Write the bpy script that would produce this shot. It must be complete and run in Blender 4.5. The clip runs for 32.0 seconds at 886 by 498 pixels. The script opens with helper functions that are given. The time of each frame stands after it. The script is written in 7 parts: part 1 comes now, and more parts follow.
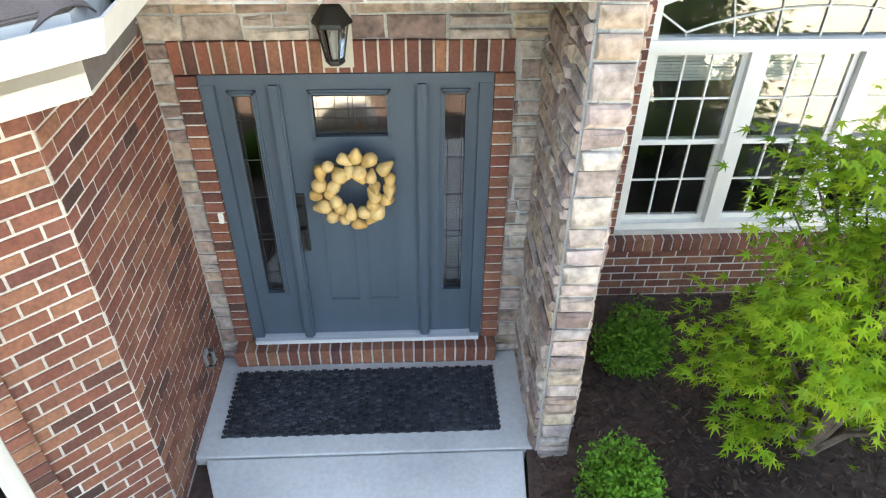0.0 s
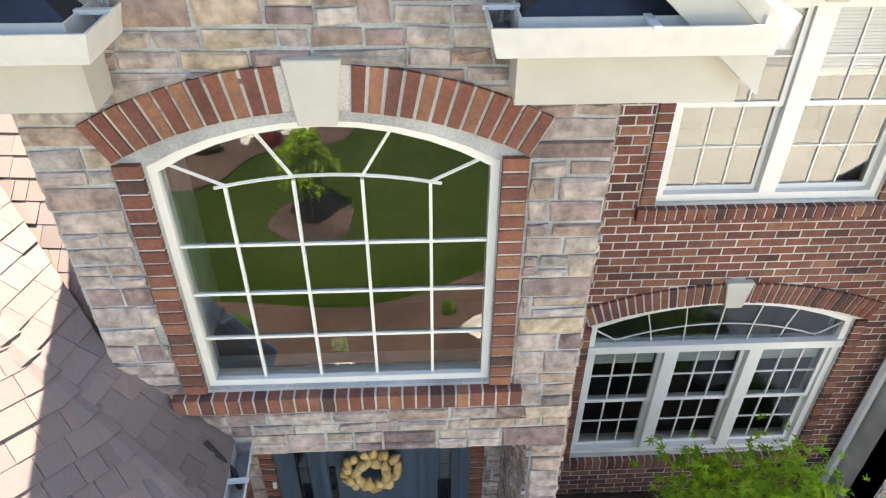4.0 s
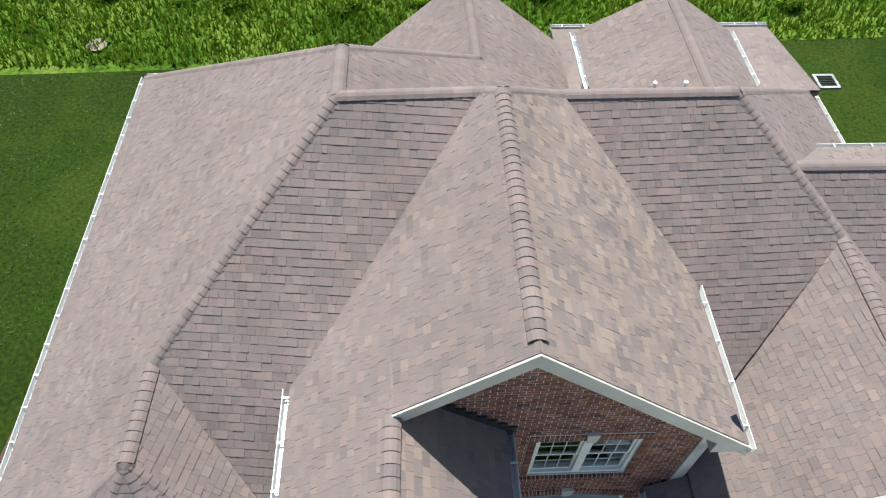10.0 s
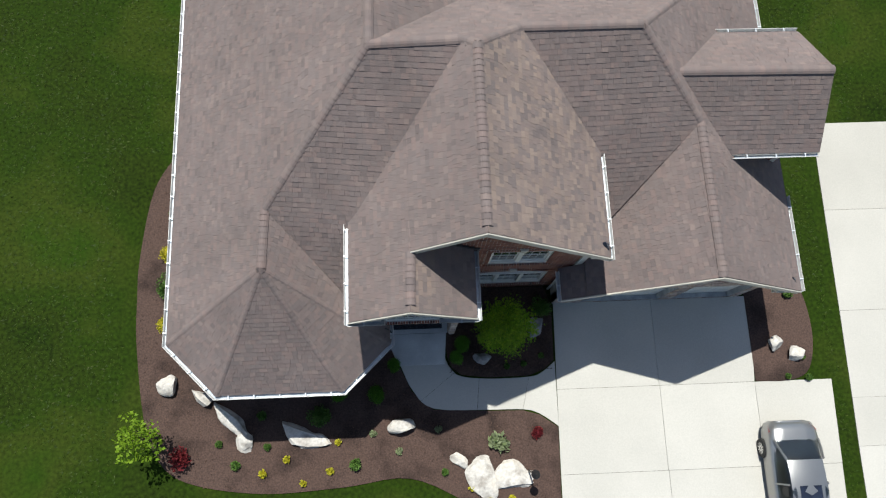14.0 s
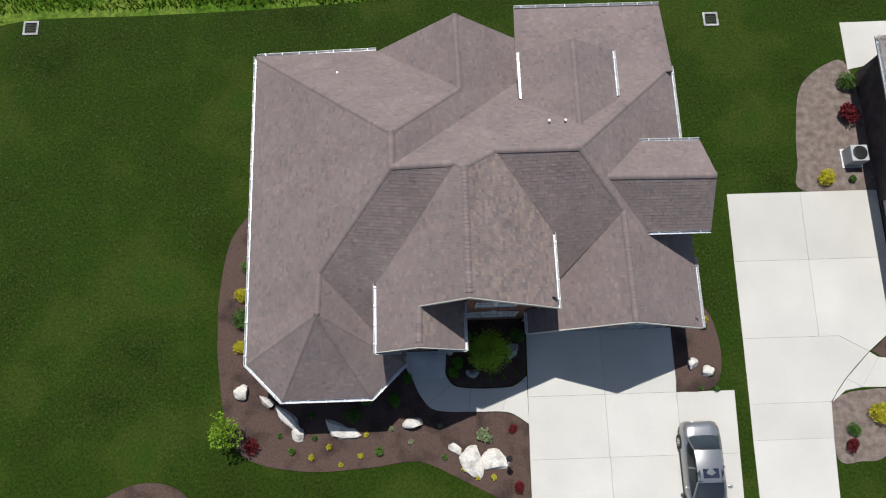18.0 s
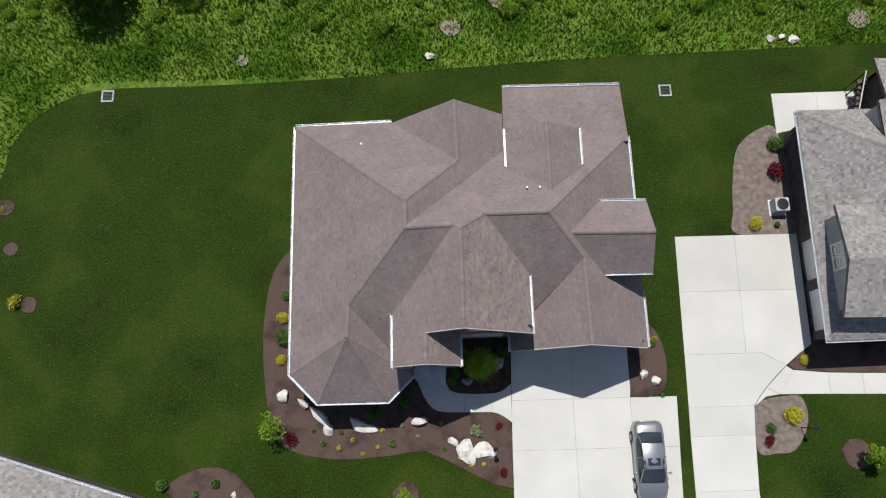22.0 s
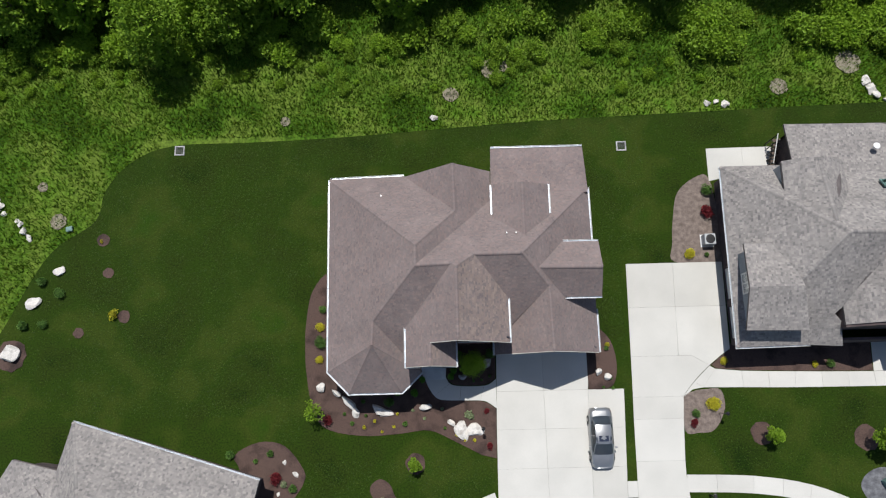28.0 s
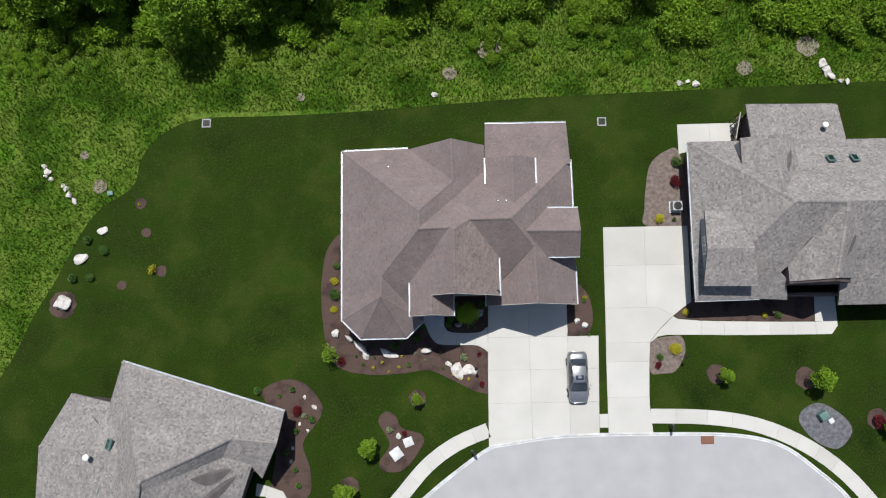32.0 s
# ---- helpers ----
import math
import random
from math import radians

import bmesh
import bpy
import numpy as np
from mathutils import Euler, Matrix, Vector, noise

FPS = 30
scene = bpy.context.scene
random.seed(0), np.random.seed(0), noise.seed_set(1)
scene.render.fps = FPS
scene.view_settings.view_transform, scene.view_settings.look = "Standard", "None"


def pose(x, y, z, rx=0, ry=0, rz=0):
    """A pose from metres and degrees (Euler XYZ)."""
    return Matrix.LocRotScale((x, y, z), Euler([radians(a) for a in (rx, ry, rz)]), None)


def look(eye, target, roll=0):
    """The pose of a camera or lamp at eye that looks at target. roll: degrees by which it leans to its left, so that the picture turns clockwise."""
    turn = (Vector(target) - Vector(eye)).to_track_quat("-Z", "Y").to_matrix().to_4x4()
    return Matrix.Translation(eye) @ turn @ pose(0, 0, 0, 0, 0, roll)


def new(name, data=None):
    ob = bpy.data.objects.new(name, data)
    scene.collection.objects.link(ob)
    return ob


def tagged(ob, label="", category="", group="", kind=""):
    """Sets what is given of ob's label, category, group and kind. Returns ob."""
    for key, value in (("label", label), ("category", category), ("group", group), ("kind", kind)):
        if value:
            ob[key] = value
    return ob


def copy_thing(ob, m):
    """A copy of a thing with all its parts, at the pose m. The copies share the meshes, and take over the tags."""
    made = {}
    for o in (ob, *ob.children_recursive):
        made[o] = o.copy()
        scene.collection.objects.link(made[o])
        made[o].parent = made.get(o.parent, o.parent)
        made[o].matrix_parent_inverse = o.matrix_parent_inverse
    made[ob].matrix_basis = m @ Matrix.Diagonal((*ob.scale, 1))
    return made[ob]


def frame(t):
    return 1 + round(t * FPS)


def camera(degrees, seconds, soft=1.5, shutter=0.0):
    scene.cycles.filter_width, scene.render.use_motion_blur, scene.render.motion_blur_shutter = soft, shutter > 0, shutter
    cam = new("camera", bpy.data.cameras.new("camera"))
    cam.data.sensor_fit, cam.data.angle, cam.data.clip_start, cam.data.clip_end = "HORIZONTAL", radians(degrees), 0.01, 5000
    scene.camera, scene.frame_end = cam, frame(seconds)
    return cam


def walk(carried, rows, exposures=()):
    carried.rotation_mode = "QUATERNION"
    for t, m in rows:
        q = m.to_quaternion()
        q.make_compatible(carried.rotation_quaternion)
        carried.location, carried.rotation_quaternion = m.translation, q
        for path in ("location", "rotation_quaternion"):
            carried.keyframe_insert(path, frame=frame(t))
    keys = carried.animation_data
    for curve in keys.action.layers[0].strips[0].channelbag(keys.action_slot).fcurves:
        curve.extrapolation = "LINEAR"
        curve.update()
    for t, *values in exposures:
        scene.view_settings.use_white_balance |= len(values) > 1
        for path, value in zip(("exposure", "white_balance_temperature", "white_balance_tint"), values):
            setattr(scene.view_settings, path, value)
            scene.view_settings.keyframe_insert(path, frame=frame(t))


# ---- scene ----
cam = camera(65.9, 32.0, 1.2)
PATH = [
    (0, (1.289, 2.136, 3.945), (1.367, 3.734, 2.745), 0.5),
    (0.5, (1.32, 2.149, 4.267), (1.391, 3.749, 3.068), 0.2),
    (1, (1.331, 2.135, 4.720), (1.401, 3.737, 3.524), 0.3),
    (1.5, (1.357, 2.135, 4.763), (1.426, 3.736, 3.567), 0.3),
    (2, (1.347, 2.155, 4.912), (1.416, 3.757, 3.717), 0.2),
    (2.5, (1.348, 2.159, 5.142), (1.42, 3.762, 3.948), 0.3),
    (4.5, (1.362, 2.167, 7.167), (1.434, 3.773, 5.977), 0.1),
    (5, (1.368, 2.2, 7.483), (1.441, 3.802, 6.289), 0.2),
    (5.5, (1.362, 2.261, 8.246), (1.439, 3.865, 7.054), 0.1),
    (6, (1.377, 2.3, 9.066), (1.45, 3.903, 7.873), 0.1),
    (6.5, (1.391, 2.291, 9.487), (1.465, 3.896, 8.296), 0.1),
    (7, (1.392, 2.293, 10.161), (1.469, 3.897, 8.968), 0.3),
    (7.5, (1.413, 2.261, 11.066), (1.486, 3.86, 9.867), 0.3),
    (8, (1.419, 2.223, 12.006), (1.495, 3.707, 10.669), 0.4),
    (8.5, (1.41, 2.212, 12.985), (1.483, 3.52, 11.474), 0.8),
    (9, (1.389, 2.241, 13.999), (1.463, 3.476, 12.428), 1.2),
    (9.5, (1.332, 2.34, 14.994), (1.413, 3.554, 13.406), 1.5),
    (10, (1.358, 2.307, 16.002), (1.43, 3.533, 14.424), 1.3),
    (10.5, (1.301, 2.443, 17.052), (1.378, 3.657, 15.464), 1.5),
    (11, (1.469, 2.408, 18.009), (1.523, 3.584, 16.393), 0.5),
    (11.5, (1.49, 2.055, 18.875), (1.539, 3.145, 17.199), 0.5),
    (12, (1.4, 1.814, 19.735), (1.448, 2.519, 17.864), 2.0),
    (12.5, (1.225, 2.126, 20.835), (1.292, 2.599, 18.893), 5.9),
    (13, (1.464, 2.422, 22.017), (1.503, 2.863, 20.067), 3.0),
    (13.5, (1.243, 2.26, 22.862), (1.307, 2.727, 20.919), 5.5),
    (14, (1.248, 2.246, 23.885), (1.309, 2.714, 21.942), 5.3),
    (14.5, (1.444, 2.433, 25.126), (1.483, 2.882, 23.178), 3.0),
    (16.5, (1.328, 2.385, 29.122), (1.373, 2.847, 27.177), 3.5),
    (17, (1.509, 2.225, 30.220), (1.539, 2.696, 28.277), 1.8),
    (17.5, (1.631, 2.293, 31.324), (1.653, 2.759, 29.379), 0.9),
    (18, (1.59, 2.28, 32.356), (1.615, 2.748, 30.412), 1.2),
    (18.5, (1.644, 2.289, 33.444), (1.664, 2.756, 31.500), 0.7),
    (19, (1.566, 2.265, 34.431), (1.59, 2.734, 32.487), 1.2),
    (19.5, (1.533, 2.326, 35.471), (1.558, 2.792, 33.526), 1.4),
    (20, (1.562, 2.312, 36.478), (1.584, 2.778, 34.533), 1.1),
    (20.5, (1.517, 2.357, 37.453), (1.54, 2.822, 35.508), 1.2),
    (21, (1.664, 2.473, 38.551), (1.679, 2.931, 36.605), 0.3),
    (21.5, (1.599, 2.488, 39.563), (1.617, 2.945, 37.616), 0.7),
    (22, (1.593, 2.476, 40.562), (1.612, 2.935, 38.615), 0.8),
    (22.5, (1.728, 2.476, 41.562), (1.741, 2.936, 39.615), 0.0),
    (23, (1.648, 2.615, 42.602), (1.664, 3.067, 40.654), 0.5),
    (23.5, (1.851, 2.629, 43.647), (1.858, 3.081, 41.699), -0.7),
    (24, (1.734, 2.521, 44.586), (1.745, 2.978, 42.639), -0.1),
    (24.5, (1.713, 2.579, 45.535), (1.723, 3.034, 43.588), -0.3),
    (25, (1.827, 2.678, 46.563), (1.831, 3.129, 44.614), -0.9),
    (25.5, (1.84, 2.832, 47.598), (1.844, 3.277, 45.649), -0.9),
    (26, (1.829, 2.879, 48.491), (1.834, 3.323, 46.541), -0.8),
    (26.5, (1.902, 2.847, 49.466), (1.905, 3.293, 47.516), -1.1),
    (28.5, (2.013, 2.869, 53.579), (2.009, 3.238, 51.614), -2.0),
    (29, (2.211, 2.764, 54.442), (2.199, 3.026, 52.460), -3.9),
    (29.5, (2.102, 2.828, 55.370), (2.093, 3.087, 53.387), -3.2),
    (30, (2.369, 2.952, 56.370), (2.351, 3.206, 54.386), -5.3),
    (30.5, (2.327, 2.767, 57.285), (2.311, 3.027, 55.302), -4.8),
    (31, (2.484, 2.68, 58.292), (2.463, 2.943, 56.309), -5.6),
    (31.5, (2.448, 2.939, 59.222), (2.43, 3.195, 57.238), -5.2),
    (32, (1.66, 2.271, 59.816), (1.67, 2.552, 57.835), 0.9),
]
EXPOSURES = [(0.0, 3.98, 8150, 9), (1.0, 3.72, 8150, 9), (2.5, 3.22, 8000, 9), (4.5, 2.88, 7400, 13), (5.5, 2.45, 6700, 11), (7.0, 1.83, 6350, 5), (10.0, 1.32, 6250, 3), (12.0, 0.8, 6250, 3), (14.0, 0.65, 6300, 6), (18.0, 0.5, 6200, 10), (32.0, 0.48, 6150, 10)]
walk(cam, [(t, look(eye, target, roll)) for t, eye, target, roll in PATH], EXPOSURES)

# ---- daylight ----
SUN = Vector((-0.09, 0.415, 1.0)).normalized()
world = bpy.data.worlds.new("sky")
scene.world = world
world.use_nodes = True
wn = world.node_tree.nodes
sky = wn.new("ShaderNodeTexSky")
sky.sky_type = "NISHITA"
sky.sun_disc = False
sky.sun_elevation = math.asin(SUN.z)
sky.sun_rotation = math.atan2(SUN.x, SUN.y)
world.node_tree.links.new(sky.outputs[0], wn["Background"].inputs[0])
wn["Background"].inputs[1].default_value = 0.068
sun_data = bpy.data.lights.new("sun", "SUN")
sun_data.energy, sun_data.angle, sun_data.color = 4.0, radians(0.55), (1.0, 0.96, 0.9)
new("sun", sun_data).matrix_world = look(SUN * 80, (0, 0, 0))

# ---- materials ----
R = random.Random(7)


def rgb(h):
    """A linear colour from three 0..1 numbers or one grey."""
    return (h, h, h, 1) if isinstance(h, (int, float)) else (*h, 1)


def material(name, colours, rough=0.8, metal=0.0, grain=20.0, stain=1.5, pieces="", spread=0.25, bump=0.2, bump_scale=60.0, stretch=(1, 1, 1), spec=0.4):
    """A surface with colours mixed over the pieces (object or island) or by broad noise, with fine grain, stains and relief."""
    m = bpy.data.materials.new(name)
    m.use_nodes = True
    nt = m.node_tree
    nd, lk = nt.nodes, nt.links
    bsdf = nd["Principled BSDF"]
    bsdf.inputs["Roughness"].default_value = rough
    bsdf.inputs["Metallic"].default_value = metal
    bsdf.inputs["Specular IOR Level"].default_value = spec
    coord = nd.new("ShaderNodeTexCoord")
    geo = nd.new("ShaderNodeNewGeometry")
    mapping = nd.new("ShaderNodeMapping")
    mapping.inputs["Scale"].default_value = stretch
    lk.new(geo.outputs["Position"], mapping.inputs[0])
    ramp = nd.new("ShaderNodeValToRGB")
    el = ramp.color_ramp.elements
    if len(colours) == 1:
        colours = [colours[0]] * 2
    while len(el) < len(colours):
        el.new(0.5)
    for i, c in enumerate(colours):
        el[i].position, el[i].color = i / max(1, len(colours) - 1), rgb(c)
    broad = nd.new("ShaderNodeTexNoise")
    broad.inputs["Scale"].default_value, broad.inputs["Detail"].default_value = stain, 4
    lk.new(mapping.outputs[0], broad.inputs["Vector"])
    fine = nd.new("ShaderNodeTexNoise")
    fine.inputs["Scale"].default_value, fine.inputs["Detail"].default_value = grain, 6
    lk.new(mapping.outputs[0], fine.inputs["Vector"])
    if pieces == "object":
        pick = nd.new("ShaderNodeObjectInfo").outputs["Random"]
    elif pieces == "island":
        pick = geo.outputs["Random Per Island"]
    else:
        wide = nd.new("ShaderNodeMapRange")
        wide.inputs[1].default_value, wide.inputs[2].default_value = 0.3, 0.7
        lk.new(broad.outputs[0], wide.inputs[0])
        pick = wide.outputs[0]
    lk.new(pick, ramp.inputs[0])
    both = nd.new("ShaderNodeMath")
    both.operation = "ADD"
    lk.new(broad.outputs[0], both.inputs[0])
    lk.new(fine.outputs[0], both.inputs[1])
    gain = nd.new("ShaderNodeMapRange")
    gain.inputs[1].default_value, gain.inputs[2].default_value = 0.7, 1.3
    gain.inputs[3].default_value, gain.inputs[4].default_value = 1 - spread, 1 + spread
    lk.new(both.outputs[0], gain.inputs[0])
    mul = nd.new("ShaderNodeVectorMath")
    mul.operation = "SCALE"
    lk.new(ramp.outputs[0], mul.inputs[0])
    lk.new(gain.outputs[0], mul.inputs["Scale"])
    lk.new(mul.outputs[0], bsdf.inputs["Base Color"])
    if bump:
        relief = nd.new("ShaderNodeTexNoise")
        relief.inputs["Scale"].default_value, relief.inputs["Detail"].default_value = bump_scale, 5
        lk.new(mapping.outputs[0], relief.inputs["Vector"])
        bp = nd.new("ShaderNodeBump")
        bp.inputs["Strength"].default_value, bp.inputs["Distance"].default_value = bump, 0.01
        lk.new(relief.outputs[0], bp.inputs["Height"])
        lk.new(bp.outputs[0], bsdf.inputs["Normal"])
    return m


def leafy(name, colours, sheen=0.35):
    """Foliage that lets some light through; each leaf has its own tone."""
    m = material(name, colours, rough=0.55, pieces="island", grain=8, stain=0.7, spread=0.3, bump=0)
    nt = m.node_tree
    bsdf = nt.nodes["Principled BSDF"]
    bsdf.inputs["Specular IOR Level"].default_value = 0.15
    tr = nt.nodes.new("ShaderNodeBsdfTranslucent")
    mix = nt.nodes.new("ShaderNodeMixShader")
    mix.inputs[0].default_value = sheen
    src = bsdf.inputs["Base Color"].links[0].from_socket
    nt.links.new(src, tr.inputs[0])
    nt.links.new(bsdf.outputs[0], mix.inputs[1])
    nt.links.new(tr.outputs[0], mix.inputs[2])
    nt.links.new(mix.outputs[0], nt.nodes["Material Output"].inputs[0])
    return m


BRICK = [(0.0604, 0.0335, 0.029), (0.1594, 0.0558, 0.0393), (0.2034, 0.0759, 0.0476), (0.143, 0.0536, 0.0414), (0.264, 0.1228, 0.0725), (0.176, 0.0647, 0.0465), (0.231, 0.0949, 0.058), (0.1154, 0.0469, 0.0414)]
STONE = [(0.34, 0.25, 0.19), (0.2, 0.14, 0.13), (0.38, 0.31, 0.27), (0.29, 0.25, 0.23), (0.41, 0.32, 0.23), (0.25, 0.18, 0.17), (0.44, 0.385, 0.335), (0.32, 0.26, 0.24), (0.37, 0.29, 0.26)]
ROOF = [(0.129, 0.1035, 0.0986), (0.1655, 0.1312, 0.1214), (0.1469, 0.1204, 0.1142), (0.1881, 0.1399, 0.1262), (0.1459, 0.1189, 0.1125), (0.1696, 0.1284, 0.1189), (0.1603, 0.1303, 0.1224), (0.1956, 0.1506, 0.1347)]
# paler tan tabs put the sunlit look of the east slopes into the colour
SUNLIT_TAN_ROOF = [(0.129, 0.1045, 0.1), (0.16, 0.13, 0.121), (0.21, 0.158, 0.132), (0.145, 0.119, 0.113), (0.232, 0.178, 0.147), (0.17, 0.132, 0.121), (0.185, 0.143, 0.127)]
GREY_ROOF = [(0.15, 0.138, 0.13), (0.225, 0.205, 0.188), (0.182, 0.168, 0.156), (0.27, 0.245, 0.222), (0.2, 0.182, 0.168), (0.13, 0.12, 0.116)]
M = {
    "brick": material("brick_piece", BRICK, 0.85, pieces="object", grain=45, stain=6, spread=0.3, bump=0.5, bump_scale=90),
    "bricks": material("brick_courses", BRICK, 0.85, pieces="island", grain=45, stain=6, spread=0.3, bump=0.5, bump_scale=90),
    "mortar": material("mortar", [(0.46, 0.43, 0.39), (0.55, 0.52, 0.475)], 0.95, grain=80, stain=3, bump=0.5),
    "stone_mortar": material("stone_mortar", [(0.34, 0.34, 0.335), (0.42, 0.42, 0.41)], 0.95, grain=60, stain=3, bump=0.5),
    "stone": material("stone_piece", STONE, 0.85, pieces="object", grain=22, stain=9, spread=0.45, bump=0.9, bump_scale=28),
    "stones": material("stone_courses", STONE, 0.85, pieces="island", grain=22, stain=9, spread=0.45, bump=0.9, bump_scale=28),
    "shingle": material("shingle_piece", ROOF, 0.92, pieces="object", grain=150, stain=0.6, spread=0.2, bump=0.4, bump_scale=250),
    "shingles": material("shingle_courses", ROOF, 0.92, pieces="island", grain=150, stain=0.6, spread=0.16, bump=0.4, bump_scale=250),
    "sunlit_tan_shingles": material("sunlit_tan_shingle_courses", SUNLIT_TAN_ROOF, 0.92, pieces="island", grain=150, stain=0.6, spread=0.2, bump=0.4, bump_scale=250),
    "grey_shingles": material("grey_shingle_courses", GREY_ROOF, 0.92, pieces="island", grain=120, stain=0.6, spread=0.16, bump=0.4, bump_scale=200),
    "deck": material("roof_underlay", [(0.1, 0.085, 0.08)], 0.95, bump=0.2),
    "cream": material("cream_trim", [(0.45, 0.425, 0.37), (0.5, 0.475, 0.415)], 0.5, grain=9, stain=1, spread=0.06, bump=0.05),
    "white": material("white_vinyl", [(0.68, 0.66, 0.61), (0.73, 0.71, 0.66)], 0.4, grain=9, spread=0.04, bump=0.03),
    "gutter": material("gutter_aluminium", [(0.6, 0.59, 0.56), (0.55, 0.54, 0.51)], 0.4, grain=14, spread=0.08, bump=0.03),
    "gutter_in": material("gutter_lining", [(0.3, 0.34, 0.38), (0.42, 0.45, 0.48)], 0.4, metal=0.6, grain=14, spread=0.2, bump=0.05),
    "navy": material("navy_metal_sheet", [(0.012, 0.017, 0.035), (0.02, 0.028, 0.05)], 0.35, metal=0.3, grain=10, bump=0.04),
    "flash": material("black_step_flashing", [(0.012, 0.012, 0.014), (0.03, 0.03, 0.032)], 0.5, grain=20, bump=0.1),
    "door": material("slate_blue_paint", [(0.05, 0.075, 0.105), (0.058, 0.085, 0.115)], 0.45, grain=30, spread=0.06, bump=0.06, bump_scale=120, stretch=(6, 6, 1)),
    "black": material("black_iron", [(0.012, 0.012, 0.013), (0.025, 0.024, 0.024)], 0.4, metal=0.3, grain=30, bump=0.1),
    "alu": material("mill_aluminium", [(0.55, 0.58, 0.62), (0.68, 0.7, 0.72)], 0.4, metal=0.25, grain=40, spread=0.1, bump=0.05, stretch=(1, 20, 20)),
    "concrete": material("pale_concrete", [(0.4, 0.384, 0.344), (0.456, 0.44, 0.4), (0.424, 0.408, 0.368)], 0.9, pieces="object", grain=25, stain=0.35, spread=0.1, bump=0.25, bump_scale=120),
    "porch": material("porch_concrete", [(0.44, 0.44, 0.43), (0.55, 0.55, 0.53)], 0.85, grain=30, stain=1.2, spread=0.12, bump=0.25, bump_scale=120),
    "asphalt": material("worn_road", [(0.31, 0.305, 0.3), (0.325, 0.32, 0.315)], 0.9, grain=60, stain=0.5, spread=0.06, bump=0.3, bump_scale=200),
    "mulch": material("bark_mulch", [(0.038, 0.0222, 0.0168), (0.064, 0.039, 0.0305), (0.048, 0.0295, 0.0228)], 0.95, grain=18, stain=0.8, spread=0.55, bump=1.0, bump_scale=35),
    "mulch_bits": material("bark_chips", [(0.022, 0.012, 0.009), (0.095, 0.056, 0.04), (0.041, 0.0245, 0.0185), (0.06, 0.033, 0.023)], 0.95, pieces="island", grain=30, spread=0.4, bump=0.3),
    "gravel": material("grey_gravel", [(0.12, 0.092, 0.076), (0.152, 0.12, 0.1)], 0.95, grain=30, stain=3, spread=0.3, bump=1.0, bump_scale=40),
    "dry_earth": material("dry_earth", [(0.15, 0.13, 0.085), (0.2, 0.175, 0.125), (0.1, 0.105, 0.05)], 0.95, grain=14, stain=1.5, spread=0.5, bump=1.0, bump_scale=30),
    "slate_gravel": material("slate_gravel", [(0.085, 0.085, 0.09), (0.12, 0.12, 0.125)], 0.95, grain=30, stain=3, spread=0.35, bump=1.0, bump_scale=40),
    "lawn": material("mown_lawn", [(0.0135, 0.0308, 0.0018), (0.019, 0.0335, 0.0029), (0.015, 0.0308, 0.002), (0.021, 0.0325, 0.0034), (0.0122, 0.028, 0.0016)], 0.95, grain=8, stain=0.2, spread=0.6, bump=1.0, bump_scale=45, spec=0.1),
    "meadow": material("rough_grass", [(0.0285, 0.0686, 0.004), (0.0487, 0.103, 0.007), (0.0749, 0.1098, 0.015), (0.0374, 0.0858, 0.0045)], 0.95, grain=5, stain=0.22, spread=0.75, bump=1.0, bump_scale=14, spec=0.1),
    "rock": material("pale_limestone", [(0.357, 0.323, 0.2805), (0.51, 0.4845, 0.442), (0.442, 0.3995, 0.34)], 0.85, grain=12, stain=2.5, spread=0.25, bump=0.8, bump_scale=18),
    "dark_rock": material("grey_boulder", [(0.221, 0.2125, 0.2125), (0.323, 0.3145, 0.306)], 0.85, grain=12, stain=2.5, spread=0.3, bump=0.8, bump_scale=18),
    "bark": material("bark", [(0.07, 0.05, 0.038), (0.13, 0.1, 0.08)], 0.95, grain=30, stain=6, spread=0.3, bump=0.8, bump_scale=40),
    # near-black colour carries the gloom of the rooms behind the panes
    "room_shade": material("painted_room_shade", [(0.035, 0.035, 0.035), (0.06, 0.055, 0.05)], 0.9, bump=0),
    "blind": material("white_blind", [(0.55, 0.55, 0.52)], 0.7, spread=0.03, bump=0),
    "rubber": material("black_rubber", [(0.008, 0.01, 0.013), (0.04, 0.046, 0.055), (0.014, 0.017, 0.022), (0.08, 0.09, 0.105), (0.02, 0.024, 0.03)], 0.4, pieces="island", grain=60, spread=0.3, bump=0.4),
    "pear": material("golden_pear_skin", [(0.52, 0.33, 0.12), (0.62, 0.43, 0.19), (0.47, 0.28, 0.09)], 0.4, pieces="object", grain=25, stain=12, spread=0.25, bump=0.05),
    "car": material("silver_car_paint", [(0.34, 0.34, 0.335)], 0.28, metal=0.75, grain=300, spread=0.06, bump=0),
    "tyre": material("tyre_rubber", [0.02], 0.8, bump=0.2),
    "chrome": material("bright_metal", [0.7], 0.2, metal=1.0, spread=0.05, bump=0),
    "red": material("red_lamp_lens", [(0.3, 0.01, 0.01)], 0.2, bump=0),
    "navy_siding": material("dark_slate_brick", [(0.06, 0.045, 0.045), (0.09, 0.065, 0.06)], 0.9, grain=20, stain=2, spread=0.3, bump=0.4),
    "grey_siding": material("grey_siding", [(0.3, 0.31, 0.31), (0.34, 0.35, 0.35)], 0.7, grain=10, spread=0.1, bump=0.1),
    "green_box": material("green_utility_enamel", [(0.09, 0.16, 0.14), (0.11, 0.18, 0.16)], 0.5, bump=0.05),
    "rust": material("rusty_iron", [(0.2, 0.09, 0.05), (0.13, 0.06, 0.04)], 0.8, grain=20, spread=0.3),
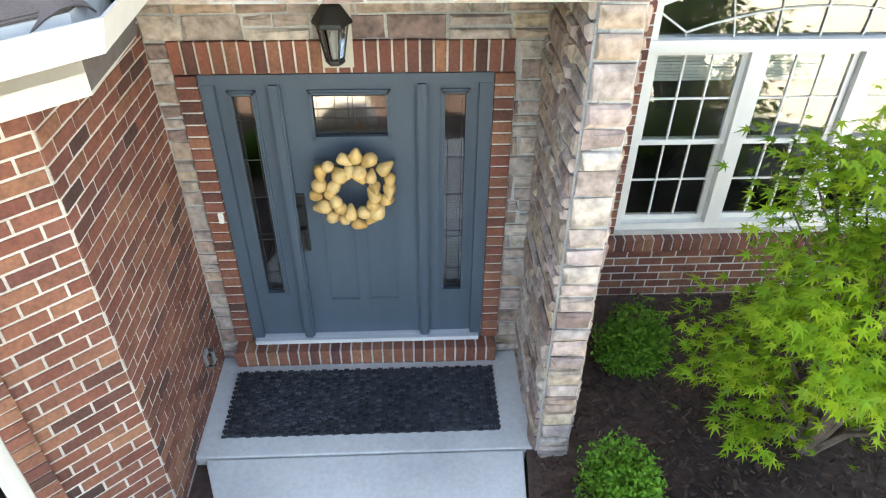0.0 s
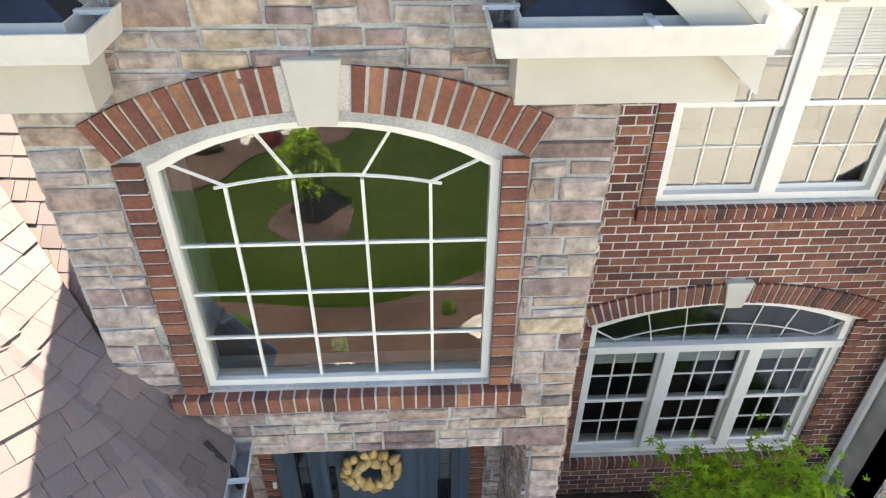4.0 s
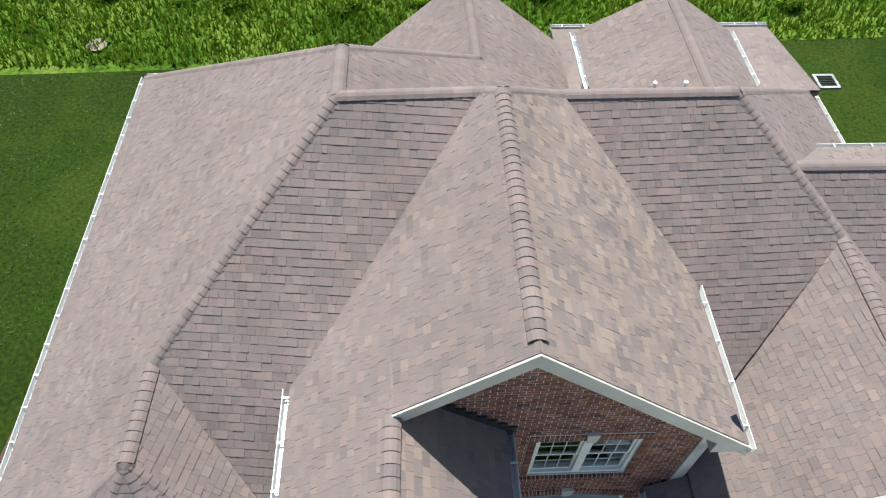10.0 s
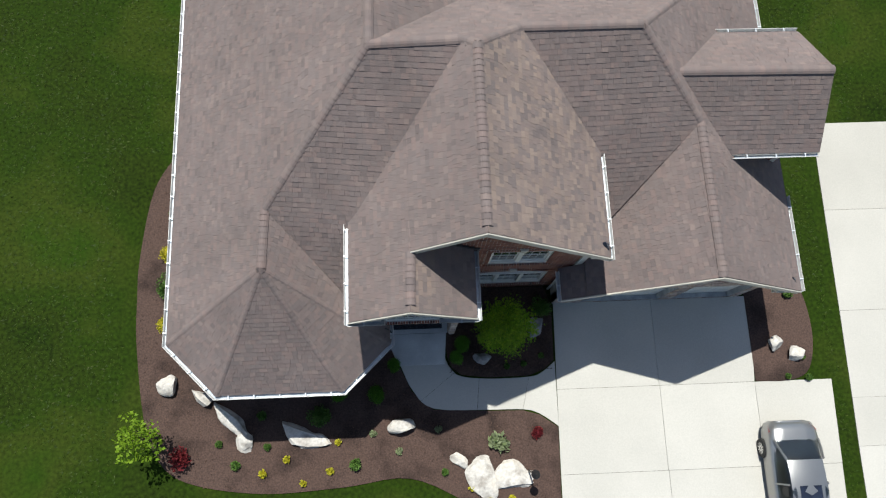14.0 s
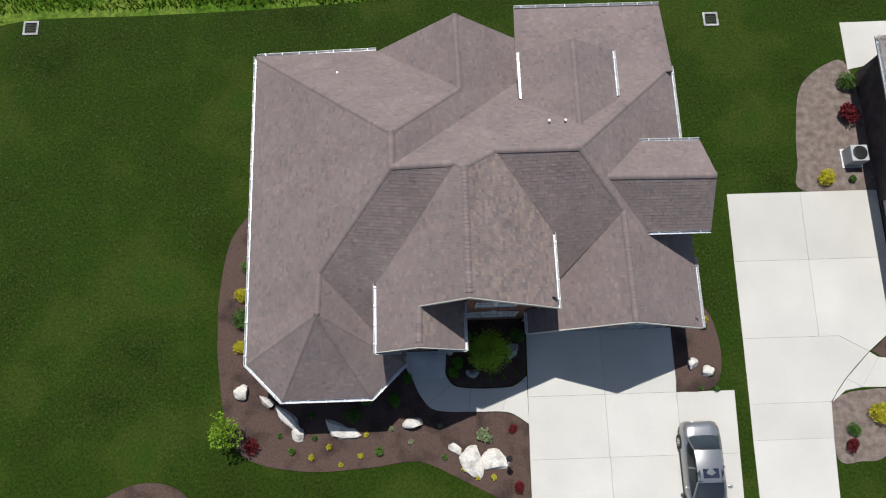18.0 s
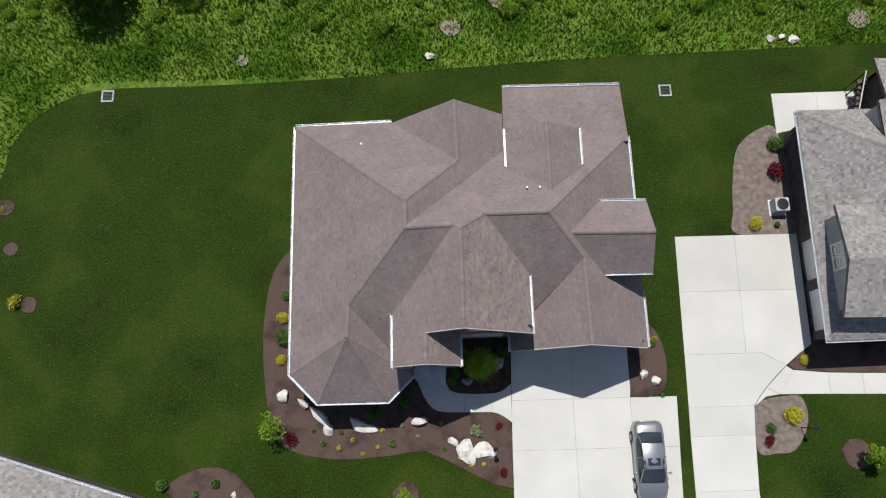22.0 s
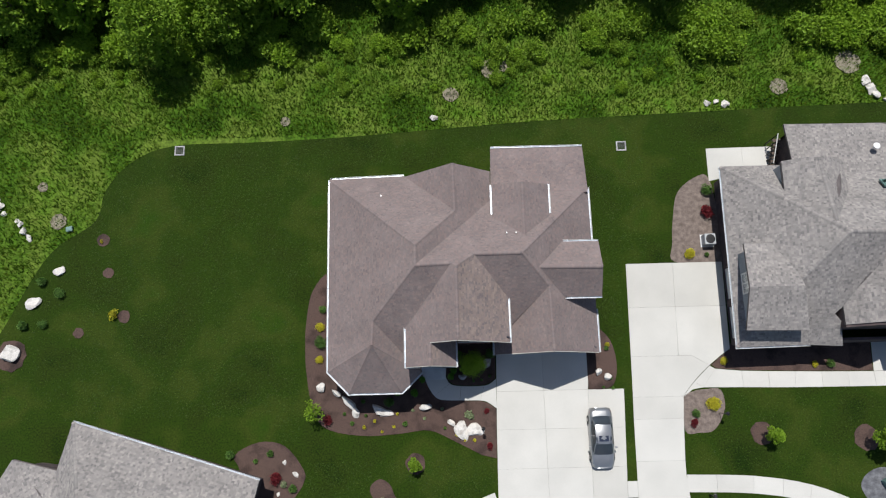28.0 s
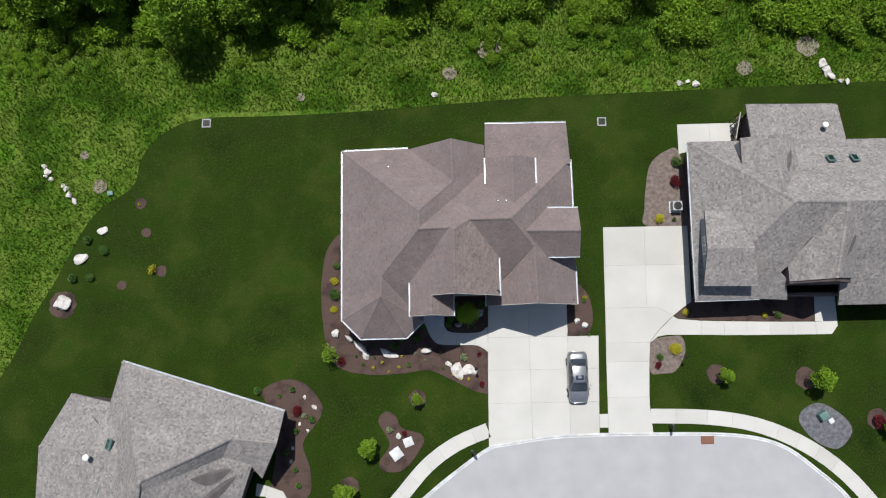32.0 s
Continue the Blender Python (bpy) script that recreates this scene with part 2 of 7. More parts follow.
    "maple": leafy("bright_maple_leaves", [(0.12, 0.24, 0.015), (0.19, 0.34, 0.02), (0.29, 0.41, 0.028), (0.1, 0.2, 0.02)], 0.45),
    "boxwood": leafy("boxwood_leaves", [(0.05, 0.13, 0.015), (0.09, 0.22, 0.02), (0.13, 0.28, 0.03)], 0.25),
    "shrub": leafy("shrub_leaves", [(0.05, 0.11, 0.025), (0.09, 0.17, 0.03), (0.12, 0.2, 0.05)], 0.3),
    "gold": leafy("yellow_leaves", [(0.5, 0.42, 0.02), (0.36, 0.36, 0.03), (0.6, 0.5, 0.04)], 0.3),
    "crimson": leafy("crimson_leaves", [(0.16, 0.02, 0.025), (0.1, 0.015, 0.02), (0.22, 0.03, 0.03)], 0.3),
    "silverleaf": leafy("pale_green_leaves", [(0.2, 0.25, 0.12), (0.28, 0.32, 0.18), (0.15, 0.2, 0.08)], 0.3),
    "wood_a": leafy("woodland_leaves", [(0.105, 0.185, 0.014), (0.165, 0.275, 0.021), (0.22, 0.335, 0.027), (0.12, 0.205, 0.02)], 0.4),
    "wood_b": leafy("fresh_woodland_leaves", [(0.18, 0.3, 0.02), (0.24, 0.365, 0.027), (0.145, 0.255, 0.022)], 0.45),
    "turf": leafy("turf_blades", [(0.02184, 0.0468, 0.0039), (0.0312, 0.0624, 0.00546), (0.0429, 0.0741, 0.0078), (0.0585, 0.078, 0.01248)], 0.4),
    "blade": leafy("grass_blades", [(0.056, 0.12, 0.006), (0.08, 0.157, 0.008), (0.105, 0.182, 0.011), (0.15, 0.178, 0.02)], 0.4),
}


def glassy(name, tint, ior=1.5, rough=0.0):
    m = bpy.data.materials.new(name)
    m.use_nodes = True
    b = m.node_tree.nodes["Principled BSDF"]
    b.inputs["Base Color"].default_value = rgb(tint)
    b.inputs["Transmission Weight"].default_value = 1.0
    b.inputs["Roughness"].default_value = rough
    b.inputs["IOR"].default_value = ior
    return m


M["glass"] = glassy("window_glass", (0.9, 0.95, 0.93), 1.75)
M["textured_glass"] = glassy("reeded_glass", (0.8, 0.84, 0.84), 2.0, 0.04)
M["car_glass"] = glassy("tinted_car_glass", (0.25, 0.3, 0.33), 1.6)

# ---- mesh tools ----


class Mesh:
    """Gathers corners and faces of one mesh."""

    def __init__(self):
        self.v, self.f = [], []

    def add(self, verts, faces):
        n = len(self.v)
        self.v.extend(tuple(p) for p in verts)
        self.f.extend(tuple(i + n for i in f) for f in faces)
        return self

    def box(self, lo, hi, m=None):
        (a, b, c), (d, e, f) = lo, hi
        vs = [Vector(p) for p in ((a, b, c), (d, b, c), (d, e, c), (a, e, c), (a, b, f), (d, b, f), (d, e, f), (a, e, f))]
        if m is not None:
            vs = [m @ p for p in vs]
        return self.add(vs, [(3, 2, 1, 0), (4, 5, 6, 7), (0, 1, 5, 4), (1, 2, 6, 5), (2, 3, 7, 6), (3, 0, 4, 7)])

    def ring(self, x0, x1, z0, z1, w, y0, y1):
        """A rectangular frame of bar width w in one piece."""
        vs = []
        for y in (y0, y1):
            for k in (0, w):
                vs += [(x0 + k, y, z0 + k), (x1 - k, y, z0 + k), (x1 - k, y, z1 - k), (x0 + k, y, z1 - k)]
        fs = []
        for k in range(4):
            n = (k + 1) % 4
            fs += [(k, n, 4 + n, 4 + k), (12 + k, 12 + n, 8 + n, 8 + k), (8 + k, 8 + n, n, k), (4 + k, 4 + n, 12 + n, 12 + k)]
        return self.add(vs, fs)

    def slab(self, poly, drop):
        """A polygon (counter-clockwise from its outer side) with thickness along drop."""
        n = len(poly)
        top = [Vector(p) for p in poly]
        self.add(top + [p + Vector(drop) for p in top], [tuple(range(n)), tuple(range(2 * n - 1, n - 1, -1))] + [((i + 1) % n, i, n + i, n + (i + 1) % n) for i in range(n)])
        return self

    def prism(self, outline, z0, z1):
        return self.slab([(x, y, z1) for x, y in outline], (0, 0, z0 - z1))

    def tube(self, path, radii, sides=8):
        rings = []
        path = [Vector(p) for p in path]
        for i, p in enumerate(path):
            d = (path[min(i + 1, len(path) - 1)] - path[max(i - 1, 0)]).normalized()
            a = d.cross(Vector((0.31, 0.17, 0.93))).normalized()
            b = d.cross(a)
            r = radii[i] if isinstance(radii, (list, tuple)) else radii
            rings.append([p + (a * math.cos(k * math.tau / sides) + b * math.sin(k * math.tau / sides)) * r for k in range(sides)])
        fs = []
        for i in range(len(path) - 1):
            for k in range(sides):
                fs.append((i * sides + k, i * sides + (k + 1) % sides, (i + 1) * sides + (k + 1) % sides, (i + 1) * sides + k))
        fs.append(tuple(range(sides - 1, -1, -1)))
        fs.append(tuple(range((len(path) - 1) * sides, len(path) * sides)))
        return self.add([p for r in rings for p in r], fs)

    def lathe(self, profile, centre=(0, 0, 0), sides=16, m=None):
        """Turns (radius, height) pairs round z."""
        vs = []
        for r, z in profile:
            for k in range(sides):
                p = Vector((r * math.cos(k * math.tau / sides), r * math.sin(k * math.tau / sides), z))
                vs.append((m @ p if m is not None else p) + Vector(centre))
        fs = [(i * sides + k, i * sides + (k + 1) % sides, (i + 1) * sides + (k + 1) % sides, (i + 1) * sides + k) for i in range(len(profile) - 1) for k in range(sides)]
        fs.append(tuple(range(sides - 1, -1, -1)))
        fs.append(tuple(range((len(profile) - 1) * sides, len(profile) * sides)))
        return self.add(vs, fs)

    def sweep(self, path, section, closed=True):
        """Carries a section (sideways, up) along a path of points, level; mitred at its corners."""
        path = [Vector(p) for p in path]
        n = len(section)
        vs = []
        for i, p in enumerate(path):
            d0 = (p - path[i - 1]).to_2d().normalized() if i else None
            d1 = (path[i + 1] - p).to_2d().normalized() if i < len(path) - 1 else None
            d = ((d0 or d1) + (d1 or d0)).normalized()
            w = 1 / max(0.4, d.dot(d1 or d0))
            side = Vector((d.y, -d.x, 0)) * w
            vs += [p + side * a + Vector((0, 0, b)) for a, b in section]
        fs = [(i * n + k, i * n + (k + 1) % n, (i + 1) * n + (k + 1) % n, (i + 1) * n + k) for i in range(len(path) - 1) for k in range(n if closed else n - 1)]
        if closed:
            fs += [tuple(range(n - 1, -1, -1)), tuple(range((len(path) - 1) * n, len(path) * n))]
        return self.add(vs, fs)

    def data(self, name, mat, smooth=False):
        me = bpy.data.meshes.new(name)
        me.from_pydata(self.v, [], self.f)
        me.materials.append(M[mat])
        if smooth:
            me.polygons.foreach_set("use_smooth", [True] * len(me.polygons))
        me.update()
        return me

    def put(self, name, mat, parent=None, label="", smooth=False, kind=""):
        ob = new(name, self.data(name, mat, smooth))
        ob.parent = parent
        return tagged(ob, label, kind=kind)


def thing(name, label, category, group="", at=(0, 0, 0), kind=""):
    ob = new(name)
    ob.location = at
    return tagged(ob, label, category, group, kind)


def bevelled(me, width, segments=2):
    bm = bmesh.new()
    bm.from_mesh(me)
    bmesh.ops.bevel(bm, geom=bm.edges[:], offset=width, segments=segments, affect="EDGES", profile=0.6)
    bm.to_mesh(me)
    bm.free()
    return me

# ---- builders for masonry, roofs and openings ----


def spans(poly, b):
    """Where the level line b crosses a polygon of (a, b) points, as pairs."""
    xs = []
    for i, (a0, b0) in enumerate(poly):
        a1, b1 = poly[(i + 1) % len(poly)]
        if (b0 <= b) != (b1 <= b):
            xs.append(a0 + (b - b0) * (a1 - a0) / (b1 - b0))
    xs.sort()
    return list(zip(xs[::2], xs[1::2]))


def cut(runs, gaps):
    for g0, g1 in gaps:
        kept = []
        for a0, a1 in runs:
            if g1 <= a0 or g0 >= a1:
                kept.append((a0, a1))
            else:
                kept += [(x, y) for x, y in ((a0, g0), (g1, a1)) if y - x > 0.01]
        runs = kept
    return runs


class Face:
    """A flat wall face: a runs along it, b upwards, c outwards."""

    def __init__(self, start, end):
        self.o = Vector((*start, 0))
        self.u = (Vector((*end, 0)) - self.o).normalized()
        self.n = Vector((self.u.y, -self.u.x, 0))
        self.w = (Vector((*end, 0)) - self.o).length

    def at(self, a, b, c=0.0):
        return self.o + self.u * a + self.n * c + Vector((0, 0, b))

    def matrix(self, a, b, c=0.0):
        m = Matrix.Identity(4)
        m.col[0][:3], m.col[1][:3], m.col[2][:3] = self.u, -self.n, (0, 0, 1)
        m.translation = self.at(a, b, c)
        return m

    def panel(self, outline, holes, thick, name, mat, parent, label=""):
        """The wall itself, with openings cut through it."""
        bm = bmesh.new()
        for c in (0.0, -thick):
            edges = []
            for loop in (outline, *holes):
                vs = [bm.verts.new(self.at(a, b, c)) for a, b in loop]
                edges += [bm.edges.new((vs[i], vs[(i + 1) % len(vs)])) for i in range(len(vs))]
            bmesh.ops.triangle_fill(bm, use_beauty=True, edges=edges)
        for loop in (outline, *holes):
            for i in range(len(loop)):
                p, q = loop[i], loop[(i + 1) % len(loop)]
                bm.faces.new([bm.verts.new(self.at(*x)) for x in ((*p, 0), (*q, 0), (*q, -thick), (*p, -thick))])
        me = bpy.data.meshes.new(name)
        bm.to_mesh(me)
        bm.free()
        me.materials.append(M[mat])
        ob = new(name, me)
        ob.parent = parent
        return tagged(ob, label)


def arch(a0, a1, b0, spring, rise, steps=10):
    """An opening with a low curved head."""
    pts = [(a0, b0), (a1, b0), (a1, spring)]
    half, mid = (a1 - a0) / 2, (a0 + a1) / 2
    r = (half * half + rise * rise) / (2 * rise)
    top = math.asin(half / r)
    for i in range(1, steps):
        t = top - 2 * top * i / steps
        pts.append((mid + r * math.sin(t), spring + rise - r + r * math.cos(t)))
    return pts + [(a0, spring)]


BRICK_L, BRICK_H, JOINT = 0.203, 0.0794, 0.013


def brick_mesh(l, h, d, rng):
    j = lambda s: rng.uniform(-s, s)
    e = min(0.003, d * 0.7)
    front = [(e + j(0.002), -d, e + j(0.002)), (l - e + j(0.002), -d, e + j(0.002)), (l - e + j(0.002), -d, h - e + j(0.002)), (e + j(0.002), -d, h - e + j(0.002))]
    rim = [(0, -d + e, 0), (l, -d + e, 0), (l, -d + e, h), (0, -d + e, h)]
    back = [(0, 0.004, 0), (l, 0.004, 0), (l, 0.004, h), (0, 0.004, h)]
    fs = [(0, 1, 2, 3)]
    for k in range(4):
        n = (k + 1) % 4
        fs += [(4 + k, 4 + n, n, k), (8 + k, 8 + n, 4 + n, 4 + k)]
    return front + rim + back, fs


def lay_bricks(face, outline, holes, wall, seed, parts=0, near=None):
    """Running-bond brickwork on a face: some bricks as parts, the rest joined."""
    rng = random.Random(seed)
    b0, b1 = min(b for _, b in outline), max(b for _, b in outline)
    todo = []
    row = 0
    b = b0
    while b + BRICK_H * 0.6 < b1:
        mid = b + BRICK_H / 2
        runs = cut(spans(outline, mid), [s for h in holes for s in spans(h, mid)])
        for a0, a1 in runs:
            a = math.floor(a0 / BRICK_L) * BRICK_L - (BRICK_L / 2 if row % 2 else 0)
            while a < a1:
                x0, x1 = max(a, a0), min(a + BRICK_L, a1)
                if x1 - x0 > 0.03:
                    todo.append((x0, b, x1 - x0 - JOINT))
                a += BRICK_L
        b += BRICK_H
        row += 1
    shared = []
    for k in range(6):
        vs, fs = brick_mesh(BRICK_L - JOINT, BRICK_H - JOINT, 0.004 + 0.0015 * (k % 3), rng)
        shared.append(Mesh().add(vs, fs).data("brick", "brick"))
    if near:
        todo.sort(key=lambda t: abs(t[0] - near[0]) + abs(t[1] - near[1]))
    rest = Mesh()
    made = 0
    for a, b, l in todo:
        m = face.matrix(a, b)
        if made < parts and l > BRICK_L - JOINT - 0.004:
            ob = new("brick", shared[rng.randrange(6)])
            ob.parent, ob.matrix_local = wall, m
            made += 1
        else:
            vs, fs = brick_mesh(l, BRICK_H - JOINT, rng.uniform(0.003, 0.007), rng)
            rest.add([m @ Vector(p) for p in vs], fs)
    rest.put("brickwork", "bricks", wall, kind="stuff")


def soldier(face, a0, a1, b0, h, wall, seed, proud=0.03, depth=0.03, step=0.0794, name="brick"):
    """A row of upright bricks over or under an opening."""
    rng = random.Random(seed)
    n = max(1, round((a1 - a0) / step))
    s = (a1 - a0) / n
    Mesh().box((0.003, -proud + 0.007, 0.003), (a1 - a0 - 0.016, 0.0, h - 0.016)).put("mortar_bed", "mortar", wall).matrix_local = face.matrix(a0, b0)
    for i in range(n):
        vs, fs = brick_mesh(s - JOINT, h - JOINT, proud + rng.uniform(0, 0.006), rng)
        ob = Mesh().add(vs, fs).put(name, "brick", wall)
        ob.matrix_local = face.matrix(a0 + i * s, b0)


def jamb_bricks(face, a0, a1, b0, b1, wall, seed, proud=0.03):
    rng = random.Random(seed)
    n = round((b1 - b0) / BRICK_H)
    s = (b1 - b0) / n
    Mesh().box((0.004, -proud + 0.007, 0.003), (a1 - a0 - 0.004, 0.0, b1 - b0 - 0.016)).put("mortar_bed", "mortar", wall).matrix_local = face.matrix(a0, b0)
    for i in range(n):
        vs, fs = brick_mesh(a1 - a0, s - JOINT, proud + rng.uniform(0, 0.006), rng)
        ob = Mesh().add(vs, fs).put("brick", "brick", wall)
        ob.matrix_local = face.matrix(a0, b0 + i * s)


def arch_bricks(face, a0, a1, spring, rise, h, wall, seed, key=0.2, proud=0.03):
    """Bricks fanned over a low arch, with a gap for its keystone."""
    rng = random.Random(seed)
    half, mid = (a1 - a0) / 2, (a0 + a1) / 2
    r = (half * half + rise * rise) / (2 * rise)
    top = math.asin(half / r)
    cz = spring + rise - r
    n = round(2 * top * r / 0.07)
    bed = Mesh()
    ts = [top - 2 * top * i / 24 for i in range(25)]
    rim = [face.at(mid + rr * math.sin(t), cz + rr * math.cos(t), c) for c in (proud - 0.007, 0.0) for rr in (r + 0.004, r + h - 0.004) for t in ts]
    bed.add(rim, [q for i in range(24) for q in ((i, i + 1, 26 + i, 25 + i), (25 + i, 26 + i, 76 + i, 75 + i), (i + 1, i, 50 + i, 51 + i))])
    bed.put("mortar_bed", "mortar", wall)
    for i in range(n):
        t0, t1 = top - 2 * top * i / n, top - 2 * top * (i + 1) / n
        tm = (t0 + t1) / 2
        if abs(r * math.sin(tm)) < key / 2:
            continue
        g = 0.008 / r
        pts = []
        for t, rr in ((t0 - g, r), (t1 + g, r), (t1 + g, r + h), (t0 - g, r + h)):
            pts.append((mid + rr * math.sin(t), cz + rr * math.cos(t)))
        p = proud + rng.uniform(0, 0.006)
        front = [face.at(a, b, p) for a, b in pts]
        Mesh().slab(front[::-1], -face.n * (p + 0.004)).put("brick", "brick", wall)


def keystone(face, mid, b0, b1, w0, w1, wall, proud=0.06):
    front = [face.at(mid - w0 / 2, b0, proud), face.at(mid + w0 / 2, b0, proud), face.at(mid + w1 / 2, b1, proud), face.at(mid - w1 / 2, b1, proud)]
    ob = Mesh().slab(front, -face.n * (proud + 0.01)).put("keystone", "cream", wall, "cream cast-stone keystone")
    bevelled(ob.data, 0.006, 1)


def lay_stone(face, outline, holes, wall, seed, parts=0, near=None, proud=0.018):
    """Coursed rubble of mixed sizes."""
    rng = random.Random(seed)
    b0, b1 = min(b for _, b in outline), max(b for _, b in outline)
    todo = []
    b = b0
    while b < b1 - 0.02:
        band = min(rng.choice((0.09, 0.11, 0.13, 0.15, 0.19)), b1 - b)
        for a0, a1 in spans(outline, b + band / 2):
            a = a0
            while a < a1 - 0.01:
                l = min(rng.uniform(0.13, 0.4), a1 - a)
                if a1 - a - l < 0.12:
                    l = a1 - a
                tiers = [band] if band < 0.15 or rng.random() < 0.35 else [band * rng.uniform(0.4, 0.6)]
                if len(tiers) == 1 and tiers[0] < band:
                    tiers.append(band - tiers[0])
                z = b
                for k, h in enumerate(tiers):
                    pieces = [(a, l)] if k == 0 or l < 0.26 or rng.random() < 0.5 else [(a, l * 0.45), (a + l * 0.45, l * 0.55)]
                    for x, w in pieces:
                        runs = cut([(x, x + w)], [s for hole in holes for s in spans(hole, z + h * 0.5)])
                        todo += [(r0, z, r1 - r0, h) for r0, r1 in runs if r1 - r0 > 0.04]
                    z += h
                a += l
        b += band
    if near:
        todo.sort(key=lambda t: abs(t[0] - near[0]) + abs(t[1] - near[1]))
    rest = Mesh()
    for i, (a, b, l, h) in enumerate(todo):
        g, e = 0.009, min(0.022, h * 0.16)
        d = proud * rng.uniform(0.5, 1.25)
        j = lambda s: rng.uniform(-s, s)
        x0, x1, z0, z1 = g, l - g, g, h - g
        back = [(x0, 0.004, z0), (x1, 0.004, z0), (x1, 0.004, z1), (x0, 0.004, z1)]
        rim = [(x + j(0.009), -d * 0.55 + j(0.003), z + j(0.009)) for x, z in ((x0, z0), (x1, z0), (x1, z1), (x0, z1))]
        front = [(x + j(0.014), -d + j(0.009), z + j(0.012)) for x, z in ((x0 + e, z0 + e), (x1 - e, z0 + e), (x1 - e, z1 - e), (x0 + e, z1 - e))]
        middle = [((x0 + x1) / 2 + j(0.02), -d - rng.uniform(0, 0.012), (z0 + z1) / 2 + j(0.01))]
        vs = front + rim + back + middle
        fs = []
        for k in range(4):
            n = (k + 1) % 4
            fs += [(k, n, 12), (4 + k, 4 + n, n, k), (8 + k, 8 + n, 4 + n, 4 + k)]
        m = face.matrix(a, b)
        if i < parts:
            ob = Mesh().add(vs, fs).put("stone", "stone", wall)
            ob.matrix_local = m
        else:
            rest.add([m @ Vector(p) for p in vs], fs)
    if rest.v:
        rest.put("stonework", "stones", wall, kind="stuff")


def shingle_plane(deck, poly, seed, mat="shingles", one="shingle", parts=0, row=0.142, ref=None):
    """Shingle tabs in courses over one convex roof plane."""
    rng = random.Random(seed)
    pts = [Vector(p) for p in poly]
    n = Vector((0, 0, 0))
    like = [Vector(p) for p in (ref or poly)]
    for i, p in enumerate(like):
        n += p.cross(like[(i + 1) % len(like)])
    n.normalize()
    if n.z < 0:
        n = -n
    h = Vector((0, 0, 1)).cross(n).normalized()
    s = n.cross(h)
    c = sum(like, Vector()) / len(like)
    loc = [((p - c).dot(h), (p - c).dot(s)) for p in pts]
    lift = 0.004
    dev = [(p - c).dot(n) for p in pts]
    warped = max(abs(d) for d in dev) > 0.008
    mid = (sum(a for a, _ in loc) / len(loc), sum(b for _, b in loc) / len(loc))

    def rise(a, b):
        """How far the slightly warped slope lies off its mean plane there (mean value coordinates)."""
        if not warped:
            return 0.0
        a, b = a + (mid[0] - a) * 0.002, b + (mid[1] - b) * 0.002
        ds = [(x - a, y - b) for x, y in loc]
        rs = [math.hypot(*d) + 1e-6 for d in ds]
        half = []
        for i, d in enumerate(ds):
            e = ds[(i + 1) % len(ds)]
            half.append(math.tan(math.atan2(d[0] * e[1] - d[1] * e[0], d[0] * e[0] + d[1] * e[1]) / 2))
        ws = [(half[i - 1] + half[i]) / rs[i] for i in range(len(ds))]
        return sum(w * d for w, d in zip(ws, dev)) / sum(ws)

    lo, hi = min(b for _, b in loc), max(b for _, b in loc)

    def edge(b):
        r = spans(loc, min(max(b, lo + 1e-4), hi - 1e-4))
        return (r[0][0], r[-1][1]) if r else None

    rest = Mesh()
    k, made = 0, 0
    b = math.floor((lo + c.dot(s)) / row) * row - c.dot(s)
    while b < hi - 0.01:
        t = min(b + row + 0.012, hi)
        low_b = max(b, lo)
        tabs = []
        x = min(a for a, _ in loc) - rng.uniform(0, 0.3)
        end = max(a for a, _ in loc)
        while x < end:
            w = rng.choice((0.09, 0.12, 0.14, 0.17, 0.2, 0.24))
            tabs.append((x, w, rng.choice((0.007, 0.009, 0.012, 0.016))))
            x += w
        levels = sorted({low_b, t} | {v for _, v in loc if low_b + 0.004 < v < t - 0.004})
        for b0, b1 in zip(levels, levels[1:]):
            e0, e1 = edge(b0 + 1e-4), edge(b1 - 1e-4)
            if not (e0 and e1):
                continue
            for x, w, thick in tabs:
                q = [min(max(u, e[0]), e[1]) for u, e in ((x, e0), (x + w - 0.003, e0), (x + w - 0.003, e1), (x, e1))]
                if q[1] > q[0] + 0.004 or q[2] > q[3] + 0.004:
                    u0, u1 = (thick + (0.003 - thick) * (v - low_b) / (t - low_b) for v in (b0, b1))
                    base = [c + h * u + s * z + n * rise(u, z) for u, z in zip(q, (b0, b0, b1, b1))]
                    top = [p + n * (lift + u) for p, u in zip(base, (u0, u0, u1, u1))]
                    low = [p + n * (lift - 0.008) for p in base]
                    piece = (top + low, [(0, 1, 2, 3), (4, 5, 1, 0), (5, 6, 2, 1), (7, 4, 0, 3)])
                    if made < parts:
                        Mesh().add(*piece).put("shingle", one, deck)
                        made += 1
                    else:
                        rest.add(*piece)
        b += row
        k += 1
    if rest.v:
        rest.put("shingle_field", mat, deck, kind="stuff")


def roof_plane(house, poly, seed, parts=0, mat="shingles", thick=0.14, name="roof", row=0.142, label="", ref=None):
    like = [Vector(p) for p in poly]
    n = sum((p.cross(q) for p, q in zip(like, like[1:] + like[:1])), Vector()).normalized()
    c = sum(like, Vector()) / len(like)
    warp = max(abs((p - c).dot(n)) for p in like)
    deck = Mesh().slab([p - Vector((0, 0, 0.06 + 0.5 * warp)) for p in like], (0, 0, -thick)).put(name, "deck", house, label)
    shingle_plane(deck, poly, seed, mat, parts=parts, row=row, ref=ref)
    return deck


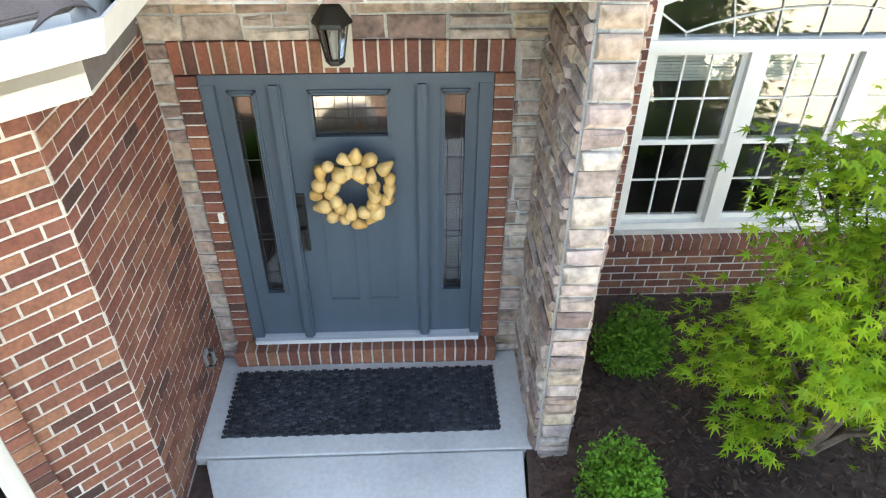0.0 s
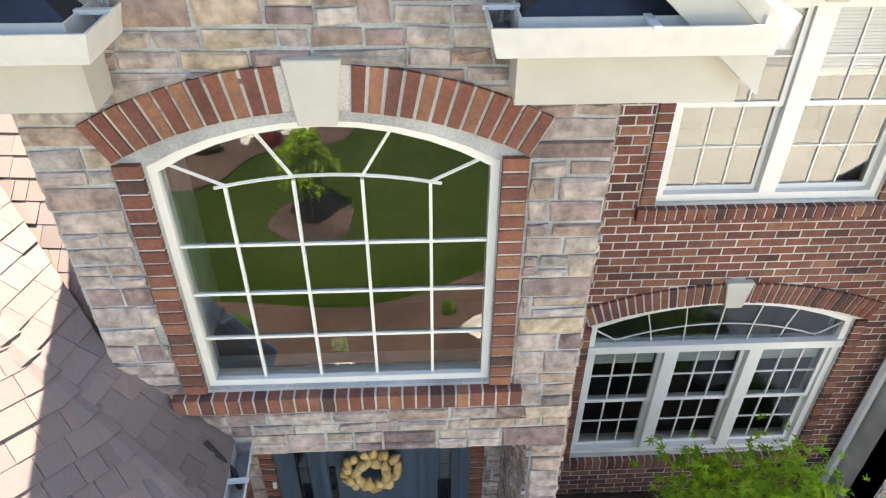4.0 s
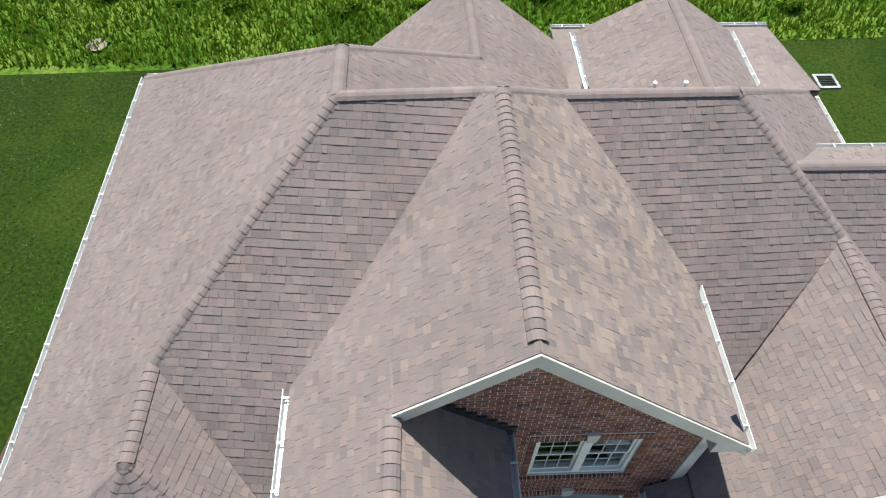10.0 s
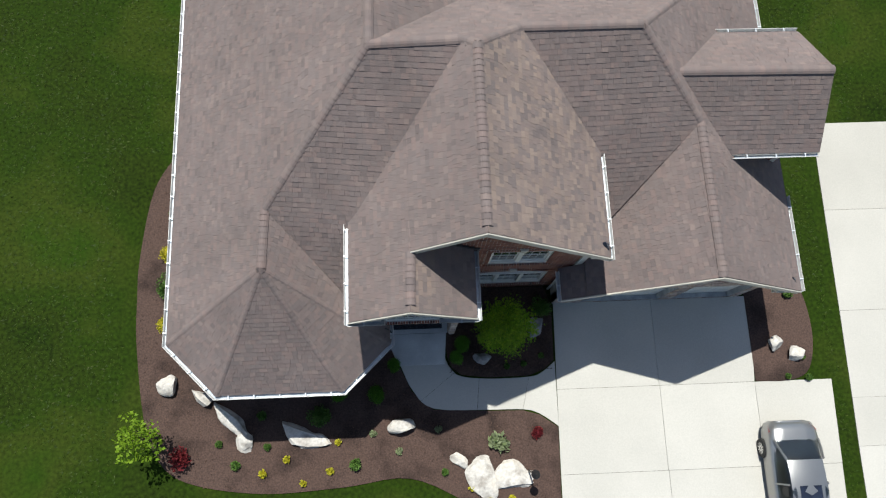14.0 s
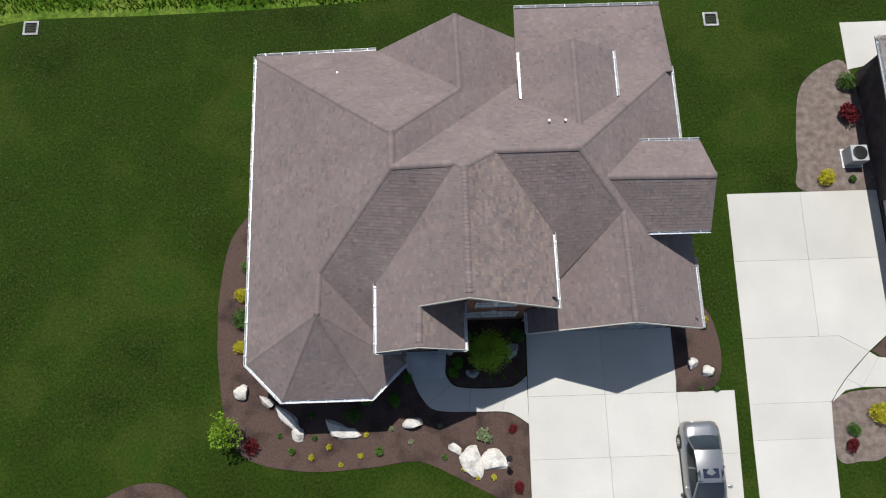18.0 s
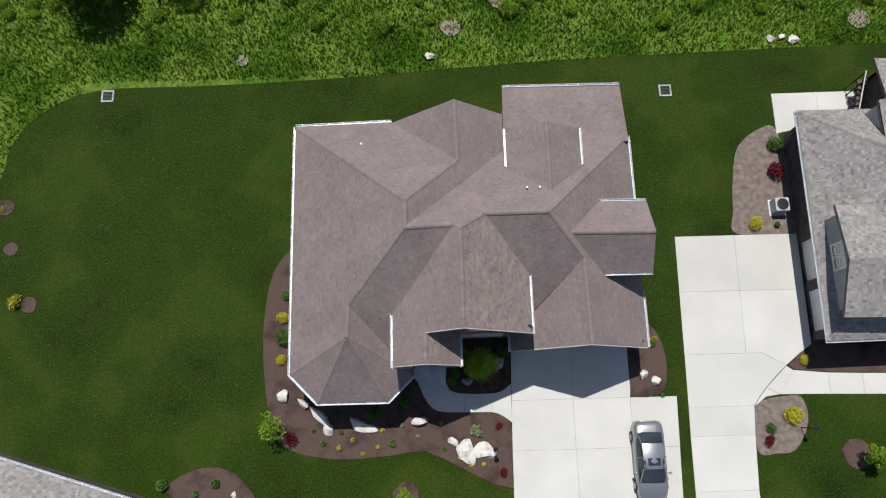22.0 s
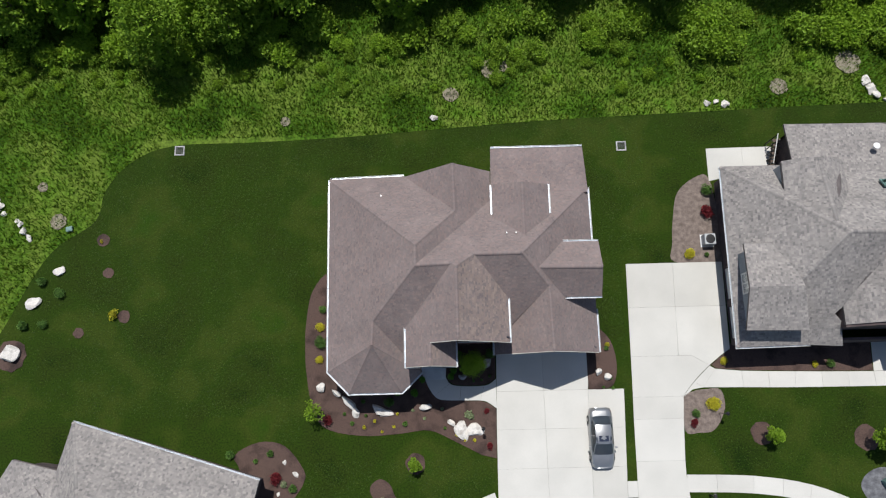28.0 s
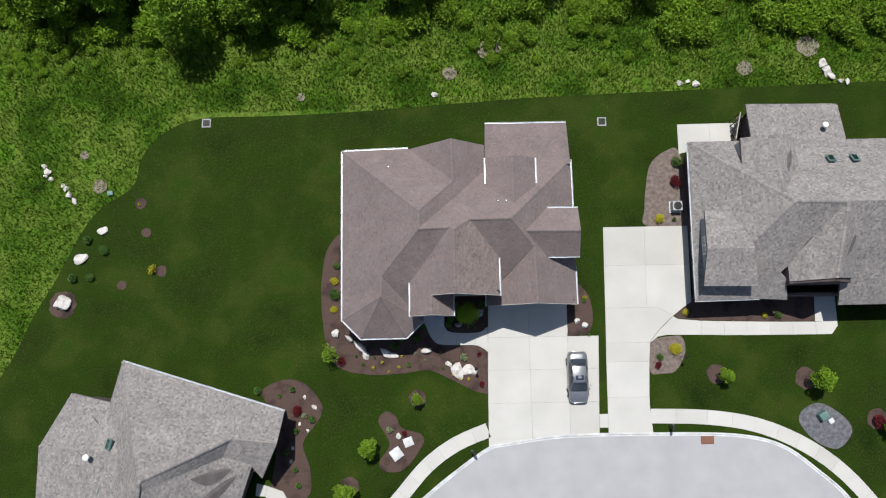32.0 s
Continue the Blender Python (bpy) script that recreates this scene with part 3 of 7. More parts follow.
def cap_row(deck, p, q, seed, single=False, mat="shingles", width=0.15, step=0.15):
    """Folded cap shingles along a ridge or hip, each lapping over the last."""
    rng = random.Random(seed)
    p, q = Vector(p), Vector(q)
    d = (q - p).normalized()
    side = d.cross(Vector((0, 0, 1))).normalized()
    up = side.cross(d)
    n = max(1, int((q - p).length / step))
    rest = Mesh()
    prof = [(-1, -0.62), (-0.6, -0.2), (-0.2, 0.0), (0.2, 0.0), (0.6, -0.2), (1, -0.62)]
    for i in range(n):
        at = p + d * (q - p).length * i / n
        vs = []
        for along, rise in ((0, 0.026), (step * 1.15, 0.01)):
            for inner in (0, 0.012):
                vs += [at + d * along + side * a * width + up * (rise + b * width * 0.9 - inner + rng.uniform(-0.002, 0.002)) for a, b in prof]
        k = len(prof)
        fs = [(j, j + 1, 2 * k + j + 1, 2 * k + j) for j in range(k - 1)] + [(k + j, k + j + 1, j + 1, j) for j in range(k - 1)]
        fs += [(0, 2 * k, 3 * k, k), (k - 1, 2 * k - 1, 4 * k - 1, 3 * k - 1)]
        if single:
            Mesh().add(vs, fs).put("ridge_cap", "shingle" if mat == "shingles" else mat, deck)
        else:
            rest.add(vs, fs)
    if rest.v:
        rest.put("capping", mat, deck, kind="stuff")


TROUGH = [(0, 0), (0, -0.12), (0.1, -0.12), (0.13, 0.0), (0.118, 0.0), (0.092, -0.11), (0.01, -0.11), (0.01, 0)]


def gutter(house, path, name="gutter"):
    """A white trough along an eave, outside on the right of its run, with straps across."""
    g = Mesh().sweep(path, TROUGH).put(name, "gutter", house, "white aluminium eaves gutter")
    Mesh().sweep([Vector(p) for p in path], [(0.012, -0.107), (0.09, -0.107), (0.09, -0.103), (0.012, -0.103)]).put("trough_lining", "gutter_in", g)
    for p, q in zip(path, path[1:]):
        p, q = Vector(p), Vector(q)
        d = (q - p).normalized()
        s = Vector((d.y, -d.x, 0))
        n = max(1, int((q - p).length / 0.7))
        for i in range(n):
            c = p + (q - p) * (i + 0.5) / n
            m = Matrix.Identity(4)
            m.col[0][:3], m.col[1][:3], m.translation = d, s, c
            Mesh().box((-0.015, -0.01, -0.012), (0.015, 0.135, 0.006), m).put("strap", "alu", g)
    return g


def board(house, p, q, depth, thick, name="fascia", out=(0, -1, 0), mat="cream", label=""):
    """A board hanging under the line p-q, thick towards out."""
    p, q, o = Vector(p), Vector(q), Vector(out) * thick
    dn = Vector((0, 0, -depth))
    vs = [p, q, q + dn, p + dn, p + o, q + o, q + dn + o, p + dn + o]
    return Mesh().add(vs, [(0, 1, 2, 3), (7, 6, 5, 4), (0, 4, 5, 1), (1, 5, 6, 2), (2, 6, 7, 3), (3, 7, 4, 0)]).put(name, mat, house, label)


def sash(win, w, h, cols, rows, x0, z0, depth, bar=0.04, muntin=0.013, blind=0.0):
    """A glazed sash inside a window: rails, bars, pane and a blind behind."""
    f = Mesh()
    f.ring(x0, x0 + w, z0, z0 + h, bar, depth, depth + 0.035)
    f.put("sash", "white", win)
    g = Mesh()
    for i in range(1, cols):
        x = x0 + bar + (w - 2 * bar) * i / cols
        g.box((x - muntin / 2, depth + 0.006, z0 + bar), (x + muntin / 2, depth + 0.03, z0 + h - bar))
    for i in range(1, rows):
        z = z0 + bar + (h - 2 * bar) * i / rows
        g.box((x0 + bar, depth + 0.008, z - muntin / 2), (x0 + w - bar, depth + 0.028, z + muntin / 2))
    if g.v:
        g.put("glazing_grid", "white", win)
    p = Mesh().box((x0 + bar - 0.005, depth + 0.015, z0 + bar - 0.005), (x0 + w - bar + 0.005, depth + 0.02, z0 + h - bar + 0.005)).put("pane", "glass", win)
    p.visible_shadow = False
    if blind:
        b = Mesh()
        z = z0 + h - bar
        while z > z0 + h - bar - blind:
            b.box((x0 + bar, depth + 0.07, z - 0.02), (x0 + w - bar, depth + 0.085, z))
            z -= 0.024
        b.put("blind", "blind", win)


def casing(face, a0, b0, w, h, house, name="window", width=0.06, label="white vinyl window with glazing bars"):
    """The outer frame of a window, standing in its opening."""
    f = Mesh()
    d0, d1 = 0.03, 0.13
    f.ring(0, w, 0, h, width, d0, d1)
    win = f.put(name, "white", house, label)
    win.matrix_local = face.matrix(a0, b0)
    return win


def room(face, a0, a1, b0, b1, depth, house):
    """A near-black box behind an opening; its colour stands in for unlit rooms."""
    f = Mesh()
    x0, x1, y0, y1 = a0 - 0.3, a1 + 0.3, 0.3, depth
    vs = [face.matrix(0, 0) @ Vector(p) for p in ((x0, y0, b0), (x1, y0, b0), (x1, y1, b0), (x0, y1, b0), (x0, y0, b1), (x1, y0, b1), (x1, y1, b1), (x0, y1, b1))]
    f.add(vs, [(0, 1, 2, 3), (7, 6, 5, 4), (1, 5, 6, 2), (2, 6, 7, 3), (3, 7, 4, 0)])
    f.put("room", "room_shade", house)

# ---- the brick and stone house ----
# heights of the houses are counted from a datum this far below the lawn
SUNK = -0.5
house = thing("house", "brick and stone house with a mauve-brown shingle roof", "house", at=(0, 0, SUNK))
E0 = 3.74
SWC, NWC = (-6.46, 4.56, E0), (-6.46, 18.85, E0)
B1, B2, B3 = (-4.96, 3.02, E0), (-1.2, 3.02, E0), (0.2, 4.36, E0)
T, HS, W1, A = (-3.06, 6.2, 6.54), (-2.97, 7.8, 6.64), (0.1, 11.12, 9.32), (0.1, 12.5, 9.25)
B, NG = (2.82, 15.38, 6.85), (2.75, 18.9, 6.8)
PK, JUNC, JOG, RE = (2.75, 6.17, 9.52), (2.76, 10.95, 9.52), (3.98, 11.92, 8.62), (7.2, 11.93, 8.62)
V0 = (2.45, 11.2, 9.3)
GT, GP = (9.17, 9.9, 6.84), (9.3, 5.5, 6.64)
V2 = (5.5, 16.65, 4.7)
EP = (0.92, 4.66, 7.97)
LOW = (0.95, 6.17, 7.97)

# roof planes, each counter-clockwise from above
roof_w = roof_plane(house, [SWC, T, HS, W1, A, NWC][::-1], 11, label="mauve-brown shingle roof slope")
roof_plane(house, [SWC, B1, T], 12)
roof_plane(house, [B1, B2, T], 13)
roof_bay = roof_plane(house, [B2, B3, T], 14, parts=80)
roof_plane(house, [T, B3, (0.18, 4.93, E0), (-0.38, 4.96, 4.46), HS], 15, parts=60)
roof_plane(house, [HS, (-0.38, 4.98, 4.38), (-0.38, 7.4, 6.66), V0, W1], 16)
roof_main_w = roof_plane(house, [(-0.73, 4.66, 6.52), EP, LOW, PK, JUNC, V0, (-0.73, 7.4, 6.52)], 18)
# both east slopes wear the tan mix, with sunshine painted in
roof_entry_e = roof_plane(house, [EP, (2.64, 4.66, 6.48), (2.64, 6.55, 6.48), (0.92, 6.55, 7.97)], 20, parts=150, mat="sunlit_tan_shingles")
roof_plane(house, [PK, (6.34, 6.17, 6.46), (6.34, 9.2, 6.46), JOG, JUNC], 21, mat="sunlit_tan_shingles")
roof_plane(house, [(6.15, 7.0, 4.5), GT, RE, JOG, (6.34, 9.2, 6.4), (6.15, 8.9, 6.1)], 22)
roof_plane(house, [GT, (6.15, 7.0, 4.35), (6.15, 5.46, 4.2), GP], 24)
roof_plane(house, [(5.47, 5.46, 3.66), (6.15, 5.46, 4.2), (6.15, 6.5, 4.2), (5.47, 6.5, 3.66)], 25)
roof_plane(house, [GP, (12.94, 5.5, E0), (12.94, 9.85, E0), GT], 26)
roof_plane(house, [GT, (12.94, 9.85, E0), (12.92, 17.8, E0), RE], 27)
roof_plane(house, [W1, V0, V2], 28)
roof_plane(house, [V0, JUNC, JOG, V2], 38)
roof_plane(house, [JOG, RE, (12.92, 17.8, E0), (5.6, 17.8, 3.85), V2], 29)
roof_plane(house, [A, W1, V2, B], 30)
roof_plane(house, [B, V2, (5.55, 18.93, 4.6), NG], 39)
roof_plane(house, [B, NG, (-0.87, 18.93, E0)], 31)
roof_plane(house, [A, B, (-0.87, 19.0, E0), NWC], 32)
roof_plane(house, [(5.74, 21.06, 3.66), (5.6, 17.3, 4.12), (12.85, 17.3, 4.12), (12.74, 21.06, 3.66)][::-1], 33)
UG0, UG1 = (7.58, 13.3, 7.4), (7.58, 17.2, 7.4)
roof_plane(house, [UG0, UG1, (5.53, 17.45, 6.03), (5.53, 15.0, 6.03)], 34)
roof_plane(house, [UG0, (9.58, 15.0, 6.03), (9.58, 17.4, 6.03), UG1], 35)
BR0, BR1 = (8.42, 11.12, 7.5), (12.78, 11.06, 7.5)
roof_plane(house, [BR0, BR1, (12.94, 13.15, 5.9), (10.15, 13.17, 5.9)], 36)
roof_plane(house, [BR0, (10.15, 9.23, 5.9), (12.93, 9.23, 5.9), BR1], 37)

# caps on ridges and hips
for i, (p, q, single) in enumerate((
    ((0.92, 4.84, 7.97), LOW, True), ((2.75, 6.34, 9.52), JUNC, True), (HS, W1, True), (T, HS, True), (GP, GT, False), (GT, RE, False), (V0, W1, False), (V0, JUNC, False), (JOG, JUNC, False), (RE, JOG, False),
    (A, W1, False), (NWC, A, False), (B, A, False), (NG, B, False), (UG1, UG0, False), (BR1, BR0, False), ((12.92, 17.8, E0), RE, False),
    (SWC, T, False), (B1, T, False), (B2, T, True), (B3, T, False))):
    cap_row(roof_w, p, q, 60 + i, single, width=0.13)

# eaves
gutter(house, [NWC, SWC, B1, B2, B3, (0.17, 4.92, E0)])
gutter(house, [(-0.73, 7.56, 6.48), (-0.73, 4.6, 6.48)])
gutter(house, [(2.64, 4.6, 6.45), (2.64, 6.5, 6.45)])
gutter(house, [(6.34, 6.12, 6.42), (6.34, 9.18, 6.42)])
gutter(house, [(5.47, 6.4, E0), (5.47, 5.46, E0)])
gutter(house, [(12.94, 5.5, E0), (12.94, 8.6, E0)])
gutter(house, [(12.93, 13.6, E0), (12.92, 17.8, E0)])
gutter(house, [(10.35, 9.23, 5.9), (12.93, 9.23, 5.9)])
gutter(house, [(12.94, 13.15, 5.9), (10.35, 13.17, 5.9)])
gutter(house, [(5.53, 17.45, 6.03), (5.53, 15.28, 6.03)])
gutter(house, [(9.58, 15.28, 6.03), (9.58, 17.4, 6.03)])
gutter(house, [(-0.87, 19.02, E0), NWC])
gutter(house, [(12.74, 21.06, E0), (5.74, 21.06, E0)])

# soffits and fascias round the low eaves
eave = [NWC, SWC, B1, B2, B3, (0.17, 4.92, E0)]
Mesh().sweep([(x, y, z - 0.02) for x, y, z in eave], [(-0.02, 0.0), (0.0, 0.0), (0.0, -0.26), (-0.55, -0.26), (-0.55, -0.23), (-0.02, -0.23)]).put("soffit", "cream", house, "cream eaves soffit and fascia")
Mesh().sweep([(12.96, 5.5, E0 - 0.02), (12.96, 17.8, E0 - 0.02)], [(-0.12, 0.0), (-0.1, 0.0), (-0.1, -0.2), (-0.7, -0.2), (-0.7, -0.17), (-0.12, -0.17)]).put("soffit", "cream", house)


def rake(p, q, y, back, deep=0.28):
    """A barge board up a gable edge with its soffit going back to the wall."""
    p, q = Vector((p[0], y, p[2] - 0.02)), Vector((q[0], y, q[2] - 0.02))
    board(house, p, q, deep, 0.03, "barge_board", label="cream painted barge board")
    board(house, p + Vector((0, -0.012, 0.03)), q + Vector((0, -0.012, 0.03)), 0.09, 0.03, "barge_moulding")
    d = Vector((0, 0, -deep))
    Mesh().slab([p + d, q + d, q + d + Vector((0, back - y, 0)), p + d + Vector((0, back - y, 0))], (0, 0, 0.02)).put("rake_soffit", "cream", house)


rake((-0.78, 0, 6.46), EP, 4.66, 4.95)
rake(EP, (2.7, 0, 6.43), 4.66, 4.95)
rake(LOW, PK, 6.17, 6.55)
rake(PK, (6.42, 0, 6.38), 6.17, 6.55)
rake((5.47, 0, E0), GP, 5.49, 5.9)
rake(GP, (12.94, 0, E0), 5.49, 5.9)


def cornice_return(x0, x1, y0, y1, z):
    """A little navy metal roof boxed across the foot of a gable, with its own gutter."""
    Mesh().box((x0, y0 + 0.04, z - 0.34), (x1, y1, z - 0.02)).put("return_box", "cream", house, "cream boxed cornice return")
    c = ((x0 + x1) / 2, y1, z + 0.42)
    Mesh().add([(x0, y0 + 0.05, z), (x1, y0 + 0.05, z), (x1, y1, z), (x0, y1, z), c], [(0, 1, 4), (1, 2, 4), (3, 0, 4), (2, 3, 4)]).put("return_roof", "navy", house, "navy sheet-metal return roof")
    return c


cornice_return(-0.76, 0.09, 4.69, 4.97, 6.4)
cornice_return(1.76, 2.67, 4.69, 4.97, 6.4)
cornice_return(5.9, 6.4, 6.2, 6.54, 6.36)
cornice_return(12.2, 12.92, 5.5, 5.88, 3.7)
gutter(house, [(-0.78, 4.69, 6.43), (0.09, 4.69, 6.43), (0.09, 4.97, 6.43)])
gutter(house, [(1.76, 4.97, 6.43), (1.76, 4.69, 6.43), (2.7, 4.69, 6.43)])

# --- stone entry front ---
entry = Face((-0.38, 4.95), (2.27, 4.95))
Mesh().box((2.1, 4.96, 0.0), (2.262, 6.3, 3.52)).put("pier_core", "stone_mortar", house)
big = arch(0.49, 2.13, 4.19, 5.68, 0.22)
gable = [(0, 0.0), (2.65, 0.0), (2.65, 6.5), (1.32, 7.64), (0, 6.5)]
frontage = [(0, 0), (0.11, 0), (0.11, 3.58), (2.5, 3.58), (2.5, 0), (2.64, 0), (2.64, 6.5)] + gable[3:]
wall_entry = entry.panel(frontage, [big], 0.28, "wall", "stone_mortar", house, "stone veneer entry wall with an arched window")
big_out = arch(0.35, 2.27, 4.04, 5.7, 0.42)
lay_stone(entry, [(0, 3.58), (2.65, 3.58), (2.65, 6.58), (1.32, 7.7), (0, 6.58)], [big_out], wall_entry, 101, 170, (2.3, 3.6))
lay_stone(entry, [(2.44, 0.55), (2.65, 0.55), (2.65, 3.58), (2.44, 3.58)], [], wall_entry, 106, 60, (2.5, 3.3), 0.03)
soldier(entry, 0.28, 2.34, 4.05, 0.13, wall_entry, 102, 0.07)
jamb_bricks(entry, 0.36, 0.485, 4.19, 5.72, wall_entry, 103)
jamb_bricks(entry, 2.135, 2.26, 4.19, 5.72, wall_entry, 104)
arch_bricks(entry, 0.36, 2.26, 5.72, 0.24, 0.21, wall_entry, 105, 0.22)
keystone(entry, 1.31, 5.9, 6.2, 0.17, 0.25, wall_entry)
pier = Face((2.27, 4.95), (2.27, 6.55))
wall_pier = pier.panel([(0.008, 0), (1.6, 0), (1.6, 6.3), (0.008, 6.3)], [], 0.2, "wall", "stone_mortar", house, "stone side of the entry pier")
lay_stone(pier, [(0.0, 0.4), (1.58, 0.4), (1.58, 6.3), (0.0, 6.3)], [], wall_pier, 111, 40, (0.2, 3))
inner = Face((2.06, 5.92), (2.06, 4.97))
wall_inner = inner.panel([(0, 0.4), (0.95, 0.4), (0.95, 3.58), (0, 3.58)], [], 0.16, "wall", "stone_mortar", house, "stone inner side of the porch")
lay_stone(inner, [(0, 0.4), (0.95, 0.4), (0.95, 3.58), (0, 3.58)], [], wall_inner, 112, 90, (0.5, 2), 0.03)
side_w = Face((-0.38, 7.6), (-0.38, 4.95))
wall_west = side_w.panel([(0, 3.6), (2.642, 3.6), (2.642, 6.3), (0, 6.3)], [], 0.2, "wall", "stone_mortar", house)
lay_stone(side_w, [(0, 4.0), (2.65, 4.0), (2.65, 6.3), (0, 6.3)], [], wall_west, 113)
Mesh().box((-0.3, 5.22, 3.58), (2.1, 6.1, 3.6)).put("porch_ceiling", "cream", house, "cream porch ceiling")

# big arched window
o0 = [(x - 0.49, z - 4.19) for x, z in big]
o1 = [(0.82 + (x - 0.82) * 0.95, max(0.045, z - 0.042 if z > 0.5 else 0.045)) for x, z in o0]
nb_ = len(o0)
win = Mesh().add([(x, 0.03, z) for x, z in o0] + [(x, 0.03, z) for x, z in o1] + [(x, 0.13, z) for x, z in o0] + [(x, 0.13, z) for x, z in o1],
                 [q for i in range(nb_) for j in ((i + 1) % nb_,) for q in ((i, j, nb_ + j, nb_ + i), (nb_ + i, nb_ + j, 3 * nb_ + j, 3 * nb_ + i))]).put("window", "white", house, "white arched picture window with a grid of bars")
win.matrix_local = entry.matrix(0.49, 4.19)
W_, H_ = 1.64, 1.49
for i in range(1, 5):
    x = W_ * i / 5
    Mesh().box((x - 0.008, 0.05, 0.04), (x + 0.008, 0.075, 1.28 + 0.1 * (1 - (2 * i / 5 - 1) ** 2))).put("glazing_bar", "white", win)
for z in (0.36, 0.68, 1.0):
    Mesh().box((0.04, 0.052, z - 0.008), (W_ - 0.04, 0.073, z + 0.008)).put("glazing_bar", "white", win)
ARC = [(W_ * k / 12, 1.26 + 0.14 * (1 - (2 * k / 12 - 1) ** 2)) for k in range(13)]
Mesh().tube([(x, 0.062, z) for x, z in ARC[2:11]], 0.009, 4).put("glazing_bar", "white", win)
for xa, za, xb, zb in ((W_ / 5, 1.35, 0.05, 1.49), (2 * W_ / 5, 1.39, 0.3 * W_, 1.66), (3 * W_ / 5, 1.39, 0.7 * W_, 1.66), (4 * W_ / 5, 1.35, W_ - 0.05, 1.49)):
    Mesh().tube([(xa, 0.062, za), (xb, 0.062, zb)], 0.009, 4).put("glazing_bar", "white", win)
pane = Mesh().add([(a - 0.49, 0.064, b - 4.19) for a, b in big] + [(a - 0.49, 0.07, b - 4.19) for a, b in big], [tuple(range(len(big))), tuple(range(2 * len(big) - 1, len(big) - 1, -1))]).put("pane", "glass", win)
pane.visible_shadow = False
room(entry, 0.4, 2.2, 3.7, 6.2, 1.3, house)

# --- front door in the porch ---
door_wall = Face((-0.2, 5.92), (2.1, 5.92))
DX, DZ = 0.311, 0.79
unit = [(DX - 0.054, DZ), (DX + 1.65, DZ), (DX + 1.65, 2.89), (DX - 0.054, 2.89)]
wall_door = door_wall.panel([(0, 0), (2.3, 0), (2.3, 3.58), (0, 3.58)], [unit], 0.25, "wall", "stone_mortar", house, "stone wall round the front door")
trim_out = [(DX - 0.18, 0.5), (DX + 1.775, 0.5), (DX + 1.775, 3.1), (DX - 0.18, 3.1)]
lay_stone(door_wall, [(0, 0.6), (2.3, 0.6), (2.3, 3.58), (0, 3.58)], [trim_out], wall_door, 121, 60, (2.2, 2), 0.025)
soldier(door_wall, DX - 0.18, DX + 1.775, 2.9, 0.2, wall_door, 122, 0.03)
jamb_bricks(door_wall, DX - 0.18, DX - 0.059, DZ, 2.9, wall_door, 123)
jamb_bricks(door_wall, DX + 1.655, DX + 1.775, DZ, 2.9, wall_door, 124)
soldier(door_wall, DX - 0.18, DX + 1.775, 0.63, 0.155, wall_door, 125, 0.13)
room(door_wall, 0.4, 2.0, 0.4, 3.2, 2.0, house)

front_door = Mesh().box((-0.06, -0.02, 2.302), (1.84, 0.1, 2.37)).put("front_door", "door", house, "slate-blue front door set with two leaded sidelights")
front_door.matrix_local = door_wall.matrix(DX, DZ) @ Matrix.Diagonal((0.897, 1.0, 0.886, 1.0))
for kind_, x0, x1, z0 in (("door_jamb", -0.06, 0.03, -0.03), ("door_jamb", 1.75, 1.84, -0.03), ("door_mullion", 0.37, 0.45, 0.036), ("door_mullion", 1.33, 1.41, 0.036)):
    Mesh().box((x0, -0.02, z0), (x1, 0.1, 2.3)).put(kind_, "door", front_door)
Mesh().box((-0.04, -0.06, -0.005), (1.82, 0.08, 0.035)).put("threshold", "alu", front_door, "ribbed aluminium threshold")
for x in (0.37, 1.33):
    Mesh().box((x + 0.012, -0.035, 0.0), (x + 0.068, -0.018, 2.3)).put("mullion_cover", "door", front_door)


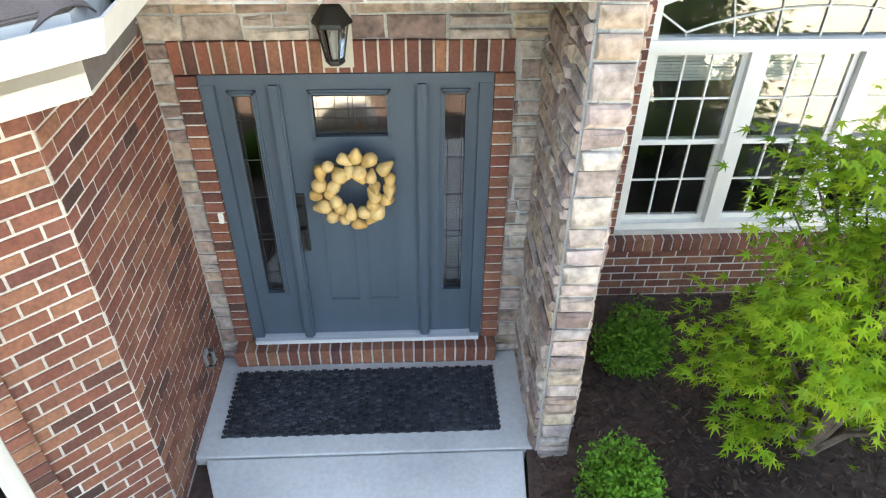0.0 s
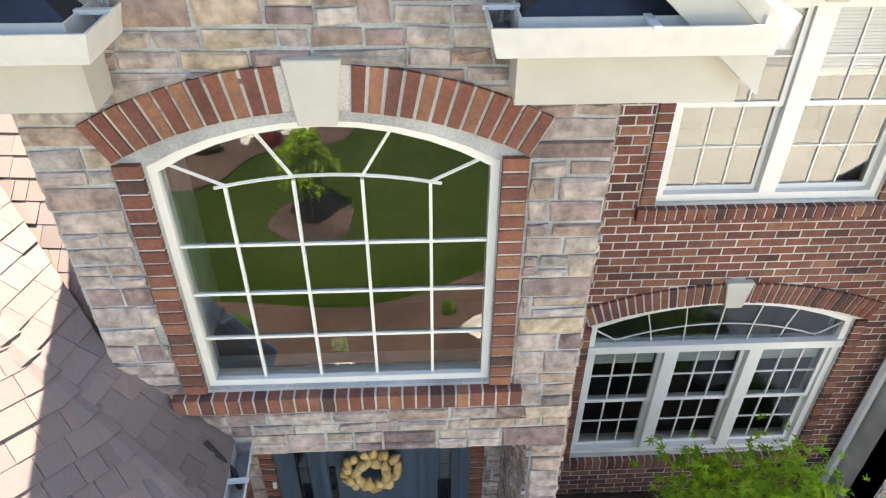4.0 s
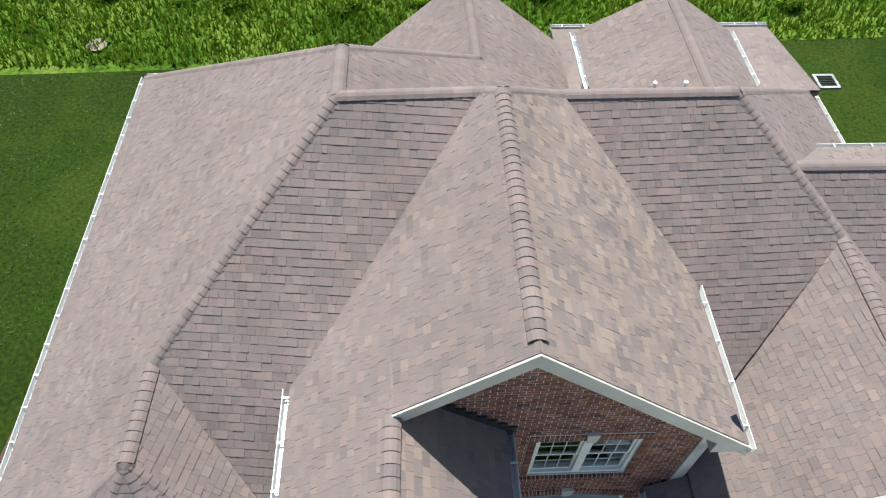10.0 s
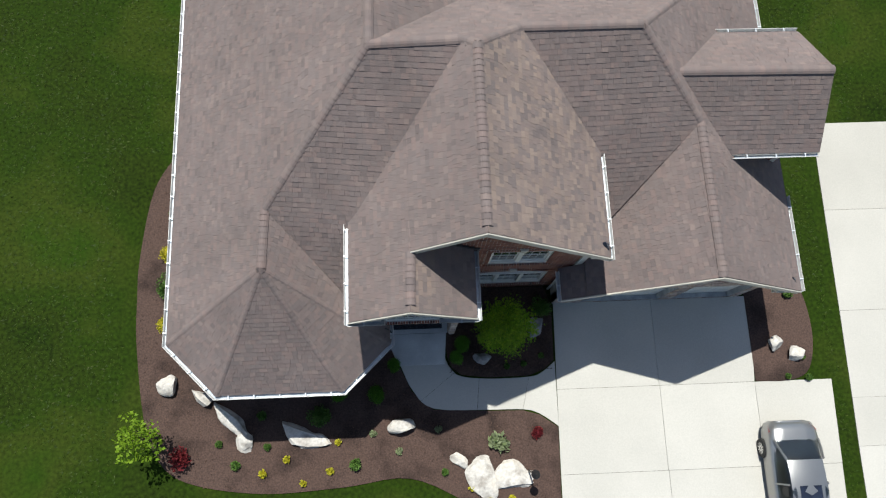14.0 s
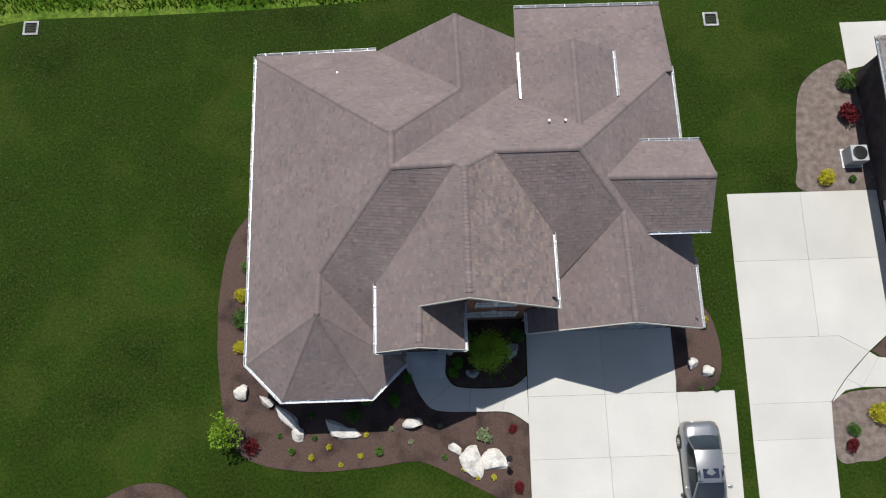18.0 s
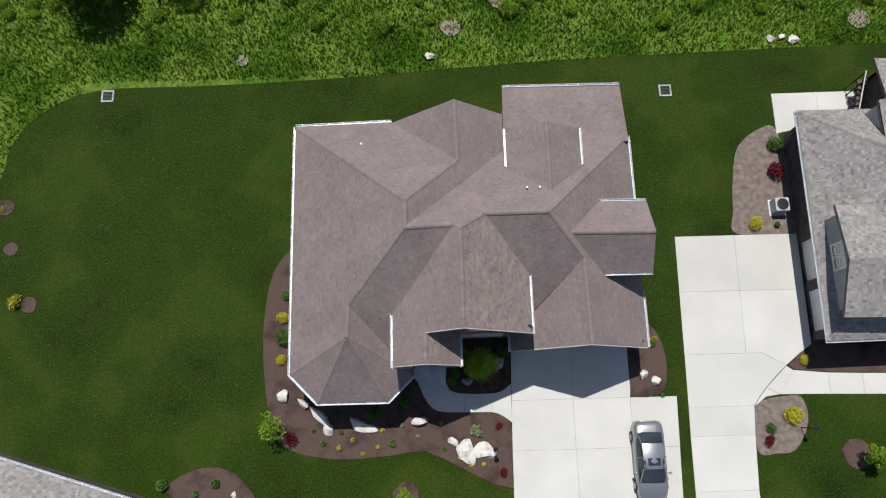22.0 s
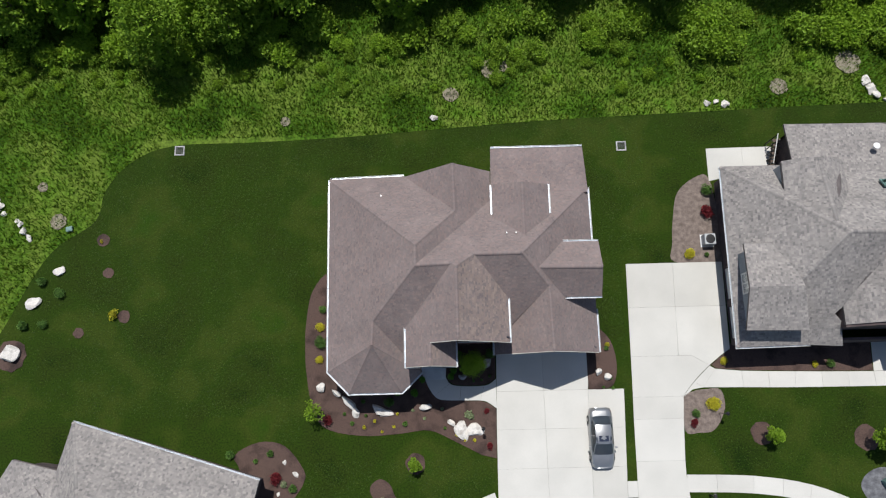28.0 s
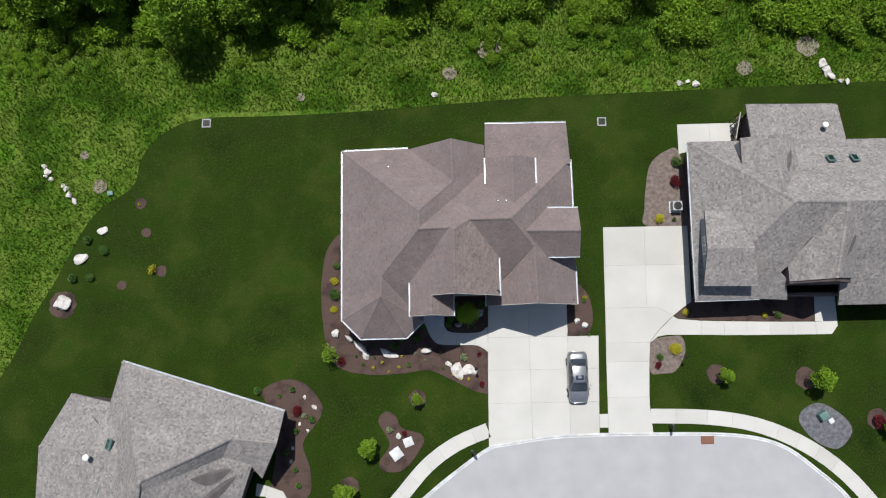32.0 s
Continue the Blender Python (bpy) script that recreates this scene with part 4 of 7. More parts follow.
def door_leaf(name, x0, x1, z0, z1, openings, panels):
    leaf = Mesh()
    xs = sorted({x0, x1, *(o[0] for o in openings), *(o[1] for o in openings)})
    zs = sorted({z0, z1, *(o[2] for o in openings), *(o[3] for o in openings)})
    for xa, xb in zip(xs, xs[1:]):
        for za, zb in zip(zs, zs[1:]):
            if not any(o[0] - 1e-6 <= xa and xb <= o[1] + 1e-6 and o[2] - 1e-6 <= za and zb <= o[3] + 1e-6 for o in openings):
                leaf.box((xa, 0.02, za), (xb, 0.064, zb))
    leaf.put(name, "door", front_door)
    for o in openings:
        ring = Mesh()
        for k, (w, d) in enumerate(((0.035, 0.008), (0.02, 0.0))):
            xa, xb, za, zb = o[0] - w + 0.02, o[1] + w - 0.02, o[2] - w + 0.02, o[3] + w - 0.02
            for lo, hi in (((xa, za), (xb, za + 0.015)), ((xa, zb - 0.015), (xb, zb)), ((xa, za), (xa + 0.015, zb)), ((xb - 0.015, za), (xb, zb))):
                ring.box((lo[0], d, lo[1]), (hi[0], 0.03, hi[1]))
        ring.put("glazing_bead", "door", front_door)
        Mesh().box((o[0], 0.036, o[2]), (o[1], 0.042, o[3])).put("leaded_pane", "textured_glass", front_door).visible_shadow = False
        came = Mesh()
        w, h = o[1] - o[0], o[3] - o[2]
        e = min(0.035, w * 0.2)
        lines = [(o[0] + e, o[2], o[0] + e + 0.005, o[3]), (o[1] - e - 0.005, o[2], o[1] - e, o[3]), (o[0], o[2] + e, o[1], o[2] + e + 0.005), (o[0], o[3] - e - 0.005, o[1], o[3] - e)]
        if h > w:
            lines += [(o[0], o[2] + h * q, o[1], o[2] + h * q + 0.005) for q in (0.12, 0.3, 0.33, 0.52, 0.7, 0.88)]
        else:
            lines += [(o[0] + w * q, o[2], o[0] + w * q + 0.005, o[3]) for q in (0.3, 0.47, 0.53, 0.7)] + [(o[0], o[2] + h * q, o[1], o[2] + h * q + 0.005) for q in (0.4, 0.6)]
        for xa, za, xb, zb in lines:
            came.box((xa, 0.032, za), (xb, 0.046, zb))
        came.put("lead_came", "black", front_door)
    for xa, xb, za, zb in panels:
        p = Mesh()
        for w, d in ((0.0, 0.014), (0.014, 0.017)):
            for lo, hi in (((xa + w, za + w), (xb - w, za + w + 0.012)), ((xa + w, zb - w - 0.012), (xb - w, zb - w)), ((xa + w, za + w), (xa + w + 0.012, zb - w)), ((xb - w - 0.012, za + w), (xb - w, zb - w))):
                p.box((lo[0], d, lo[1]), (hi[0], 0.021, hi[1]))
        p.put("panel_moulding", "door", front_door)


door_leaf("sidelight", 0.03, 0.37, 0.035, 2.3, [(0.11, 0.27, 0.49, 2.23)], [])
door_leaf("sidelight", 1.41, 1.75, 0.035, 2.3, [(1.51, 1.68, 0.49, 2.23)], [])
door_leaf("door_leaf", 0.45, 1.33, 0.035, 2.3, [(0.63, 1.15, 1.89, 2.23)], [(0.61, 0.85, 0.4, 1.72), (0.93, 1.17, 0.4, 1.72)])
handle = bevelled(Mesh().box((0.44, -0.0, 0.92), (0.51, 0.022, 1.44)).data("handle_plate", "black"), 0.008)
handle = tagged(new("handle_plate", handle), "black iron handle plate")
handle.parent = front_door
Mesh().tube([(0.475, 0.0, 0.95), (0.475, -0.045, 0.98), (0.475, -0.05, 1.06), (0.475, -0.045, 1.13), (0.475, 0.0, 1.16)], 0.012).put("grip", "black", handle)
Mesh().box((0.46, -0.05, 1.14), (0.505, 0.0, 1.16)).put("thumb_latch", "black", handle)
Mesh().lathe([(0.02, 0), (0.024, 0.012), (0.015, 0.02)], m=Matrix.Rotation(radians(90), 4, "X"), centre=(0.475, 0.0, 1.33), sides=12).put("lock_rose", "black", handle)

# --- brick wall of the two-storey gable ---
front = Face((0.7, 6.55), (6.1, 6.55))
FX = 0.7
LX, LZ = 2.873, 1.265
low_win = arch(LX - FX, LX + 2.38 - FX, LZ, 3.1, 0.24)
up_win = [(3.19 - FX, 4.38), (4.95 - FX, 4.38), (4.95 - FX, 5.93), (3.19 - FX, 5.93)]
tall = [(1.57, 0.45), (5.4, 0.45), (5.4, 6.4), (2.05, 9.27), (0, 7.5), (0, 6.3), (1.57, 6.3)]
wall_front = front.panel(tall, [low_win, up_win], 0.28, "wall", "mortar", house, "red brick gable wall with cream keystones")
lay_bricks(front, tall, [arch(LX - 0.115 - FX, LX + 2.495 - FX, LZ - 0.15, 3.13, 0.46), [(3.07 - FX, 4.25), (5.07 - FX, 4.25), (5.07 - FX, 6.15), (3.07 - FX, 6.15)]], wall_front, 131, 300, (1.9, 7.6))
soldier(front, 3.07 - FX, 5.07 - FX, 5.94, 0.2, wall_front, 133, 0.02)
soldier(front, 3.05 - FX, 5.09 - FX, 4.25, 0.12, wall_front, 134, 0.06)
jamb_bricks(front, 3.07 - FX, 3.185 - FX, 4.38, 5.93, wall_front, 135, 0.02)
jamb_bricks(front, 4.955 - FX, 5.07 - FX, 4.38, 5.93, wall_front, 136, 0.02)
keystone(front, 4.07 - FX, 5.92, 6.21, 0.15, 0.22, wall_front)
arch_bricks(front, LX - 0.1 - FX, LX + 2.48 - FX, 3.11, 0.25, 0.2, wall_front, 137, 0.2)
soldier(front, LX - 0.14 - FX, LX + 2.52 - FX, LZ - 0.15, 0.13, wall_front, 138, 0.07)
jamb_bricks(front, LX - 0.11 - FX, LX - 0.005 - FX, LZ, 3.11, wall_front, 139)
jamb_bricks(front, LX + 2.385 - FX, LX + 2.49 - FX, LZ, 3.11, wall_front, 140)
keystone(front, LX + 1.19 - FX, 3.32, 3.6, 0.15, 0.24, wall_front)
win = casing(front, 3.19 - FX, 4.38, 1.76, 1.55, house, label="white twin sash window with raised blinds")
Mesh().box((0.815, 0.032, 0.06), (0.945, 0.12, 1.49)).put("mullion", "white", win)
for x in (0.06, 0.95):
    sash(win, 0.75, 0.74, 3, 2, x, 0.77, 0.06, blind=0.3 if x < 0.5 else 0.5)
    sash(win, 0.75, 0.74, 3, 2, x, 0.06, 0.09)
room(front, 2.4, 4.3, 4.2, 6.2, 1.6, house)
win = casing(front, LX - FX, LZ, 2.38, 1.55, house, label="white triple sash window under an arched fanlight")
for x in (0.79, 1.59):
    Mesh().box((x - 0.06, 0.01, 0.06), (x + 0.06, 0.1, 1.49)).put("mullion", "white", win)
Mesh().box((0.0, 0.0, 1.48), (2.38, 0.12, 1.565)).put("transom", "white", win)
for x in (0.06, 0.85, 1.65):
    sash(win, 0.67, 0.73, 3, 2, x, 0.75, 0.06, blind=0.2)
    sash(win, 0.67, 0.73, 3, 2, x, 0.06, 0.09)
fan = Mesh()
lw = [(a - LX + FX, b - LZ) for a, b in low_win[2:]]
lw = [(2.38, 1.56)] + lw + [(0.0, 1.56)]
for (xa, za), (xb, zb) in zip(lw, lw[1:]):
    ka, kb = (1.19 + (xa - 1.19) * 0.95, za - 0.045), (1.19 + (xb - 1.19) * 0.95, zb - 0.045)
    fan.add([(xa, 0.02, za), (xb, 0.02, zb), (kb[0], 0.02, kb[1]), (ka[0], 0.02, ka[1]), (xa, 0.12, za), (xb, 0.12, zb), (kb[0], 0.12, kb[1]), (ka[0], 0.12, ka[1])], [(0, 1, 2, 3), (0, 4, 5, 1), (3, 2, 6, 7)])
# rays of the fanlight from a low inner curve to the arch, with one bar along that curve
curve = [(0.26 + 1.86 * k / 12, 1.6 + 0.17 * (1 - (k / 6 - 1) ** 2)) for k in range(13)]
Mesh().tube([(x, 0.06, z) for x, z in curve], 0.007, 4).put("fanlight_bar", "white", win)
Mesh().tube([(0.05, 0.06, 1.74), (0.26, 0.06, 1.6), (0.26, 0.06, 1.56)], 0.007, 4).put("fanlight_bar", "white", win)
Mesh().tube([(2.33, 0.06, 1.74), (2.12, 0.06, 1.6), (2.12, 0.06, 1.56)], 0.007, 4).put("fanlight_bar", "white", win)
for k in (2, 4, 6, 8, 10):
    x, z = curve[k]
    Mesh().tube([(1.19 + (x - 1.19) * 0.96, 0.06, 1.57), (x, 0.06, z), (1.19 + (x - 1.19) * 1.1, 0.06, 1.76 + 0.24 * (1 - ((x - 1.19) * 1.1 / 1.19) ** 2))], 0.007, 4).put("fanlight_bar", "white", win)
fan.put("fanlight_frame", "white", win)
fp = [(0, 1.55), (2.38, 1.55)] + lw[1:-1]
Mesh().add([(x, 0.07, z) for x, z in fp] + [(x, 0.076, z) for x, z in fp], [tuple(range(len(fp))), tuple(range(2 * len(fp) - 1, len(fp) - 1, -1))]).put("pane", "glass", win).visible_shadow = False
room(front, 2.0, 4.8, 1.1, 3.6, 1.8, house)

# stepped flashing where the entry roof meets the brick
for k in range(11):
    x = 1.0 + k * 0.163
    z = 7.9 - k * 0.141
    Mesh().box((x, 6.505 + 0.002 * (k % 2), z - 0.14), (x + 0.18, 6.54, z + 0.11)).put("flashing_step", "flash", house, "black lead flashing step")

# --- bay and the remaining walls ---
bay_e = Face((-0.2, 4.63), (-0.2, 5.95))
wall_bay = bay_e.panel([(0, 0), (1.32, 0), (1.32, 3.6), (0, 3.6)], [], 0.2, "wall", "mortar", house, "red brick bay wall beside the porch")
lay_bricks(bay_e, [(-0.009, 0.58), (1.29, 0.58), (1.29, 3.6), (-0.009, 3.6)], [], wall_bay, 141, 200, (0.6, 2))
bay_s = Face((-1.4, 3.53), (-0.2, 4.63))
hole = [(0.15, 1.2), (1.02, 1.2), (1.02, 2.95), (0.15, 2.95)]
wall_bs = bay_s.panel([(0, 0), (1.62, 0), (1.62, 3.6), (0, 3.6)], [hole], 0.2, "wall", "mortar", house)
lay_bricks(bay_s, [(0, 0.58), (1.629, 0.58), (1.629, 3.6), (0, 3.6)], [[(0.03, 1.08), (1.14, 1.08), (1.14, 3.15), (0.03, 3.15)]], wall_bs, 142, 150, (1.5, 2))
jamb_bricks(bay_s, 1.025, 1.14, 1.2, 2.95, wall_bs, 143)
jamb_bricks(bay_s, 0.03, 0.145, 1.2, 2.95, wall_bs, 144)
soldier(bay_s, 0.03, 1.14, 2.95, 0.2, wall_bs, 145)
soldier(bay_s, 0.03, 1.14, 1.07, 0.13, wall_bs, 146, 0.06)
win = casing(bay_s, 0.15, 1.2, 0.87, 1.75, house)
sash(win, 0.75, 0.83, 3, 2, 0.06, 0.86, 0.06)
sash(win, 0.75, 0.83, 3, 2, 0.06, 0.06, 0.09)
room(bay_s, 0.2, 0.9, 1.0, 3.1, 1.0, house)


def plain_wall(p, q, z0, z1, seed, mat="bricks", bricks=True, top=None):
    f = Face(p, q)
    out = [(0, z0), (f.w, z0), *(top or [(f.w, z1), (0, z1)])]
    w = f.panel([(min(max(a, 0.007), f.w - 0.007), b) for a, b in out], [], 0.2, "wall", "mortar", house)
    if bricks:
        lay_bricks(f, out, [], w, seed)
    return f, w


plain_wall((-4.95, 3.52), (-1.4, 3.52), 0.5, 3.6, 151)
plain_wall((-6.25, 4.8), (-4.95, 3.52), 0.5, 3.6, 152)
plain_wall((-6.25, 18.7), (-6.25, 4.8), 0.5, 3.6, 153)
plain_wall((5.1, 18.6), (-6.25, 18.6), 0, 3.45, 154, top=[(11.35, 3.45), (5.9, 3.45), (5.75, 3.75), (2.25, 6.1), (0.2, 4.6)][::1])
plain_wall((12.3, 20.6), (5.9, 20.6), 0, 3.4, 155, bricks=False)
plain_wall((12.35, 9.6), (12.35, 20.6), 0, 3.4, 156)
plain_wall((12.35, 5.9), (12.35, 9.6), 0, 3.4, 157)
plain_wall((12.5, 9.6), (12.5, 12.8), 0.4, 5.75, 158, top=[(3.2, 5.75), (1.5, 7.2), (0, 5.75)])
plain_wall((10.4, 9.62), (12.5, 9.62), 2.5, 5.75, 159)
plain_wall((12.5, 12.78), (10.4, 12.78), 2.5, 5.75, 160)
plain_wall((9.3, 17.1), (5.9, 17.1), 3.5, 6.0, 161, top=[(3.4, 6.0), (1.7, 7.2), (0, 6.0)])
plain_wall((6.1, 6.5), (6.1, 9.2), 3.0, 6.25, 162)
plain_wall((5.9, 17.1), (5.9, 15.0), 4.0, 6.0, 163, bricks=False)
plain_wall((9.3, 15.0), (9.3, 17.1), 4.0, 6.0, 164, bricks=False)

# garage front with two doors
gar = Face((5.75, 5.9), (12.35, 5.9))
d1, d2 = [(1.0, 0.53), (3.75, 0.53), (3.75, 2.86), (1.0, 2.86)], [(4.25, 0.53), (6.3, 0.53), (6.3, 2.86), (4.25, 2.86)]
gtop = [(0, 0), (6.6, 0), (6.6, 3.6), (3.45, 6.28), (0, 3.6)]
wall_gar = gar.panel(gtop, [d1, d2], 0.28, "wall", "stone_mortar", house, "stone garage gable")
lay_stone(gar, gtop, [d1, d2], wall_gar, 171)
for a0, a1 in ((1.0, 3.75), (4.25, 6.3)):
    gd = Mesh()
    for k in range(4):
        gd.box((0.02, 0.18, 0.01 + k * 0.58), (a1 - a0 - 0.02, 0.22, 0.57 + k * 0.58))
    gdo = gd.put("garage_door", "white", house, "white sectional garage door")
    gdo.matrix_local = gar.matrix(a0, 0.53)
    for k in range(4):
        for j in range(4):
            w = (a1 - a0) / 4
            Mesh().box((j * w + 0.08, 0.168, 0.1 + k * 0.58), ((j + 1) * w - 0.08, 0.182, 0.48 + k * 0.58)).put("raised_panel", "white", gdo)
plain_wall((5.75, 6.5), (5.75, 5.9), 0, 3.5, 172, bricks=False)

Mesh().tube([(0.06, 4.8, 3.9), (0.11, 4.78, 3.83), (0.2, 4.74, 3.7), (0.25, 4.66, 3.62)], 0.02, 8).put("drain_hose", "black", house, "black ribbed hose at the roof foot")
# downspout by the garage corner
Mesh().tube([(5.5, 6.33, 3.5), (5.55, 6.38, 3.3), (5.66, 6.42, 3.1), (5.66, 6.42, 0.2), (5.66, 6.3, 0.12)], 0.045, 6).put("downspout", "gutter", house, "white downspout")
# vents on the roof
for x, y, z in ((6.35, 13.55, 7.15), (7.0, 13.55, 7.15), (-2.45, 17.0, 5.12)):
    v = Mesh().tube([(x, y, z - 0.1), (x, y, z + 0.35)], 0.05, 10).put("vent_pipe", "white", house, "white plastic vent pipe")
    Mesh().lathe([(0.12, 0), (0.07, 0.08), (0.05, 0.1)], (x, y, z - 0.02), 12).put("collar", "gutter_in", v)

# ---- ground, paving and beds ----


def smooth(points, closed=True, steps=6):
    """A rounded line through points."""
    pts = [Vector((*p[:2], 0)) for p in points]
    n = len(pts)
    out = []
    for i in range(n if closed else n - 1):
        p0, p1, p2, p3 = (pts[(i + k) % n] if closed else pts[min(max(i + k, 0), n - 1)] for k in (-1, 0, 1, 2))
        for s in range(steps):
            t = s / steps
            q = 0.5 * (2 * p1 + (p2 - p0) * t + (2 * p0 - 5 * p1 + 4 * p2 - p3) * t * t + (3 * p1 - p0 - 3 * p2 + p3) * t ** 3)
            out.append((q.x, q.y))
    if not closed:
        out.append((pts[-1].x, pts[-1].y))
    return out


def patch(name, outline, z0, z1, mat, label, kind="structure", category="ground"):
    bm = bmesh.new()
    area = sum(a[0] * b[1] - b[0] * a[1] for a, b in zip(outline, outline[1:] + outline[:1]))
    if area < 0:
        outline = outline[::-1]
    top = [bm.verts.new((x, y, z1)) for x, y in outline]
    low = [bm.verts.new((x, y, z0)) for x, y in outline]
    edges = [bm.edges.new((top[i], top[(i + 1) % len(top)])) for i in range(len(top))]
    bmesh.ops.triangle_fill(bm, use_beauty=True, edges=edges)
    for f in bm.faces:
        if f.normal.z < 0:
            f.normal_flip()
    for i in range(len(top)):
        j = (i + 1) % len(top)
        bm.faces.new((low[i], low[j], top[j], top[i]))
    me = bpy.data.meshes.new(name)
    bm.to_mesh(me)
    bm.free()
    me.materials.append(M[mat])
    return tagged(new(name, me), label, category, kind=kind)


g = Mesh()
N_ = 60
side = [(-420 + 840 * i / N_) for i in range(N_ + 1)]
g.add([(x, y, -0.06) for y in side for x in side], [(j * (N_ + 1) + i, j * (N_ + 1) + i + 1, (j + 1) * (N_ + 1) + i + 1, (j + 1) * (N_ + 1) + i) for j in range(N_) for i in range(N_)])
tagged(g.put("ground", "meadow"), "rough green meadow reaching to the horizon", "ground", kind="structure")
LAWN = [(-42, -12), (-38.99, -3.95), (-35.51, 1.68), (-33.79, 5.54), (-32.01, 8.71), (-30.22, 12.44), (-28.58, 14.85), (-25.66, 16.95), (-25.0, 19.54), (-23.05, 21.86), (-19.77, 23.12), (-13.37, 23.26), (-6.19, 23.5), (2.05, 24.03), (10.83, 24.56), (21.2, 24.9), (31.6, 25.23), (42.98, 25.56), (60, 26.3)]
patch("lawn", smooth(LAWN, False, 5) + [(75, 29), (75, -70), (-60, -70), (-42, -20)], -0.05, 0.0, "lawn", "close-mown green lawn", category="lawn")

ROAD = [(-7.5, -40), (-5.5, -17), (-2.6, -12.7), (-0.09, -10.45), (2.34, -8.56), (5.37, -6.54), (7.21, -6.11), (12.06, -5.56), (19.56, -5.53), (26.57, -5.77), (30.37, -6.7), (33.09, -8.67), (35.73, -11.22), (37.6, -15), (40, -40)]
road_line = smooth(ROAD, False, 5)
patch("road", road_line, -0.04, 0.012, "asphalt", "pale worn cul-de-sac road", category="road")
kerb = Mesh().sweep([(x, y, 0.012) for x, y in road_line], [(-0.16, 0.0), (0.14, 0.0), (0.14, 0.012), (0.0, 0.02), (-0.02, 0.1), (-0.16, 0.1)]).put("kerb", "porch")
tagged(kerb, "low pale concrete kerb round the road", "kerb", kind="structure")


def slabs(name, label, quads, top=0.03, category="driveway"):
    """Paving cast in panels, with a gap between them."""
    ob = thing(name, label, category, kind="structure")
    for q in quads:
        c = sum((Vector((*p, 0)) for p in q), Vector()) / len(q)
        inner = [Vector((*p, 0)) + (c - Vector((*p, 0))).normalized() * 0.007 for p in q]
        Mesh().slab([(p.x, p.y, top) for p in inner], (0, 0, -0.1)).put("slab", "concrete", ob)
    return ob


rows = [5.9, 2.9, 0.1, -2.7, -5.62]
west = [5.8, 5.71, 5.63, 5.58, 5.53]
east = [12.9, 12.6, 12.58, 12.54, 12.5]
quads = []
for i in range(4):
    y0, y1 = rows[i], rows[i + 1]
    quads += [[(west[i + 1], y1), (9.26, y1), (9.28, y0), (west[i], y0)], [(9.26, y1), (east[i + 1], y1), (east[i], y0), (9.28, y0)]]
for i in range(1, 4):
    quads.append([(east[i + 1], rows[i + 1]), (15.32 - 0.115 * i, rows[i + 1]), (15.43 - 0.115 * i, rows[i]), (east[i], rows[i])])
quads.append([(5.52, -6.42), (7.3, -6.05), (9.26, -5.83), (9.26, -5.62), (5.53, -5.62)])
slabs("driveway", "pale concrete driveway cast in large panels", quads)
outer = smooth([(0.1, 4.95), (0.17, 4.45), (0.39, 3.85), (0.77, 3.04), (1.47, 2.42), (3.39, 2.31), (4.5, 2.28), (5.05, 2.12), (5.68, 1.68)], False, 4)
inner_ = smooth([(1.9, 4.95), (1.9, 4.5), (1.93, 4.1), (2.1, 3.75), (2.42, 3.48), (3.34, 3.36), (4.78, 3.37), (5.3, 3.55), (5.7, 3.87)], False, 4)
quads = []
for a, b in ((0, 7), (7, 14), (14, 19), (19, 24), (24, 32)):
    quads.append([outer[k] for k in range(a, b + 1)] + [inner_[k] for k in range(b, a - 1, -1)])
slabs("front_walk", "curved pale concrete walk to the porch", quads, 0.05, "walk")
porch = thing("porch_slab", "grey concrete porch slab level with the walk", "porch", kind="structure")
bevelled(Mesh().box((-0.2, 4.985, -0.1), (2.06, 5.9, 0.12)).put("slab", "porch", porch).data, 0.012)
bevelled(Mesh().slab([(-0.13, 4.975, 0.115), (0.3, 3.9, 0.058), (1.9, 3.9, 0.058), (1.98, 4.975, 0.115)], (0, 0, -0.2)).put("walk_slab", "porch", porch).data, 0.012)

quads = [[(16.11, 8.98), (19.75, 8.98), (19.85, 12.42), (16.2, 12.42)], [(19.75, 8.98), (23.65, 8.98), (23.71, 12.42), (19.85, 12.42)], [(16.02, 5.25), (19.65, 5.25), (19.75, 8.98), (16.11, 8.98)],
         [(19.65, 5.25), (20.6, 5.25), (21.92, 4.48), (22.8, 5.15), (23.59, 5.68), (23.65, 8.98), (19.75, 8.98)],
         [(15.93, 2.23), (19.75, 2.23), (20.1, 2.7), (20.61, 3.28), (21.2, 3.85), (21.92, 4.48), (20.6, 5.25), (16.02, 5.25)], [(15.87, 0.61), (19.6, 0.61), (19.75, 2.23), (15.93, 2.23)],
         [(15.81, -2.4), (19.42, -2.4), (19.6, 0.61), (15.87, 0.61)], [(15.75, -5.5), (19.57, -5.5), (19.41, -3.4), (19.42, -2.4), (15.81, -2.4)]]
slabs("neighbour_driveway", "wide pale concrete drive of the house next door", quads, 0.032)
top_edge = [(21.92, 4.45), (22.3, 4.2), (24.3, 4.0), (26.3, 3.92), (28.32, 3.86), (30.3, 3.8), (32.3, 3.76), (34.26, 3.73)]
low_edge = [(20.63, 3.26), (21.3, 2.84), (24.3, 2.78), (26.3, 2.72), (28.22, 2.68), (30.3, 2.66), (32.3, 2.64), (34.3, 2.63)]
quads = [[low_edge[i], low_edge[i + 1], top_edge[i + 1], top_edge[i]] for i in range(7)]
